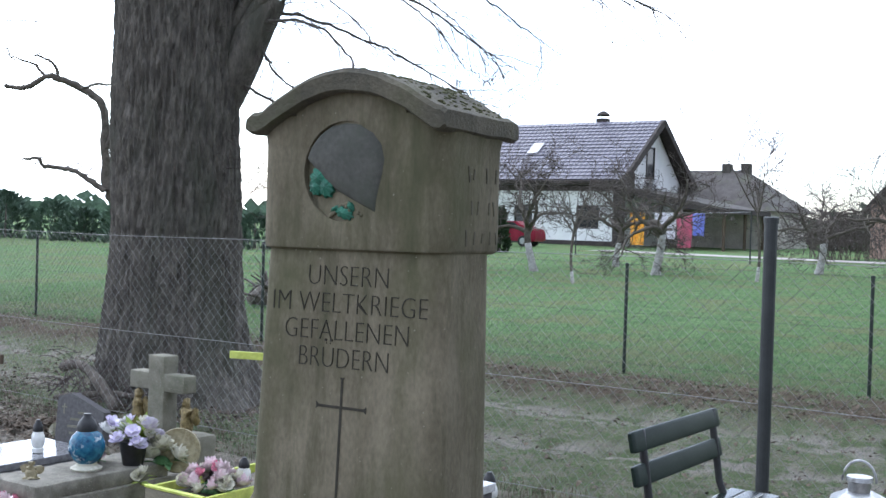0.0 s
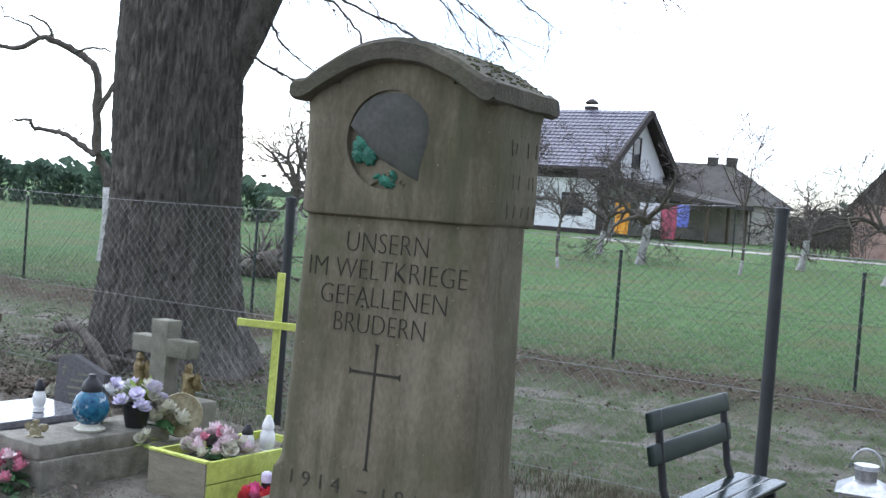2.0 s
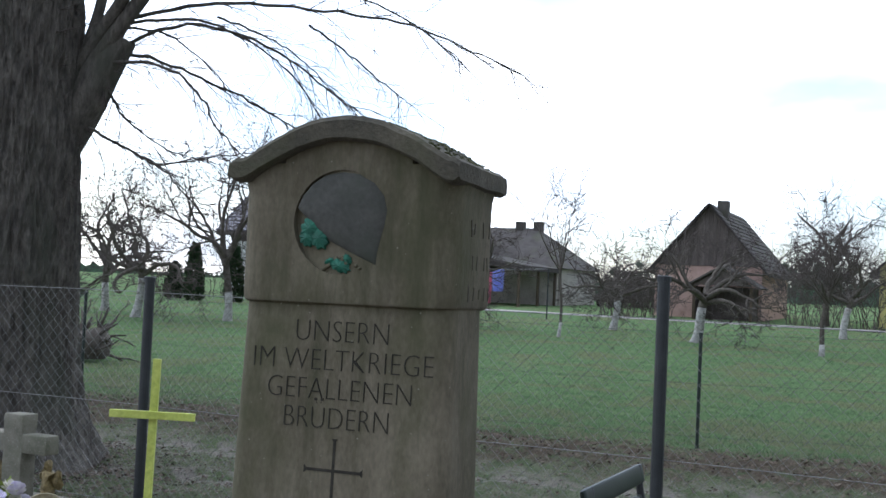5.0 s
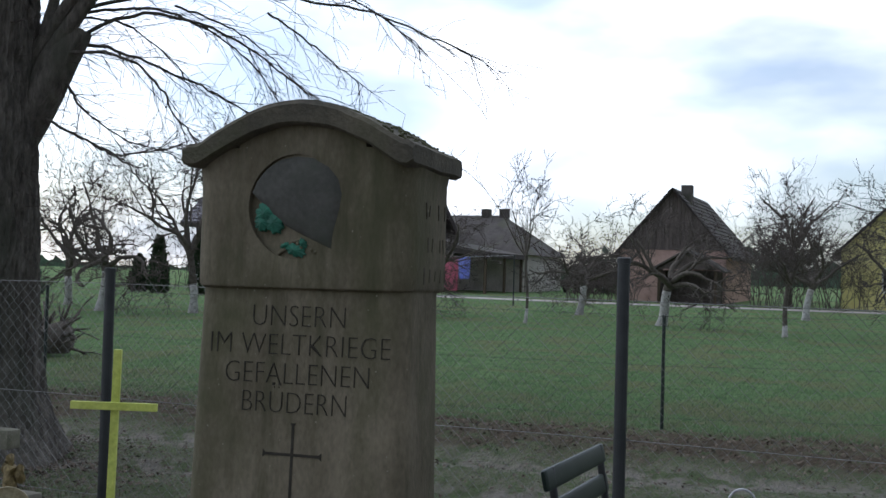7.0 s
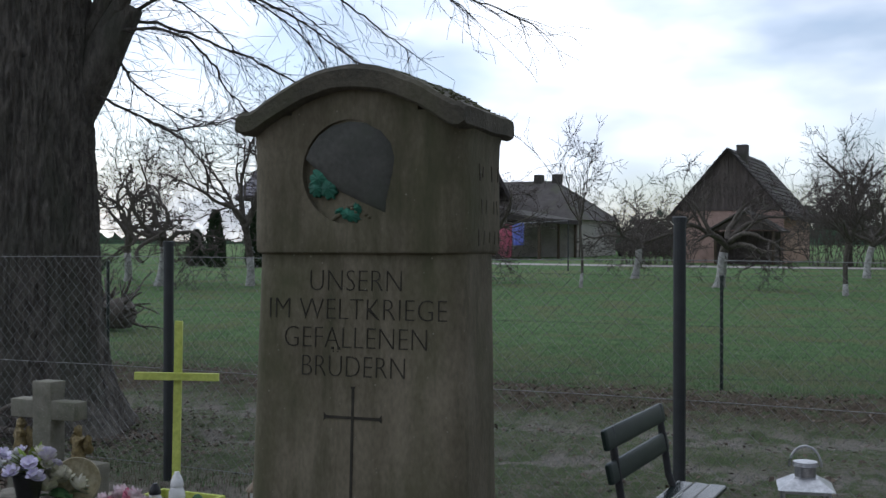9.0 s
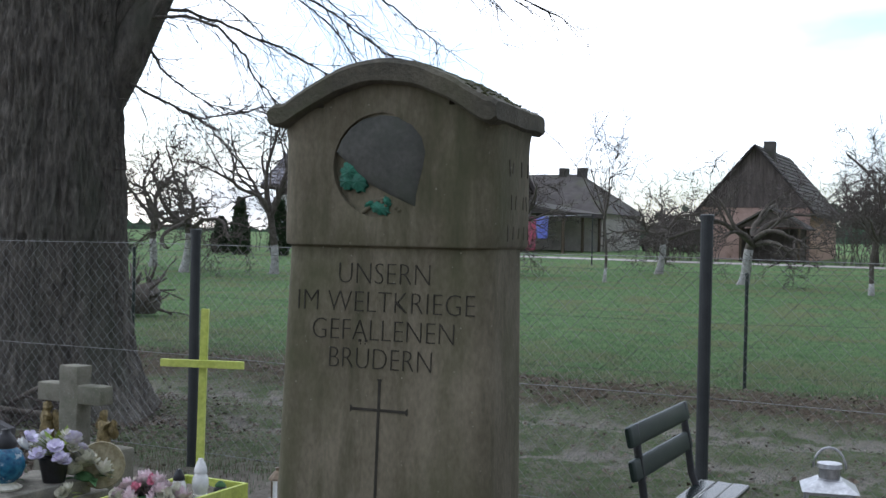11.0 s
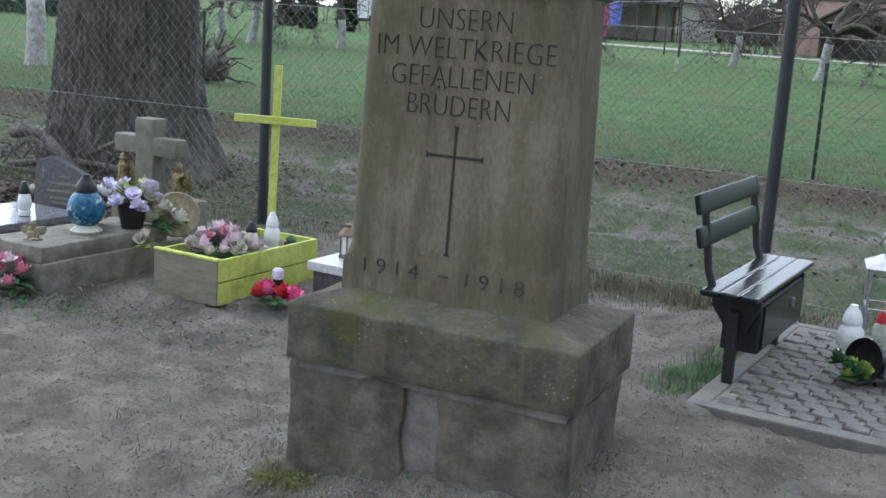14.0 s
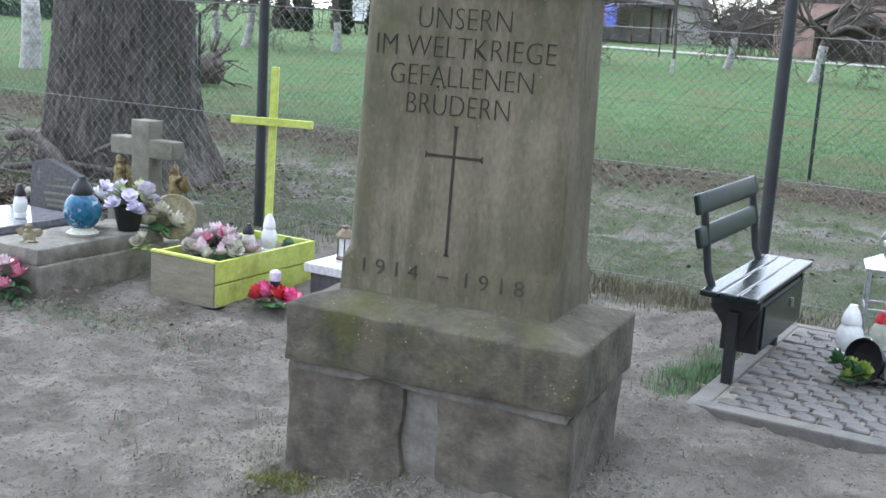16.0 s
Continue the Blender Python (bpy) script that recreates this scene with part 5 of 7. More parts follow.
# ---- the old linden by the fence ----
def grow(tb, twigs, p, d, length, r, depth, rnd, droop=0.0, spread=0.6, bend=0.25, n_side=3, min_r=0.003):
    """A crooked branch with side branches; thin ends go to the twigs."""
    steps = max(3, int(length / 0.22))
    pts, radii, dirs = [Vector(p)], [r], [Vector(d).normalized()]
    d = Vector(d).normalized()
    for k in range(steps):
        d = (d + Vector((rnd.uniform(-bend, bend), rnd.uniform(-bend, bend), rnd.uniform(-bend, bend) - droop * (k / steps)))).normalized()
        pts.append(pts[-1] + d * length / steps)
        radii.append(max(min_r, r * (1 - 0.72 * (k + 1) / steps)))
        dirs.append(d)
    (tb if r > 0.012 else twigs).add(pts, radii, 6 if r > 0.03 else 4)
    if depth <= 0:
        return
    for i in range(n_side):
        k = rnd.randint(max(1, steps // 4), steps)
        s = Vector((rnd.uniform(-1, 1), rnd.uniform(-1, 1), rnd.uniform(-0.7, 0.9))).normalized()
        grow(tb, twigs, pts[k], dirs[k] + s * spread * 1.5, length * rnd.uniform(0.42, 0.68), max(min_r, radii[k] * 0.68), depth - 1, rnd, droop, spread, bend, n_side, min_r)


TREE = Vector((-6.385, 4.90, 0.0))
RIGHT = Vector((0.915, 0.403, 0))
AWAY = Vector((-0.403, 0.915, 0))


def at_tree(r, z, back=0.0):
    return TREE + RIGHT * (r * 0.931 - 0.09) + AWAY * back + Vector((0, 0, 1.69 + (z - 1.7) * 0.931))


def smooth_path(pts, n=6):
    """Catmull-Rom points through the given ones."""
    p = [pts[0]] + list(pts) + [pts[-1]]
    out = []
    for i in range(1, len(p) - 2):
        for k in range(n):
            t = k / n
            a, b, c, d = p[i - 1], p[i], p[i + 1], p[i + 2]
            out.append(0.5 * ((2 * b) + (c - a) * t + (2 * a - 5 * b + 4 * c - d) * t * t + (3 * b - a - 3 * c + d) * t ** 3))
    return out + [pts[-1]]


def build_linden():
    tree = thing("linden_tree", "old bare linden with a thick furrowed trunk behind the fence", "tree")
    rnd = random.Random(12)
    # trunk: furrowed bark, root flare, slight sway
    n, rows = 400, 190
    zs = [-0.25 + (6.2 + 0.25) * (k / (rows - 1)) ** 1.15 for k in range(rows)]
    v, f = [], []
    for z in zs:
        flare = 0.40 * math.exp(-max(z + 0.05, 0) / 0.46) + 0.10 * math.exp(-max(z, 0) / 1.2)
        rad = 0.566 + flare - 0.012 * max(z - 2, 0)
        for i in range(n):
            a = 2 * math.pi * i / n
            roots = 0.22 * flare * math.cos(5 * a + 0.7) + 0.12 * flare * math.cos(8 * a + 2.0)
            q = Vector((math.cos(a) * 14.0, math.sin(a) * 14.0, z * 3.0))
            q2 = Vector((math.cos(a) * 36.0, math.sin(a) * 36.0, z * 11.0 + 4))
            lump = 0.03 * noise.noise(Vector((math.cos(a) * 1.5, math.sin(a) * 1.5, z * 0.9)))
            fur = 0.075 * (0.5 - abs(noise.noise(q))) + 0.045 * (0.5 - abs(noise.noise(q2)))
            side = 0.25 + 0.75 * (0.5 + 0.5 * math.cos(a - 0.1))
            r = rad - flare * (1 - side) + roots * side + lump + fur
            sway = 0.03 * math.sin(z * 0.9)
            v.append((TREE.x + r * math.cos(a) + sway, TREE.y + r * math.sin(a), z))
    for k in range(rows - 1):
        for i in range(n):
            j = (i + 1) % n
            f.append((k * n + i, k * n + j, (k + 1) * n + j, (k + 1) * n + i))
    soup("trunk", v, f, M_BARK, tree, True)
    limbs, twigs = Tubes(), Tubes()
    # main limbs leaving the trunk on the side of the monument
    mains = (((0.05, 2.1, 0.12), (0.40, 2.75, 0.10), (0.74, 3.30, 0.06), (0.98, 3.75, 0.02), (1.15, 4.05, 0.0), 0.26),
             ((0.30, 2.65, 0.08), (0.68, 3.40, 0.02), (0.95, 3.85, -0.05), (1.45, 4.5, -0.2), (2.2, 5.6, -0.2), 0.105),
             ((0.40, 3.3, 0.1), (0.78, 3.85, 0.1), (1.05, 4.4, 0.15), (1.30, 5.3, 0.2), (1.5, 6.5, 0.3), 0.085),
             ((0.3, 3.0, 0.08), (0.75, 3.75, 0.0), (1.15, 4.30, -0.2), (1.75, 5.0, -0.5), (2.7, 5.8, -0.6), 0.075),
             ((0.35, 3.0, 0.0), (0.62, 3.5, 0.0), (0.82, 4.0, 0.0), (0.95, 4.6, 0.0), (1.0, 5.4, 0.0), 0.07),
             ((0.3, 3.2, 0.10), (0.58, 3.7, 0.05), (0.70, 4.2, -0.1), (0.72, 5.0, -0.3), (0.7, 6.0, -0.3), 0.055),
             ((-0.4, 4.6, 0.0), (-0.8, 5.3, 0.0), (-1.2, 6.2, 0.1), (-1.5, 7.2, 0.1), (-1.9, 8.2, 0.2), 0.20))
    for *pts, r in mains:
        path = smooth_path([at_tree(*p) for p in pts], 5)
        limbs.add(path, [r * (1 - 0.5 * k / len(path)) for k in range(len(path))], 10)
    # burls at the fork
    for r_, z_, s_ in ((0.56, 2.05, 0.07), (0.57, 2.28, 0.06), (0.60, 3.05, 0.11)):
        limbs.add([at_tree(r_ - 0.1, z_), at_tree(r_, z_), at_tree(r_ + s_ * 0.8, z_ + 0.02)], [s_ * 1.3, s_, s_ * 0.4], 8)
    # long thin boughs that arch over towards the monument
    boughs = (((0.55, 3.35), (0.95, 3.1), (1.35, 2.90), (1.58, 2.80), (2.0, 2.86), (2.55, 2.97), 0.018),
              ((1.35, 2.90), (1.70, 2.72), (1.95, 2.50), (2.25, 2.35), 0.013),
              ((0.58, 3.45), (0.95, 3.55), (1.10, 3.42), (1.20, 3.26), (1.6, 2.98), (2.1, 2.82), 0.018),
              ((0.85, 3.72), (1.25, 3.78), (1.75, 3.68), (2.05, 3.42), (2.25, 3.10), (2.6, 2.80), 0.020),
              ((0.95, 3.86), (1.3, 3.9), (1.9, 3.72), (2.4, 3.5), (2.95, 3.2), (3.3, 3.0), 0.020),
              ((1.0, 3.9), (1.8, 4.2), (2.6, 4.02), (3.2, 3.62), (3.5, 3.4), 0.020),
              ((1.25, 4.25), (2.1, 4.42), (3.0, 4.40), (3.9, 4.3), (4.6, 4.05), (5.15, 3.82), 0.020),
              ((1.45, 4.5), (2.3, 4.9), (3.2, 4.75), (4.0, 4.4), (4.5, 4.05), 0.017),
              ((1.2, 4.2), (1.9, 4.25), (2.45, 4.05), (2.85, 3.75), (3.05, 3.5), 0.016),
              ((0.60, 3.2), (0.62, 2.9), (0.52, 2.55), (0.50, 2.3), 0.018),
              ((2.1, 4.30), (2.6, 4.1), (3.0, 3.85), (3.3, 3.55), 0.013),
              ((3.0, 4.26), (3.4, 4.0), (3.75, 3.75), (3.95, 3.6), 0.012),
              ((0.62, 3.6), (1.0, 4.1), (1.5, 4.15), (1.9, 3.9), (2.2, 3.6), 0.016))
    for *pts, r in boughs:
        bk = rnd.uniform(-0.5, 0.4)
        path = smooth_path([at_tree(x, z, bk * min(1, k / 2)) for k, (x, z) in enumerate(pts)], 6)
        path = [q + Vector((rnd.uniform(-0.012, 0.012), rnd.uniform(-0.02, 0.02), rnd.uniform(-0.014, 0.014))) for q in path]
        limbs.add(path, [max(0.004, r * (1 - 0.75 * k / len(path))) for k in range(len(path))], 6)
        for k in range(2, len(path), 2):
            d = (path[k] - path[k - 1]).normalized()
            for _ in range(2):
                s = Vector((rnd.uniform(-0.6, 0.6), rnd.uniform(-0.6, 0.6), rnd.uniform(-0.9, 0.35)))
                grow(limbs, twigs, path[k], d + s, rnd.uniform(0.22, 0.65), max(0.0030, r * 0.25), 1, rnd, 0.22, 0.6, 0.22, 3, 0.0019)
    # shoots from the bole
    for _ in range(16):
        z, a = rnd.uniform(1.6, 4.5), rnd.uniform(-0.5, 0.5)
        grow(limbs, twigs, at_tree(0.55 * math.cos(a), z, 0.55 * math.sin(a) - 0.1), RIGHT + Vector((0, 0, rnd.uniform(-0.8, 0.8))), rnd.uniform(0.2, 0.6), 0.006, 1, rnd, 0.1, 0.6, 0.3, 3, 0.002)
    # upper crown above the picture
    for _ in range(16):
        a = rnd.uniform(0, 6.3)
        grow(limbs, twigs, TREE + Vector((0, 0, rnd.uniform(4.8, 6.0))), Vector((math.cos(a), math.sin(a), rnd.uniform(0.6, 1.6))), rnd.uniform(2.5, 4.5), 0.11, 3, rnd, 0.05, 0.6, 0.2, 3, 0.006)
    limbs.make("bough_work", M_BARK, tree)
    tagged(twigs.make("crown", M_TWIG, tree), "thin bare twigs", kind="stuff")


build_linden()


def build_brushwood():
    """Cut boughs and twigs thrown down beside the linden's roots."""
    rnd = random.Random(44)
    th = thing("brushwood", "heap of cut dry boughs beside the linden", "brushwood", pose(-6.0, 3.95, gz(-6.0, 3.95)))
    for pts, r in ((((-0.9, 0.1, 0.28), (-0.5, 0.0, 0.34), (-0.1, -0.1, 0.22), (0.25, -0.2, 0.04)), 0.05), (((-0.6, -0.2, 0.05), (0.0, -0.1, 0.14), (0.5, 0.1, 0.10)), 0.03), (((-0.3, 0.2, 0.02), (0.1, 0.1, 0.20), (0.4, 0.1, 0.34)), 0.022)):
        tb = Tubes()
        path = smooth_path([Vector(p) for p in pts], 5)
        tb.add(path, [r * rnd.uniform(0.85, 1.15) for _ in path], 8)
        tb.make("bough", M_FRUIT, th)
    tb, tw = Tubes(), Tubes()
    for _ in range(70):
        a = rnd.uniform(0, 6.3)
        grow(tb, tw, (rnd.gauss(0, 0.45), rnd.gauss(0, 0.15), rnd.uniform(0, 0.15)), (math.cos(a), 0.5 * math.sin(a), rnd.uniform(-0.1, 0.9)), rnd.uniform(0.2, 0.6), 0.008, 1, rnd, 0.1, 0.6, 0.3, 2, 0.003)
    tagged(tw.make("twig_litter", M_TWIG, th), kind="stuff")


build_brushwood()


# ---- fruit trees and shrubs on the lawn ----
def fruit_tree(x, y, h, seed, label, lime=0.9, r=0.12, lean=(0.0, 0.0), spread=1.0, twist=0.35, droop=0.25, forks=4, depth=4, young=False):
    rnd = random.Random(seed)
    z0 = gz(x, y)
    r = r * 0.8
    tree = thing("fruit_tree", label, "tree", pose(x, y, z0), "fruit trees on the lawn")
    trunk, limbs, twigs = Tubes(), Tubes(), Tubes()
    hh = h * (0.36 if not young else 0.5)
    pts = [Vector((lean[0] * t * hh + 0.05 * math.sin(5 * t + seed), lean[1] * t * hh + 0.04 * math.cos(4 * t + seed), -0.15 + (hh + 0.15) * t)) for t in [k / 8 for k in range(9)]]
    radii = [r * (1.45 if k == 0 else 1.18 if k == 1 else 1.0 - 0.02 * k) for k in range(9)]
    cut = max(2, min(8, int(8 * lime / hh))) if lime else 0
    if cut:
        trunk.add(pts[:cut + 1], [q * 1.015 for q in radii[:cut + 1]], 10)
        trunk.make("limewashed_trunk", M_LIME, tree)
    if cut < 8:
        tb = Tubes()
        tb.add(pts[cut:], radii[cut:], 10)
        tb.make("trunk", M_FRUIT, tree)
    top = pts[-1]
    for i in range(forks):
        a = 2 * math.pi * i / forks + rnd.uniform(-0.5, 0.5)
        d = Vector((math.cos(a) * spread, math.sin(a) * spread, rnd.uniform(0.9, 2.0) if not young else rnd.uniform(1.2, 2.5)))
        grow(limbs, twigs, top - Vector((0, 0, rnd.uniform(0, 0.25) * hh)), d, h * (rnd.uniform(0.48, 0.66) if not young else rnd.uniform(0.34, 0.50)), r * 0.66, depth, rnd, droop * 0.10, 0.75, twist, 4, 0.006)
    limbs.make("bough_work", M_FRUIT, tree)
    tagged(twigs.make("crown", M_TWIG, tree), "bare twigs", kind="stuff")
    return tree


GNARLED = "gnarled bare fruit tree with limewashed trunk"
SLIM = "slim young bare fruit tree on the lawn"
for x, y, h, seed, label, lime, r, lean, spread, twist, droop, forks, depth, young in (
        (-16.9, 29.5, 4.3, 1, GNARLED, 1.0, 0.16, (-0.15, 0.0), 1.2, 0.30, 0.15, 5, 4, False),
        (-13.1, 25.3, 3.4, 2, SLIM, 0.6, 0.055, (0.0, 0.0), 0.8, 0.22, 0.05, 5, 3, True),
        (-16.9, 35.6, 4.2, 3, GNARLED, 1.0, 0.15, (0.1, 0.0), 1.2, 0.34, 0.2, 5, 4, False),
        (-13.4, 31.6, 4.3, 4, GNARLED, 1.4, 0.18, (0.05, 0.0), 1.5, 0.36, 0.28, 6, 4, False),
        (-10.25, 38.6, 4.4, 5, GNARLED, 1.2, 0.17, (0.05, 0.1), 1.7, 0.42, 0.42, 6, 4, False),
        (-9.92, 31.2, 4.6, 6, SLIM, 0.7, 0.06, (0.02, 0.0), 0.7, 0.20, 0.0, 6, 3, True),
        (-6.12, 33.5, 4.3, 7, GNARLED, 1.2, 0.20, (0.25, 0.0), 1.9, 0.36, 0.30, 6, 4, False),
        (-1.94, 30.6, 3.7, 8, "many stemmed bare fruit bush on the lawn", 0.5, 0.09, (0.1, 0.0), 1.0, 0.25, 0.0, 7, 4, True),
        (-2.46, 43.2, 4.6, 9, GNARLED, 1.3, 0.17, (0.15, 0.0), 1.5, 0.35, 0.2, 6, 4, False),
        (-22.1, 25.6, 4.8, 11, GNARLED, 1.3, 0.17, (0.1, 0.0), 1.7, 0.44, 0.35, 7, 4, False),
        (-19.6, 27.0, 5.6, 12, "bushy bare fruit tree with limewashed trunk", 1.2, 0.16, (-0.05, 0.0), 0.9, 0.26, 0.0, 7, 4, False),
        (-25.4, 27.8, 4.6, 13, GNARLED, 1.2, 0.16, (0.1, 0.0), 1.5, 0.4, 0.3, 6, 4, False),
        (1.6, 33.0, 4.6, 14, GNARLED, 1.2, 0.17, (-0.1, 0.0), 1.5, 0.3, 0.1, 6, 4, False),
        (-4.6, 58.0, 7.4, 15, "taller bare tree behind the lawn", 0, 0.15, (0.05, 0.0), 0.9, 0.2, 0.0, 6, 3, True)):
    fruit_tree(x, y, h, seed, label, lime, r, lean, spread, twist, droop, forks, depth, young)


def build_reaching_tree():
    """The tall fruit tree beside the linden: a limewashed bole and two long knotty arms."""
    x, y = -16.74, 12.6
    tree = thing("fruit_tree", "tall knotty fruit tree with limewashed trunk and long bare arms", "tree", pose(x, y, gz(x, y)), "fruit trees on the lawn")
    rnd = random.Random(19)
    rt, aw = Vector((0.816, 0.577, 0)), Vector((-0.577, 0.816, 0))
    tb = Tubes()
    tb.add([(0, 0, -0.15), (0, 0, 0.1), (0.03, 0, 0.9), (-0.02, 0, 1.5)], [0.27, 0.21, 0.18, 0.17], 12)
    tb.make("limewashed_trunk", M_LIME, tree)
    limbs, twigs = Tubes(), Tubes()
    arms = (((-0.02, 1.45), (-0.15, 1.8), (-0.34, 2.2), (-0.40, 3.0), (-0.46, 3.9), (-0.90, 4.22), (-1.35, 4.42), (-1.65, 4.46), (-2.05, 4.22), (-2.5, 4.25), 0.11),
            ((-0.36, 2.15), (-0.70, 2.35), (-1.0, 2.52), (-1.4, 2.60), (-1.68, 2.62), (-1.75, 2.78), (-2.05, 2.74), 0.065),
            ((-0.40, 3.0), (-0.15, 3.5), (0.2, 4.1), (0.3, 4.7), 0.06),
            ((0.0, 1.5), (0.25, 2.0), (0.35, 2.7), (0.25, 3.4), (0.45, 4.1), 0.09),
            ((-1.35, 4.42), (-1.5, 4.75), (-1.9, 4.9), 0.035),
            ((-0.90, 4.22), (-0.55, 4.35), (-0.2, 4.3), 0.035),
            ((-1.65, 4.46), (-2.0, 4.75), (-2.4, 4.85), 0.03))
    for *pts, r in arms:
        path = smooth_path([rt * a + aw * rnd.uniform(-0.1, 0.1) + Vector((0, 0, b)) for a, b in pts], 5)
        path = [q + Vector((rnd.uniform(-0.02, 0.02), rnd.uniform(-0.02, 0.02), rnd.uniform(-0.02, 0.02))) for q in path]
        limbs.add(path, [r * (1 - 0.6 * k / len(path)) * rnd.uniform(0.88, 1.18) for k in range(len(path))], 8)
        for k in range(6, len(path), 4):
            s = Vector((rnd.uniform(-1, 1), rnd.uniform(-1, 1), rnd.uniform(-0.5, 0.9)))
            grow(limbs, twigs, path[k], s, rnd.uniform(0.2, 0.6), 0.016, 1, rnd, 0.0, 0.6, 0.35, 2, 0.005)
    limbs.make("bough_work", M_FRUIT, tree)
    tagged(twigs.make("crown", M_TWIG, tree), "bare twigs", kind="stuff")


build_reaching_tree()


def brush(name, label, x, y, rx, ry, h, n, seed, material=None):
    """A thicket of many thin stems."""
    rnd = random.Random(seed)
    th = thing(name, label, "shrub", pose(x, y, gz(x, y)))
    tb, tw = Tubes(), Tubes()
    for _ in range(n):
        a, q = rnd.uniform(0, 6.3), math.sqrt(rnd.random())
        grow(tb, tw, (rx * q * math.cos(a), ry * q * math.sin(a), -0.1), (rnd.uniform(-0.4, 0.4), rnd.uniform(-0.4, 0.4), 1.0), h * rnd.uniform(0.55, 1.0), 0.02, 2, rnd, 0.0, 0.6, 0.2, 4, 0.007)
    if tb.v:
        tb.make("stem_work", M_FRUIT, th)
    tagged(tw.make("crown", material or M_TWIG, th), kind="stuff")


brush("thicket", "brown bare thicket beside the barn", -3.4, 57.0, 3.2, 1.5, 4.0, 90, 1)
brush("thicket", "brown bare thicket in front of the barn wall", -13.8, 55.0, 2.0, 1.2, 3.0, 60, 2)
brush("thicket", "bare saplings behind the far fruit trees", -33.0, 46.0, 6.0, 2.0, 4.0, 44, 4)
brush("thicket", "dark thicket between the old house and barn", -17.5, 70.0, 2.8, 1.5, 2.6, 44, 5)


def needles(name, label, x, y, rx, ry, h, n, seed, material, cone=True, category="conifer"):
    """A conifer or hedge of many small tilted sprays round a stem."""
    rnd = random.Random(seed)
    th = thing(name, label, category, pose(x, y, gz(x, y)))
    tb = Tubes()
    tb.add([(0, 0, -0.1), (0, 0, h * 0.8)], [0.08, 0.02], 6)
    tb.make("trunk", M_FRUIT, th)
    v, f = [], []
    for _ in range(n):
        t = rnd.random()
        a = rnd.uniform(0, 6.3)
        k = (1 - t) ** 0.6 * min(1, 0.55 + 3 * t) if cone else math.sqrt(max(0.0, 1 - t ** 1.6)) * (0.80 + 0.22 * math.sin(3 * a + seed) + 0.12 * math.sin(7 * a + 2 * seed))
        q = 0.65 + 0.35 * math.sqrt(rnd.random())
        c = Vector((rx * k * q * math.cos(a), ry * k * q * math.sin(a), h * t + rnd.uniform(-0.1, 0.1)))
        s = rnd.uniform(0.10, 0.24) * (0.7 + 0.12 * h)
        d = Vector((math.cos(a), math.sin(a), rnd.uniform(0.2, 1.6))).normalized() * s
        w = Vector((rnd.uniform(-1, 1), rnd.uniform(-1, 1), rnd.uniform(-1, 1))).normalized() * s * 0.45
        b = len(v)
        for p in (c - d * 0.4 - w, c - d * 0.4 + w, c + d * 0.5 + w * 0.7, c + d, c + d * 0.5 - w * 0.7):
            v.append(tuple(p))
        f.append((b, b + 1, b + 2, b + 3, b + 4))
    tagged(soup("foliage", v, f, material, th), kind="stuff")


for k, (x, y, h) in enumerate(((-31.2, 40.5, 2.6), (-29.6, 41.5, 2.5), (-28.2, 42.3, 2.4), (-26.8, 43.0, 2.1), (-33.5, 42.0, 1.7))):
    needles("thuja", "dark columnar thuja at the edge of the lawn", x, y, 0.55, 0.55, h, 900, k, M_THUJA)
for k in range(9):
    needles("hedge_shrub", "dense evergreen hedge shrub at the lawn's far side", -52.0 + 2.3 * k, 29.0 + 0.55 * k + (k % 2) * 0.6, 1.9, 1.6, 1.5 + 0.35 * ((k * 7) % 4), 1500, 40 + k, M_HEDGE, False, "hedge")
for k, (x, y, h) in enumerate(((-19.5, 74.0, 2.4), (-17.2, 75.0, 2.2))):
    needles("evergreen_shrub", "dark evergreen behind the gardens", x, y, 1.6, 1.6, h, 1100, 60 + k, M_THUJA, False, "shrub")


def build_stump():
    """An uprooted stump with upturned roots on the lawn."""
    rnd = random.Random(77)
    x, y = -12.9, 13.0
    th = thing("uprooted_stump", "dark uprooted tree stump with upturned roots", "stump", pose(x, y, gz(x, y)))
    tb = Tubes()
    tb.add([(-0.5, 0, 0.08), (0, 0, 0.22), (0.55, 0, 0.30)], [0.10, 0.24, 0.30], 10)
    tb.make("bole", M_FRUIT, th)
    roots, tw = Tubes(), Tubes()
    for i in range(34):
        a = rnd.uniform(0, 6.3)
        grow(roots, tw, (rnd.uniform(-0.2, 0.5), rnd.uniform(-0.2, 0.2), rnd.uniform(0.08, 0.4)), (math.cos(a), 0.6 * math.sin(a), rnd.uniform(-0.1, 1.2)), rnd.uniform(0.35, 0.85), rnd.uniform(0.03, 0.07), 1, rnd, 0.0, 0.6, 0.35, 2, 0.01)
    roots.make("root_work", M_FRUIT, th)


build_stump()


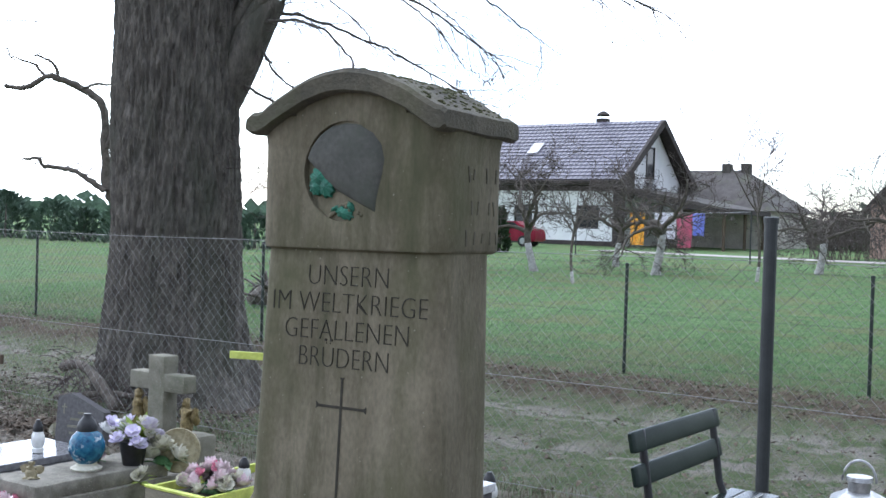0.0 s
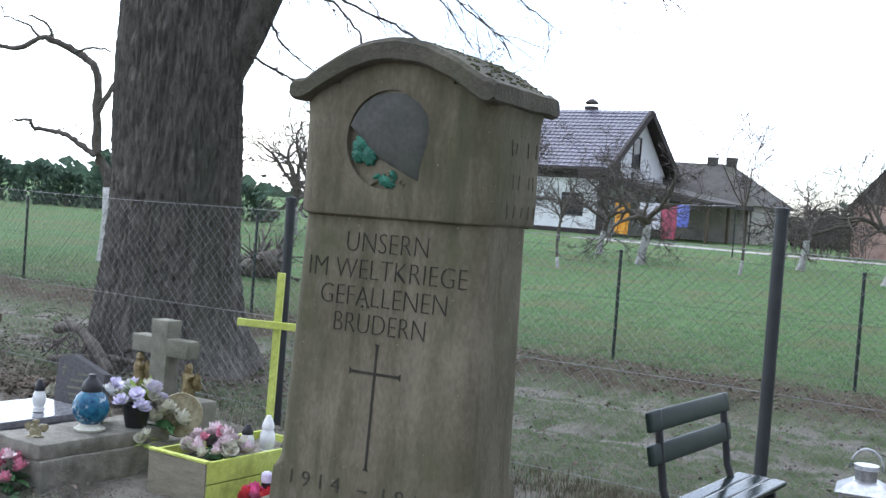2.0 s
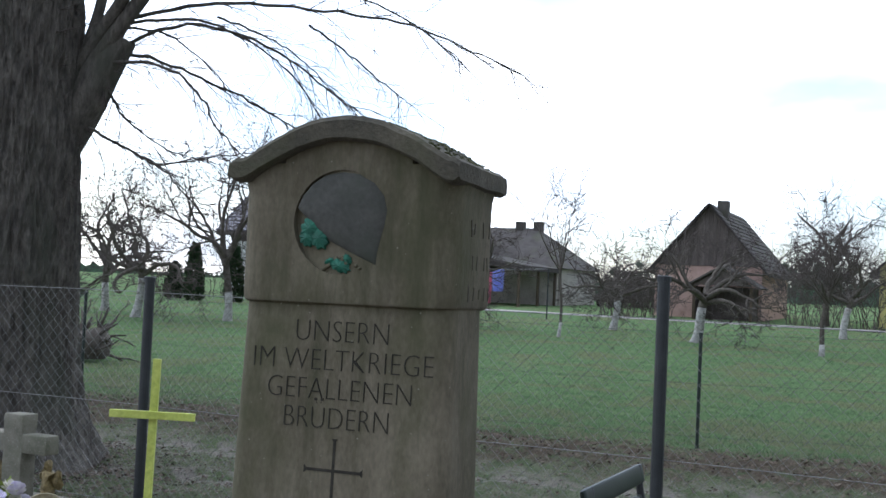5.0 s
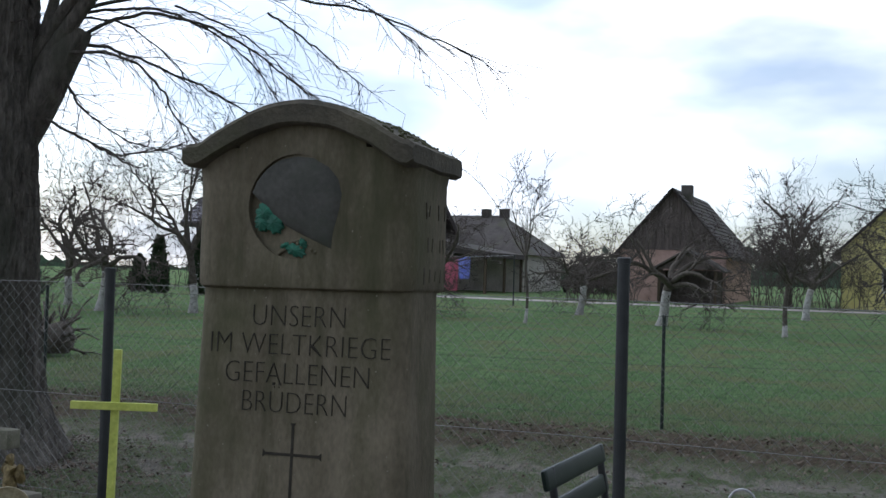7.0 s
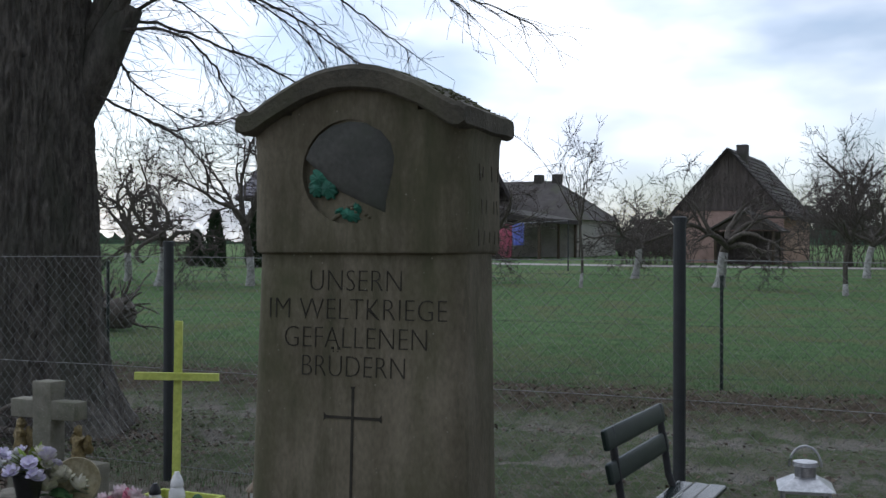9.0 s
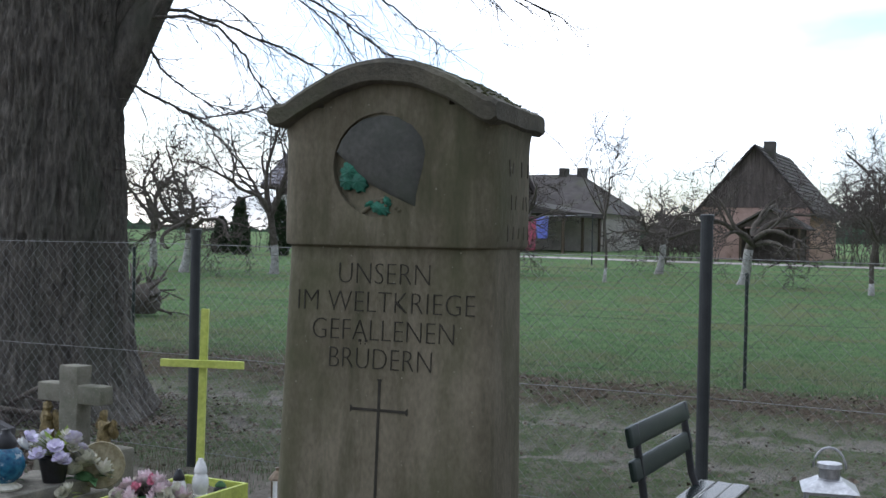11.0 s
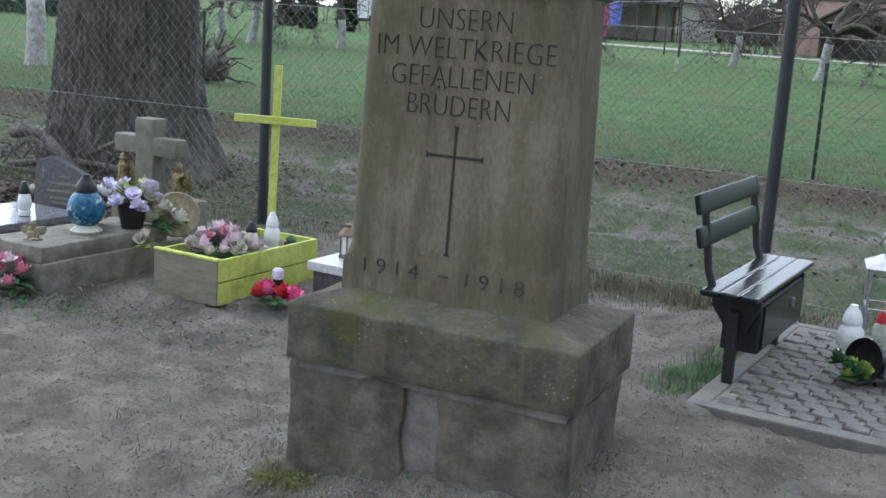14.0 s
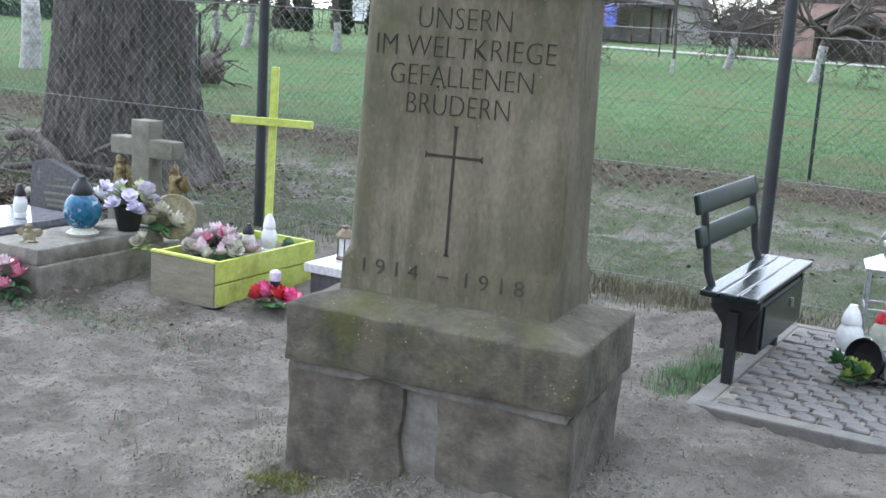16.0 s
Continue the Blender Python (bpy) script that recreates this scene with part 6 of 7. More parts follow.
# ---- houses ----
def wall_with_holes(w, h, t, holes, gable=0.0):
    """A wall in x and z with rectangular holes; strips round the holes, plus a gable on top."""
    bm = bmesh.new()
    xs = sorted({0.0, w, *[a for q in holes for a in (q[0], q[1])]})
    zs = sorted({0.0, h, *[a for q in holes for a in (q[2], q[3])]})
    for x0, x1 in zip(xs, xs[1:]):
        for z0, z1 in zip(zs, zs[1:]):
            cx, cz = (x0 + x1) / 2, (z0 + z1) / 2
            if any(q[0] < cx < q[1] and q[2] < cz < q[3] for q in holes):
                continue
            box(cx, t / 2, cz, x1 - x0, t, z1 - z0, 0, None, bm)
    bmesh.ops.remove_doubles(bm, verts=bm.verts, dist=0.001)
    if gable:
        sheet([(0, h), (w, h), (w / 2, h + gable)], t, bm)
    return bm


def window_unit(parent, x, y, z, w, h, m_frame, turn=0.0, bars=True):
    fr = thing("window", "", "", pose(x, y, z, 0, 0, turn))
    fr.parent = parent
    bm = bmesh.new()
    for dx in (-w / 2 + 0.04, w / 2 - 0.04) + ((0.0,) if bars else ()):
        box(dx, 0, h / 2, 0.07, 0.07, h, 0.01, None, bm)
    for dz in (0.04, h - 0.04):
        box(0, 0, dz, w, 0.07, 0.07, 0.01, None, bm)
    part("frame", bm, m_frame, fr)
    part("pane", box(0, 0.03, h / 2, w - 0.1, 0.02, h - 0.1, 0), M_DARKGLASS, fr)
    part("sill", box(0, -0.06, -0.03, w + 0.15, 0.16, 0.05, 0.01), m_frame, fr)


def tiled_slope(p0, along, up, rows, cols, material, parent, name="tile_course", wave=0.035):
    """Overlapping wavy tile courses, one mesh a course."""
    p0, along, up = Vector(p0), Vector(along), Vector(up)
    nrm = along.cross(up).normalized()
    for r in range(rows):
        v, f = [], []
        n = cols * 3
        for k, (t, lift) in enumerate(((r / rows, 0.055), (min(1.0, (r + 1.12) / rows), 0.008))):
            for i in range(n + 1):
                q = p0 + along * (i / n) + up * t + nrm * (lift + wave * (0.5 + 0.5 * math.sin(2 * math.pi * i / 3)))
                v.append(tuple(q))
        for i in range(n + 1):
            q = p0 + along * (i / n) + up * (r / rows) + nrm * -0.01
            v.append(tuple(q))
        for i in range(n):
            f.append((i, i + 1, n + 2 + i, n + 1 + i))
            f.append((2 * n + 2 + i, 2 * n + 3 + i, i + 1, i))
        soup(name, v, f, material, parent, False)


def build_white_house():
    G = 0.75
    h = thing("house", "white plastered house with a dark tiled roof and brown gable boards", "house", pose(-29.0, 60.0, G + 0.08))
    # front wall along -x, gable end facing +x
    front = part("wall", wall_with_holes(14.0, 4.25, 0.35, ((11.0, 12.6, 1.2, 2.6), (6.4, 7.8, 1.2, 2.6))), M_PLASTER, h)
    front.matrix_basis = pose(-14.0, 0, 0)
    end = part("wall", wall_with_holes(9.0, 4.25, 0.35, ((3.6, 4.7, 3.6, 4.24),), 3.9), M_PLASTER, h)
    end.matrix_basis = pose(0, 0, 0, 0, 0, 90)
    bk = part("wall", wall_with_holes(14.0, 4.25, 0.35, ()), M_PLASTER, h)
    bk.matrix_basis = pose(-14.0, 8.65, 0)
    e2 = part("wall", wall_with_holes(8.2, 4.25, 0.35, (), 3.5), M_PLASTER, h)
    e2.matrix_basis = pose(-13.6, 0.36, 0, 0, 0, 90)
    part("plinth", box(-7, -0.02, 0.18, 14.05, 0.12, 0.4, 0.01), M_FASCIA, h)
    ridge, eave, over = 8.25, 4.15, 0.9
    roof = thing("roof", "", "")
    roof.parent = h
    tiled_slope((-14.7, -0.9, eave), (15.5, 0, 0), (0, 5.4, ridge - eave), 17, 44, M_TILE, roof)
    bm = bmesh.new()
    for y0, y1 in ((-0.9, 4.5), (9.9, 4.5)):
        a = [bm.verts.new(p) for p in ((-14.7, y0, eave - 0.12), (0.8, y0, eave - 0.12), (0.8, y1, ridge - 0.12), (-14.7, y1, ridge - 0.12))]
        b = [bm.verts.new((p.co.x, p.co.y, p.co.z + 0.13)) for p in a]
        bm.faces.new(a)
        bm.faces.new(list(reversed(b)))
        for i in range(4):
            j = (i + 1) % 4
            bm.faces.new((a[i], b[i], b[j], a[j]))
    bmesh.ops.recalc_face_normals(bm, faces=bm.faces)
    part("roof_deck", bm, M_FASCIA, roof)
    for y0, y1 in ((-1.0, 4.5), (10.0, 4.5)):
        m = Matrix.Translation((0.72, (y0 + y1) / 2, (eave + ridge) / 2 - 0.14)) @ Matrix.Rotation(math.atan2(ridge - eave, y1 - y0) if y1 > y0 else math.atan2(ridge - eave, y1 - y0), 4, "X")
        part("barge_board", box(0, 0, 0, 0.22, math.hypot(5.5, ridge - eave), 0.42, 0.02, m), M_FASCIA, roof)
    part("soffit", box(-7, -0.45, eave - 0.22, 15.4, 0.9, 0.14, 0.02), M_FASCIA, roof)
    part("eave_board", box(-7, -0.06, eave - 0.45, 14.0, 0.10, 0.40, 0.02), M_FASCIA, h, "dark boards below the eave")
    part("gutter", box(-7, -0.98, eave - 0.10, 15.5, 0.14, 0.12, 0.04), M_FASCIA, roof)
    c = thing("chimney", "", "")
    c.parent = roof
    part("stack", box(-3.9, 5.0, 8.0, 0.75, 0.6, 1.1, 0.02), M_FASCIA, c)
    part("cowl", lathe([(0.42, 8.72), (0.45, 8.8), (0.3, 8.95), (0.1, 9.05)], 12, m=Matrix.Translation((-3.9, 5.0, 0))), M_FASCIA, c)
    sl = (ridge - eave) / 5.4
    part("skylight", box(-7.2, 1.9, eave + sl * 2.8 + 0.10, 0.8, 1.3, 0.10, 0.02, Matrix.Rotation(math.atan(sl), 4, "X")), M_IRON, roof, "pale roof window mirroring the sky")
    window_unit(h, -2.2, 0.12, 1.2, 1.6, 1.4, M_FASCIA)
    window_unit(h, -6.9, 0.12, 1.2, 1.4, 1.4, M_FASCIA)
    window_unit(h, 0.04, 4.15, 4.5, 1.2, 2.0, M_FASCIA, 90, False)
    bm = box(0.06, 1.4, 3.9, 0.08, 0.9, 1.6, 0.01)
    part("gable_board", bm, M_FASCIA, h)
    part("corner_board", box(0.0, -0.06, 2.0, 0.8, 0.10, 4.0, 0.02), M_FASCIA, h)
    # lean-to porch on the gable side
    p = thing("porch", "dark lean-to porch roof on posts beside the white house", "porch", pose(-28.6, 61.0, G))
    part("roof_sheet", box(3.1, 3.0, 3.15, 6.7, 7.2, 0.14, 0.02, Matrix.Rotation(radians(10.5), 4, "Y")), M_OLDROOF, p)
    part("fascia", box(6.38, 3.0, 2.48, 0.12, 7.2, 0.30, 0.02), M_FASCIA, p)
    part("fascia", box(3.1, -0.62, 2.95, 6.7, 0.10, 0.3, 0.02, Matrix.Rotation(radians(10.5), 4, "Y")), M_FASCIA, p)
    for x, y in ((6.1, -0.4), (6.1, 3.0), (6.1, 6.2), (3.4, -0.4)):
        part("post", box(x, y, 1.2, 0.16, 0.16, 2.6, 0.01), M_WOOD, p)
    part("back_wall", box(3.1, 6.5, 1.25, 6.2, 0.2, 2.5, 0.02), M_OLDPLASTER, p)


build_white_house()


def simple_house(name, label, x, y, w, d, eave, ridge, m_wall, m_roof, windows=(), gable_front=True, boards=None, over=0.4, chimneys=(), hip=0.0):
    z = gz(x, y) - 0.05
    h = thing(name, label, "house" if "barn" not in name else "barn", pose(x, y, z))
    if gable_front:
        f = part("wall", wall_with_holes(w, eave, 0.35, windows, 0 if boards else ridge - eave - 0.1), m_wall, h)
        f.matrix_basis = pose(-w / 2, 0, 0)
        b = part("wall", wall_with_holes(w, eave, 0.35, (), ridge - eave - 0.1), m_wall, h)
        b.matrix_basis = pose(-w / 2, d - 0.35, 0)
        for s in (-1, 1):
            part("wall", box(s * (w / 2 - 0.175), d / 2, eave / 2, 0.35, d - 0.72, eave, 0), m_wall, h)
        if boards:
            n = int(w / 0.22)
            for i in range(n):
                x0, x1 = -w / 2 + w * i / n + 0.008, -w / 2 + w * (i + 1) / n - 0.008
                t0, t1 = (1 - abs(x0) / (w / 2)) * (ridge - eave), (1 - abs(x1) / (w / 2)) * (ridge - eave)
                if min(t0, t1) <= 0.02:
                    continue
                part("board", sheet([(x0, eave - 0.05), (x1, eave - 0.05), (x1, eave + t1 - 0.06), (x0, eave + t0 - 0.06)], 0.05, m=Matrix.Translation((0, -0.05 - 0.012 * (i % 3), 0))), boards, h)
            part("gable_wall", sheet([(-w / 2 + 0.1, eave), (w / 2 - 0.1, eave), (0, ridge - 0.25)], 0.2, m=Matrix.Translation((0, 0.02, 0))), boards, h)
        roof = thing("roof", "", "")
        roof.parent = h
        k = (ridge - eave) / (w / 2)
        ex, ez = w / 2 + over, eave - k * over
        tiled_slope((-ex, d + 0.4, ez), (0, -d - 0.8, 0), (ex, 0, ridge - ez), 14, 30, m_roof, roof, wave=0.02)
        tiled_slope((ex, -0.4, ez), (0, d + 0.8, 0), (-ex, 0, ridge - ez), 14, 30, m_roof, roof, wave=0.02)
        bm = bmesh.new()
        for s in (-1, 1):
            q = [(s * ex, -0.4, ez - 0.1), (0, -0.4, ridge - 0.1), (0, d + 0.4, ridge - 0.1), (s * ex, d + 0.4, ez - 0.1)]
            a = [bm.verts.new(p) for p in q]
            b2 = [bm.verts.new((p[0], p[1], p[2] + 0.09)) for p in q]
            bm.faces.new(a), bm.faces.new(list(reversed(b2)))
            for i in range(4):
                j = (i + 1) % 4
                bm.faces.new((a[i], b2[i], b2[j], a[j]))
        bmesh.ops.recalc_face_normals(bm, faces=bm.faces)
        part("roof_deck", bm, M_FASCIA, roof)
    else:
        f = part("wall", wall_with_holes(w, eave, 0.35, windows), m_wall, h)
        f.matrix_basis = pose(-w / 2, 0, 0)
        b = part("wall", wall_with_holes(w, eave, 0.35, ()), m_wall, h)
        b.matrix_basis = pose(-w / 2, d - 0.35, 0)
        for s in (-1, 1):
            e = part("wall", wall_with_holes(d, eave, 0.34, (), 0 if hip else ridge - eave - 0.1), m_wall, h)
            e.matrix_basis = pose(s * w / 2 + (0 if s > 0 else 0.34), 0, 0, 0, 0, 90)
        roof = thing("roof", "", "")
        roof.parent = h
        k = (ridge - eave) / (d / 2)
        y0, ez = -over, eave - k * over
        if hip:
            bm = bmesh.new()
            ex = w / 2 + over
            q = [bm.verts.new(p) for p in ((-ex, -over, ez), (ex, -over, ez), (ex, d + over, ez), (-ex, d + over, ez), (-ex + hip, d / 2, ridge), (ex - hip, d / 2, ridge))]
            for ids in ((0, 1, 5, 4), (1, 2, 5), (2, 3, 4, 5), (3, 0, 4), (3, 2, 1, 0)):
                bm.faces.new([q[i] for i in ids])
            part("roof_sheet", bm, m_roof, roof)
        else:
            tiled_slope((-w / 2 - 0.3, y0, ez), (w + 0.6, 0, 0), (0, d / 2 + over, ridge - ez), 14, 30, m_roof, roof, wave=0.02)
            tiled_slope((w / 2 + 0.3, d + over, ez), (-w - 0.6, 0, 0), (0, -d / 2 - over, ridge - ez), 14, 30, m_roof, roof, wave=0.02)
    for cx, cy, top in chimneys:
        part("chimney", box(cx, cy, top - 0.7, 0.6, 0.6, 1.6, 0.02), M_OLDROOF, h)
    for q in windows:
        window_unit(h, -w / 2 + (q[0] + q[1]) / 2, 0.12, q[2], q[1] - q[0], q[3] - q[2], M_WHITE if "yellow" in label else M_FASCIA)
    return h


simple_house("old_house", "old grey plastered farmhouse with a worn grey roof", -27.75, 68.0, 10.6, 8.0, 2.75, 5.35, M_OLDPLASTER, M_OLDROOF, ((8.6, 9.5, 0.9, 2.0), (6.4, 7.3, 0.9, 2.0)), False, chimneys=((2.25, 4.0, 5.7), (0.9, 4.0, 5.7)), hip=3.5)
barn = simple_house("barn", "old barn with dark boarded gable and pinkish plastered walls", -11.12, 60.0, 5.9, 10.0, 3.0, 6.40, M_BRICK, M_OLDROOF, (), True, M_BARNWOOD, chimneys=((0.45, 1.6, 6.6),))
simple_house("yellow_house", "yellow plastered house with a brown roof", 2.1, 60.0, 8.6, 9.0, 3.3, 7.4, M_YPLASTER, M_FASCIA, ((2.0, 3.3, 1.0, 2.3),), True)


def build_shed():
    s = thing("shed", "small dark open shed with a gabled roof before the barn", "shed", pose(-9.8, 57.4, gz(-9.8, 57.4)))
    for x in (-1.5, 1.5):
        for y in (0.1, 1.9):
            part("post", box(x, y, 0.9, 0.14, 0.14, 1.8, 0.01), M_WOOD, s)
    part("back_wall", box(0, 1.95, 0.9, 3.0, 0.08, 1.8, 0.01), M_BARNWOOD, s)
    for k in (-1, 1):
        part("side_wall", box(k * 1.5, 1.0, 0.9, 0.06, 1.7, 1.75, 0.01), M_BARNWOOD, s)
        part("roof_sheet", box(k * 1.0, 1.0, 2.32, 2.35, 2.5, 0.10, 0.02, Matrix.Rotation(radians(k * 30), 4, "Y")), M_OLDROOF, s)
    part("gable_board", sheet([(-1.6, 1.85), (1.6, 1.85), (0, 2.72)], 0.06, m=Matrix.Translation((0, 0.05, 0))), M_BARNWOOD, s)


build_shed()


def build_laundry():
    line = thing("washing_line", "washing line between thin poles", "washing line")
    x0, x1, y = -23.5, -15.0, 44.5
    for x in (x0, x1):
        ob = part("pole", lathe([(0.035, -0.1), (0.03, 2.25)], 8), M_POST, line)
        ob.location = (x, y, gz(x, y))
    tb = Tubes()
    zt = gz(-19, y) + 2.2
    tb.add([(x0 + (x1 - x0) * k / 10, y, zt - 0.12 * math.sin(math.pi * k / 10)) for k in range(11)], [0.008] * 11, 4)
    tb.make("cord", M_CLOTH_W, line)
    for x, w, hh, m, label in ((-20.35, 0.75, 1.5, M_CLOTH_O, "orange towel"), (-19.2, 0.6, 1.1, M_CLOTH_W, "white cloth"), (-18.75, 0.6, 1.2, M_CLOTH_W, "white cloth"), (-18.05, 0.75, 1.55, M_CLOTH_P, "pink towel"), (-17.4, 0.6, 1.0, M_CLOTH_B, "blue cloth")):
        bm = bmesh.new()
        n, q = 10, 8
        g = [[bm.verts.new((w * (i / n - 0.5) * (1 - 0.12 * j / q), 0.06 * math.sin(i * 1.3 + j * 0.3) * (j / q), -hh * j / q)) for i in range(n + 1)] for j in range(q + 1)]
        for j in range(q):
            for i in range(n):
                bm.faces.new((g[j][i], g[j][i + 1], g[j + 1][i + 1], g[j + 1][i]))
        bmesh.ops.solidify(bm, geom=bm.faces[:], thickness=0.012)
        ob = finish("laundry", bm, m, True)
        ob.location = (x, y, zt - 0.09)
        tagged(ob, label + " hanging on the washing line", "laundry", "laundry on the line")


build_laundry()


def build_car(x, y, rz, paint, label):
    z = gz(x, y)
    car = thing("car", label, "car", pose(x, y, z, 0, 0, rz))
    prof = [(-2.05, 0.32), (-2.1, 0.62), (-1.95, 0.86), (-1.1, 0.95), (-0.55, 1.38), (0.75, 1.44), (1.45, 1.08), (1.95, 0.98), (2.05, 0.6), (2.0, 0.30)]
    bm = sheet(prof, 1.66, m=Matrix.Translation((0, -0.83, 0)))
    bmesh.ops.bevel(bm, geom=[e for e in bm.edges], offset=0.06, segments=2, affect="EDGES")
    part("body", bm, paint, car, smooth=True)
    for s in (-1, 1):
        part("side_window", sheet([(-0.85, 0.98), (-0.42, 1.32), (0.15, 1.35), (0.15, 0.98)], 0.02, m=Matrix.Translation((0, s * 0.845 - 0.01, 0))), M_DARKGLASS, car)
        part("side_window", sheet([(0.22, 0.98), (0.22, 1.35), (0.72, 1.36), (1.15, 1.05)], 0.02, m=Matrix.Translation((0, s * 0.845 - 0.01, 0))), M_DARKGLASS, car)
        for wx in (-1.3, 1.3):
            wheel = part("wheel", lathe([(0.20, -0.1), (0.31, -0.1), (0.32, 0.0), (0.31, 0.1), (0.20, 0.1)], 20, m=Matrix.Translation((wx, s * 0.76, 0.31)) @ Matrix.Rotation(radians(90), 4, "X")), M_BLACK, car, smooth=True)
            part("rim", lathe([(0.19, -0.11), (0.17, -0.12), (0.05, -0.115)], 14, m=Matrix.Translation((wx, s * 0.76, 0.31)) @ Matrix.Rotation(radians(90), 4, "X") @ Matrix.Diagonal((1, 1, s, 1))), M_IRON, wheel)


build_car(-32.3, 52.5, 8, M_CARRED, "red parked car before the white house")
build_car(-20.0, 73.5, 80, M_FASCIA, "dark parked car by the old house")


def build_road():
    """The pale gravel drive behind the orchard, laid just over the ground."""
    v, f = [], []
    xs = np.linspace(-26, 22, 60)
    for i, x in enumerate(xs):
        yc = 53.0 + 0.13 * (x + 14) + 0.6 * math.sin(x * 0.13)
        for w in (-1.3, -0.5, 0.5, 1.3):
            v.append((float(x), yc + w, gz(x, yc + w) + 0.03))
    for i in range(59):
        for k in range(3):
            a = i * 4 + k
            f.append((a, a + 4, a + 5, a + 1))
    tagged(soup("road", v, f, M_ROAD), "pale gravel drive behind the orchard", "road", kind="structure")


build_road()


# distant low woods on the horizon
def build_far_woods():
    rnd = random.Random(8)
    v, f = [], []
    for _ in range(9000):
        a = rnd.uniform(-0.35, 1.9)
        dist = rnd.uniform(230, 330)
        x, y = -math.sin(a) * dist, math.cos(a) * dist
        z = 1.6 + abs(rnd.gauss(0, 1)) * (2.0 + 1.3 * math.sin(a * 7) + math.sin(a * 17))
        s = rnd.uniform(0.7, 1.7)
        b = len(v)
        u = Vector((math.cos(a), math.sin(a), 0)) * s
        w = Vector((rnd.uniform(-0.3, 0.3), rnd.uniform(-0.3, 0.3), 1)) * s * rnd.uniform(0.5, 1.2)
        c = Vector((x, y, z))
        for p in (c - u, c - w * 0.8, c + u, c + w):
            v.append(tuple(p))
        f.append((b, b + 1, b + 2, b + 3))
    tagged(soup("far_woods", v, f, M_HEDGE), "distant low woods along the horizon", "woods", kind="stuff")


build_far_woods()


# ---- small ground cover ----
def scatter(name, label, category, material, n, place, size, seed, kind_="leaf"):
    rnd = random.Random(seed)
    pos = [place(rnd) for _ in range(n)]
    zz = ground_height(np.array([p[0] for p in pos]), np.array([p[1] for p in pos]))
    v, f = [], []
    for (x, y), z in zip(pos, zz):
        s = rnd.uniform(*size)
        a = rnd.uniform(0, 6.3)
        b = len(v)
        if kind_ == "leaf":
            c = Vector((x, y, float(z) + rnd.uniform(0.002, 0.03)))
            u = Vector((math.cos(a), math.sin(a), rnd.uniform(-0.5, 0.5))) * s
            w = Vector((-math.sin(a), math.cos(a), rnd.uniform(-0.6, 0.6))) * s * 0.6
            cup = Vector((0, 0, s * rnd.uniform(0.0, 0.5)))
            for p in (c - u, c - w * 0.9 + cup, c + u, c + w * 0.9 + cup):
                v.append(tuple(p))
            f.append((b, b + 1, b + 3))
            f.append((b + 1, b + 2, b + 3))
        elif kind_ == "blade":
            lean = Vector((math.cos(a), math.sin(a), 0)) * s * rnd.uniform(0.1, 0.7)
            w = Vector((-math.sin(a), math.cos(a), 0)) * max(0.0022, s * 0.035)
            c = Vector((x, y, float(z) - 0.01))
            for p in (c - w, c + w, c + lean * 0.4 + Vector((0, 0, s * 0.6)) + w * 0.7, c + lean * 0.4 + Vector((0, 0, s * 0.6)) - w * 0.7, c + lean + Vector((0, 0, s * 0.95))):
                v.append(tuple(p))
            f.append((b, b + 1, b + 2, b + 3))
            f.append((b + 3, b + 2, b + 4))
        else:
            c = Vector((x, y, float(z) + s * 0.15))
            q = [Vector((1, 0, 0)), Vector((-1, 0, 0)), Vector((0, 1, 0)), Vector((0, -1, 0)), Vector((0, 0, 0.8)), Vector((0, 0, -0.8))]
            rot = Matrix.Rotation(a, 3, "Z") @ Matrix.Rotation(rnd.uniform(-0.6, 0.6), 3, "X")
            for p in q:
                p = rot @ Vector((p.x * s * rnd.uniform(0.6, 1.2), p.y * s * rnd.uniform(0.6, 1.2), p.z * s * rnd.uniform(0.4, 0.9)))
                v.append(tuple(c + p))
            for i, j in ((0, 2), (2, 1), (1, 3), (3, 0)):
                f.append((b + i, b + j, b + 4))
                f.append((b + j, b + i, b + 5))
    return tagged(soup(name, v, f, material), label, category, kind="stuff")


def along_bank(rnd):
    x = rnd.uniform(-17, 6)
    return x, 8.75 + 0.1 * x + rnd.gauss(0, 0.55)


def round_tree(rnd):
    a, q = rnd.uniform(0, 6.3), 0.9 + abs(rnd.gauss(0, 0.7))
    return TREE.x + q * math.cos(a) * 1.3, TREE.y - 0.5 + q * math.sin(a)


def near_soil(rnd):
    while True:
        x, y = rnd.uniform(-4.2, 2.6), rnd.uniform(-2.6, 3.0)
        if not (x > 0.44 and y > 0.92) and not (abs(x) < 0.5 and -0.2 < y < 0.45) and not (x < -1.9 and y > 1.0):
            return x, y


def monument_foot(rnd):
    while True:
        x, y = rnd.gauss(0.0, 0.55), rnd.gauss(-0.10, 0.30)
        if not (abs(x) < 0.46 and -0.17 < y < 0.42):
            return x, y


def patch(cx, cy, sx, sy):
    return lambda rnd: (rnd.gauss(cx, sx), rnd.gauss(cy, sy))


def fence_foot(rnd):
    return rnd.uniform(-8, 5), 3.55 + rnd.gauss(0, 0.25)


def lane_strip(rnd):
    return rnd.uniform(-16, 6), rnd.uniform(3.7, 8.6) + 0.0


def lawn_edge(rnd):
    x = rnd.uniform(-20, 7)
    return x, 9.4 + 0.1 * x + abs(rnd.gauss(0, 3.5))


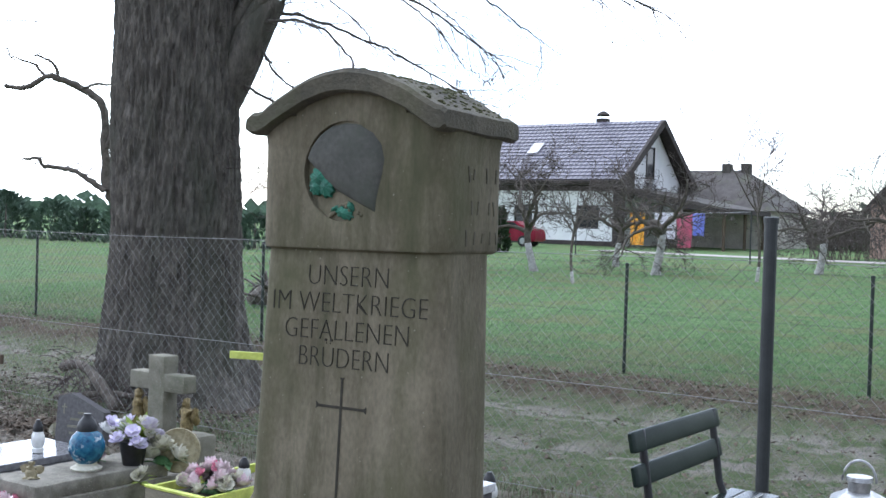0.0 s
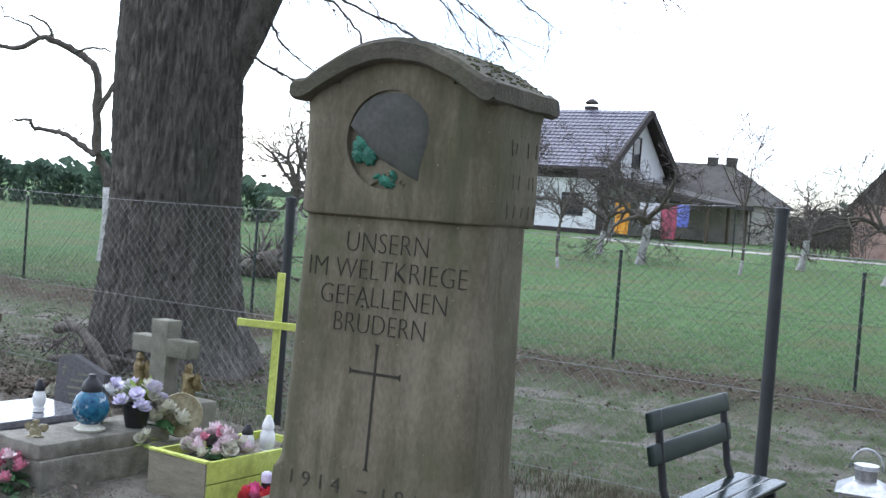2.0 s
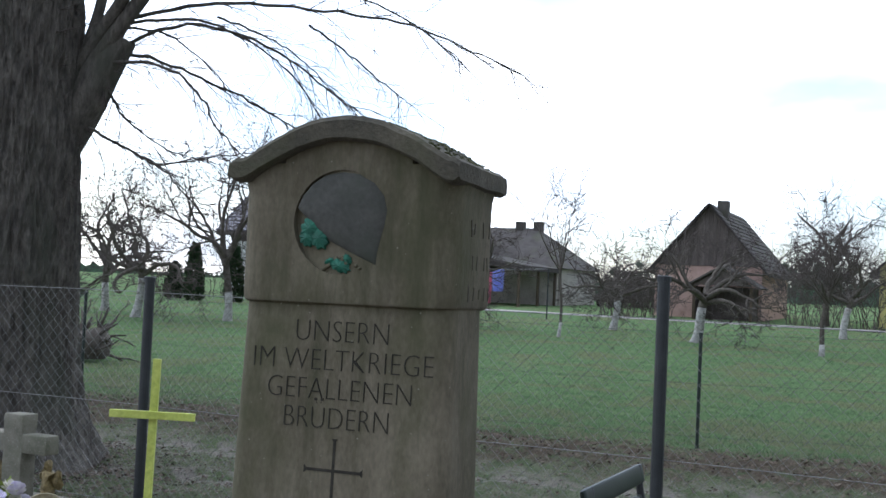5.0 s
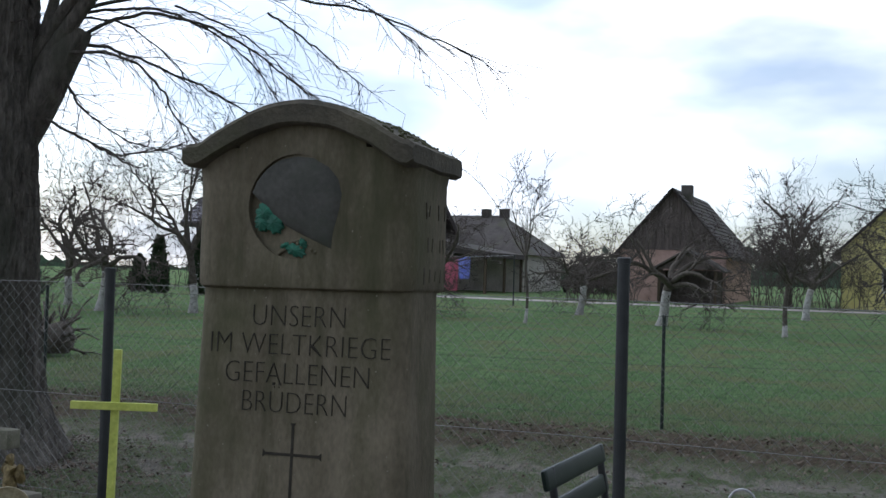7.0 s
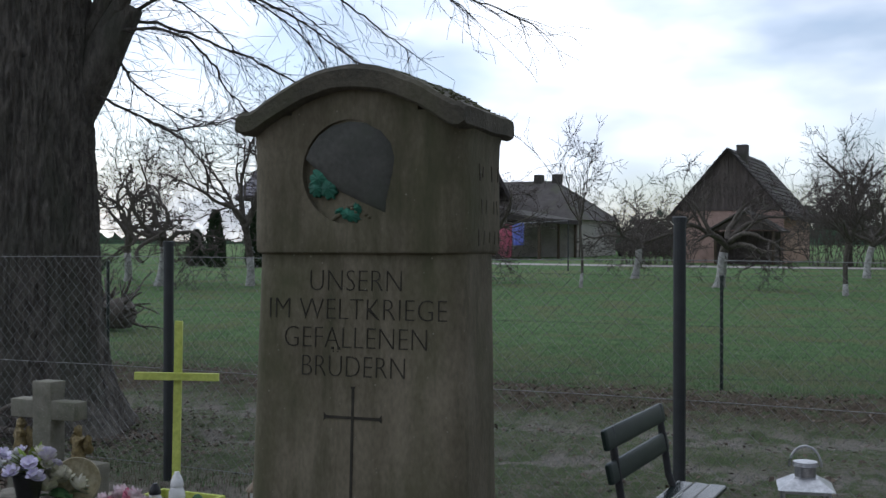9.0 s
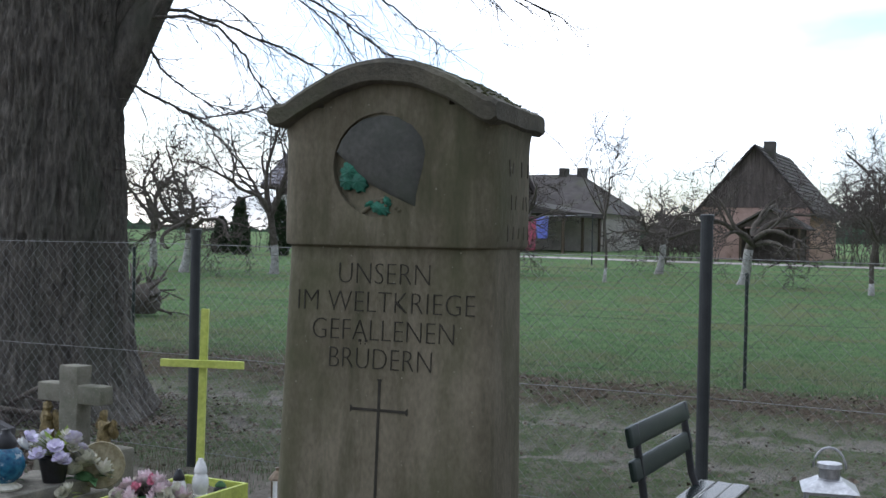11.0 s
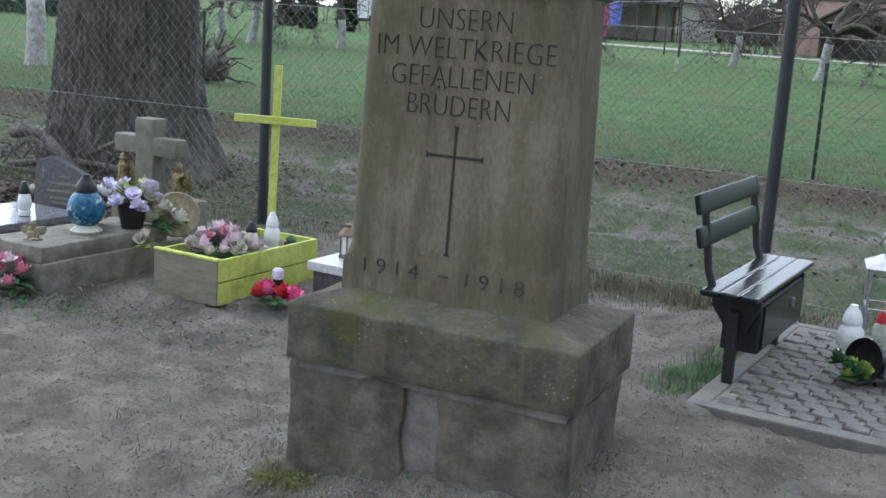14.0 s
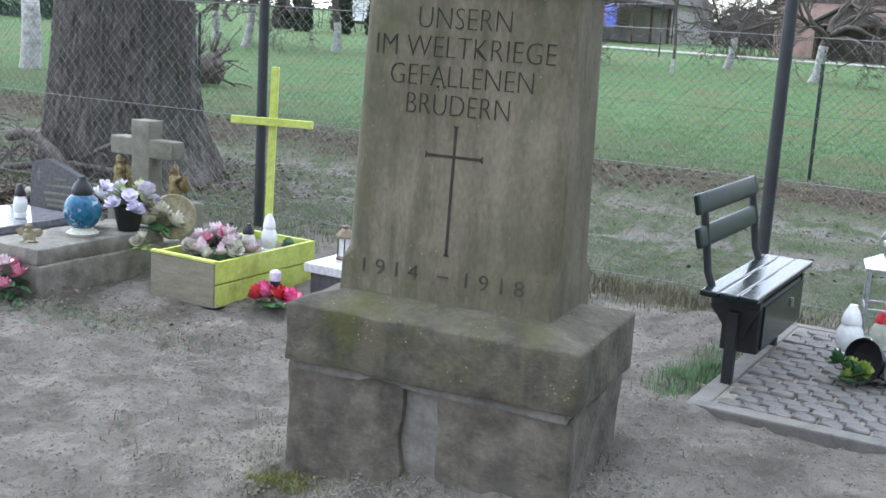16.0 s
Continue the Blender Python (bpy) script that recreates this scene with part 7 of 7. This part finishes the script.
scatter("leaf_litter", "brown fallen leaves along the bank by the garden fence", "leaves", M_DRY, 9000, along_bank, (0.012, 0.030), 1)
scatter("leaf_litter", "brown fallen leaves round the linden's roots", "leaves", M_DRY, 5000, round_tree, (0.012, 0.030), 2)
scatter("leaf_litter", "raked heap of dark brown leaves behind the graves", "leaves", M_DRY, 4500, patch(-5.1, 2.95, 0.42, 0.17), (0.015, 0.035), 16)
scatter("leaf_litter", "scattered dry leaves on the lane", "leaves", M_DRY, 3500, lane_strip, (0.015, 0.035), 3)
scatter("leaf_litter", "a few dry leaves and bits on the sandy soil", "leaves", M_DRY, 500, near_soil, (0.006, 0.016), 4)
scatter("soil_crumbs", "small crumbs of soil and stones on the path", "soil", M_CLOD, 20000, near_soil, (0.003, 0.009), 5, "clod")
scatter("soil_crumbs", "crumbs of soil at the monument's foot", "soil", M_CLOD, 3000, monument_foot, (0.003, 0.009), 6, "clod")
scatter("grass", "short grass at the monument's foot", "grass", M_GRASSBLADE, 380, monument_foot, (0.02, 0.05), 7, "blade")
scatter("grass", "moss and grass at the monument's corner", "grass", M_MOSSY, 3500, patch(-0.40, -0.24, 0.07, 0.035), (0.008, 0.022), 8, "blade")
scatter("grass", "grass tuft beside the pavement", "grass", M_GRASSBLADE, 1500, patch(0.365, 1.46, 0.055, 0.21), (0.025, 0.07), 9, "blade")
scatter("grass", "dry grass along the cemetery fence", "grass", M_DRYGRASS, 9000, fence_foot, (0.02, 0.075), 10, "blade")
scatter("grass", "brown grass tuft at the fence behind the bench", "grass", M_DRYGRASS, 3000, patch(-0.55, 3.45, 0.5, 0.14), (0.03, 0.09), 14, "blade")
scatter("grass", "green grass along the cemetery fence", "grass", M_GRASSBLADE, 9000, fence_foot, (0.02, 0.06), 11, "blade")
scatter("grass", "trodden grass on the lane", "grass", M_GRASSBLADE, 45000, lane_strip, (0.015, 0.045), 12, "blade")
scatter("grass", "lawn grass behind the garden fence", "grass", M_GRASSBLADE, 60000, lawn_edge, (0.03, 0.08), 13, "blade")
scatter("grass", "small weeds at the feet of the graves", "weeds", M_GRASSBLADE, 900, patch(-2.75, 1.0, 0.45, 0.08), (0.015, 0.045), 17, "blade")
scatter("leaf_litter", "dry leaves and bits at the feet of the graves", "leaves", M_DRY, 500, patch(-2.5, 1.15, 0.6, 0.16), (0.008, 0.022), 18)
scatter("grass", "dry grass and twigs at the monument's foot", "grass", M_DRYGRASS, 500, monument_foot, (0.02, 0.06), 19, "blade")
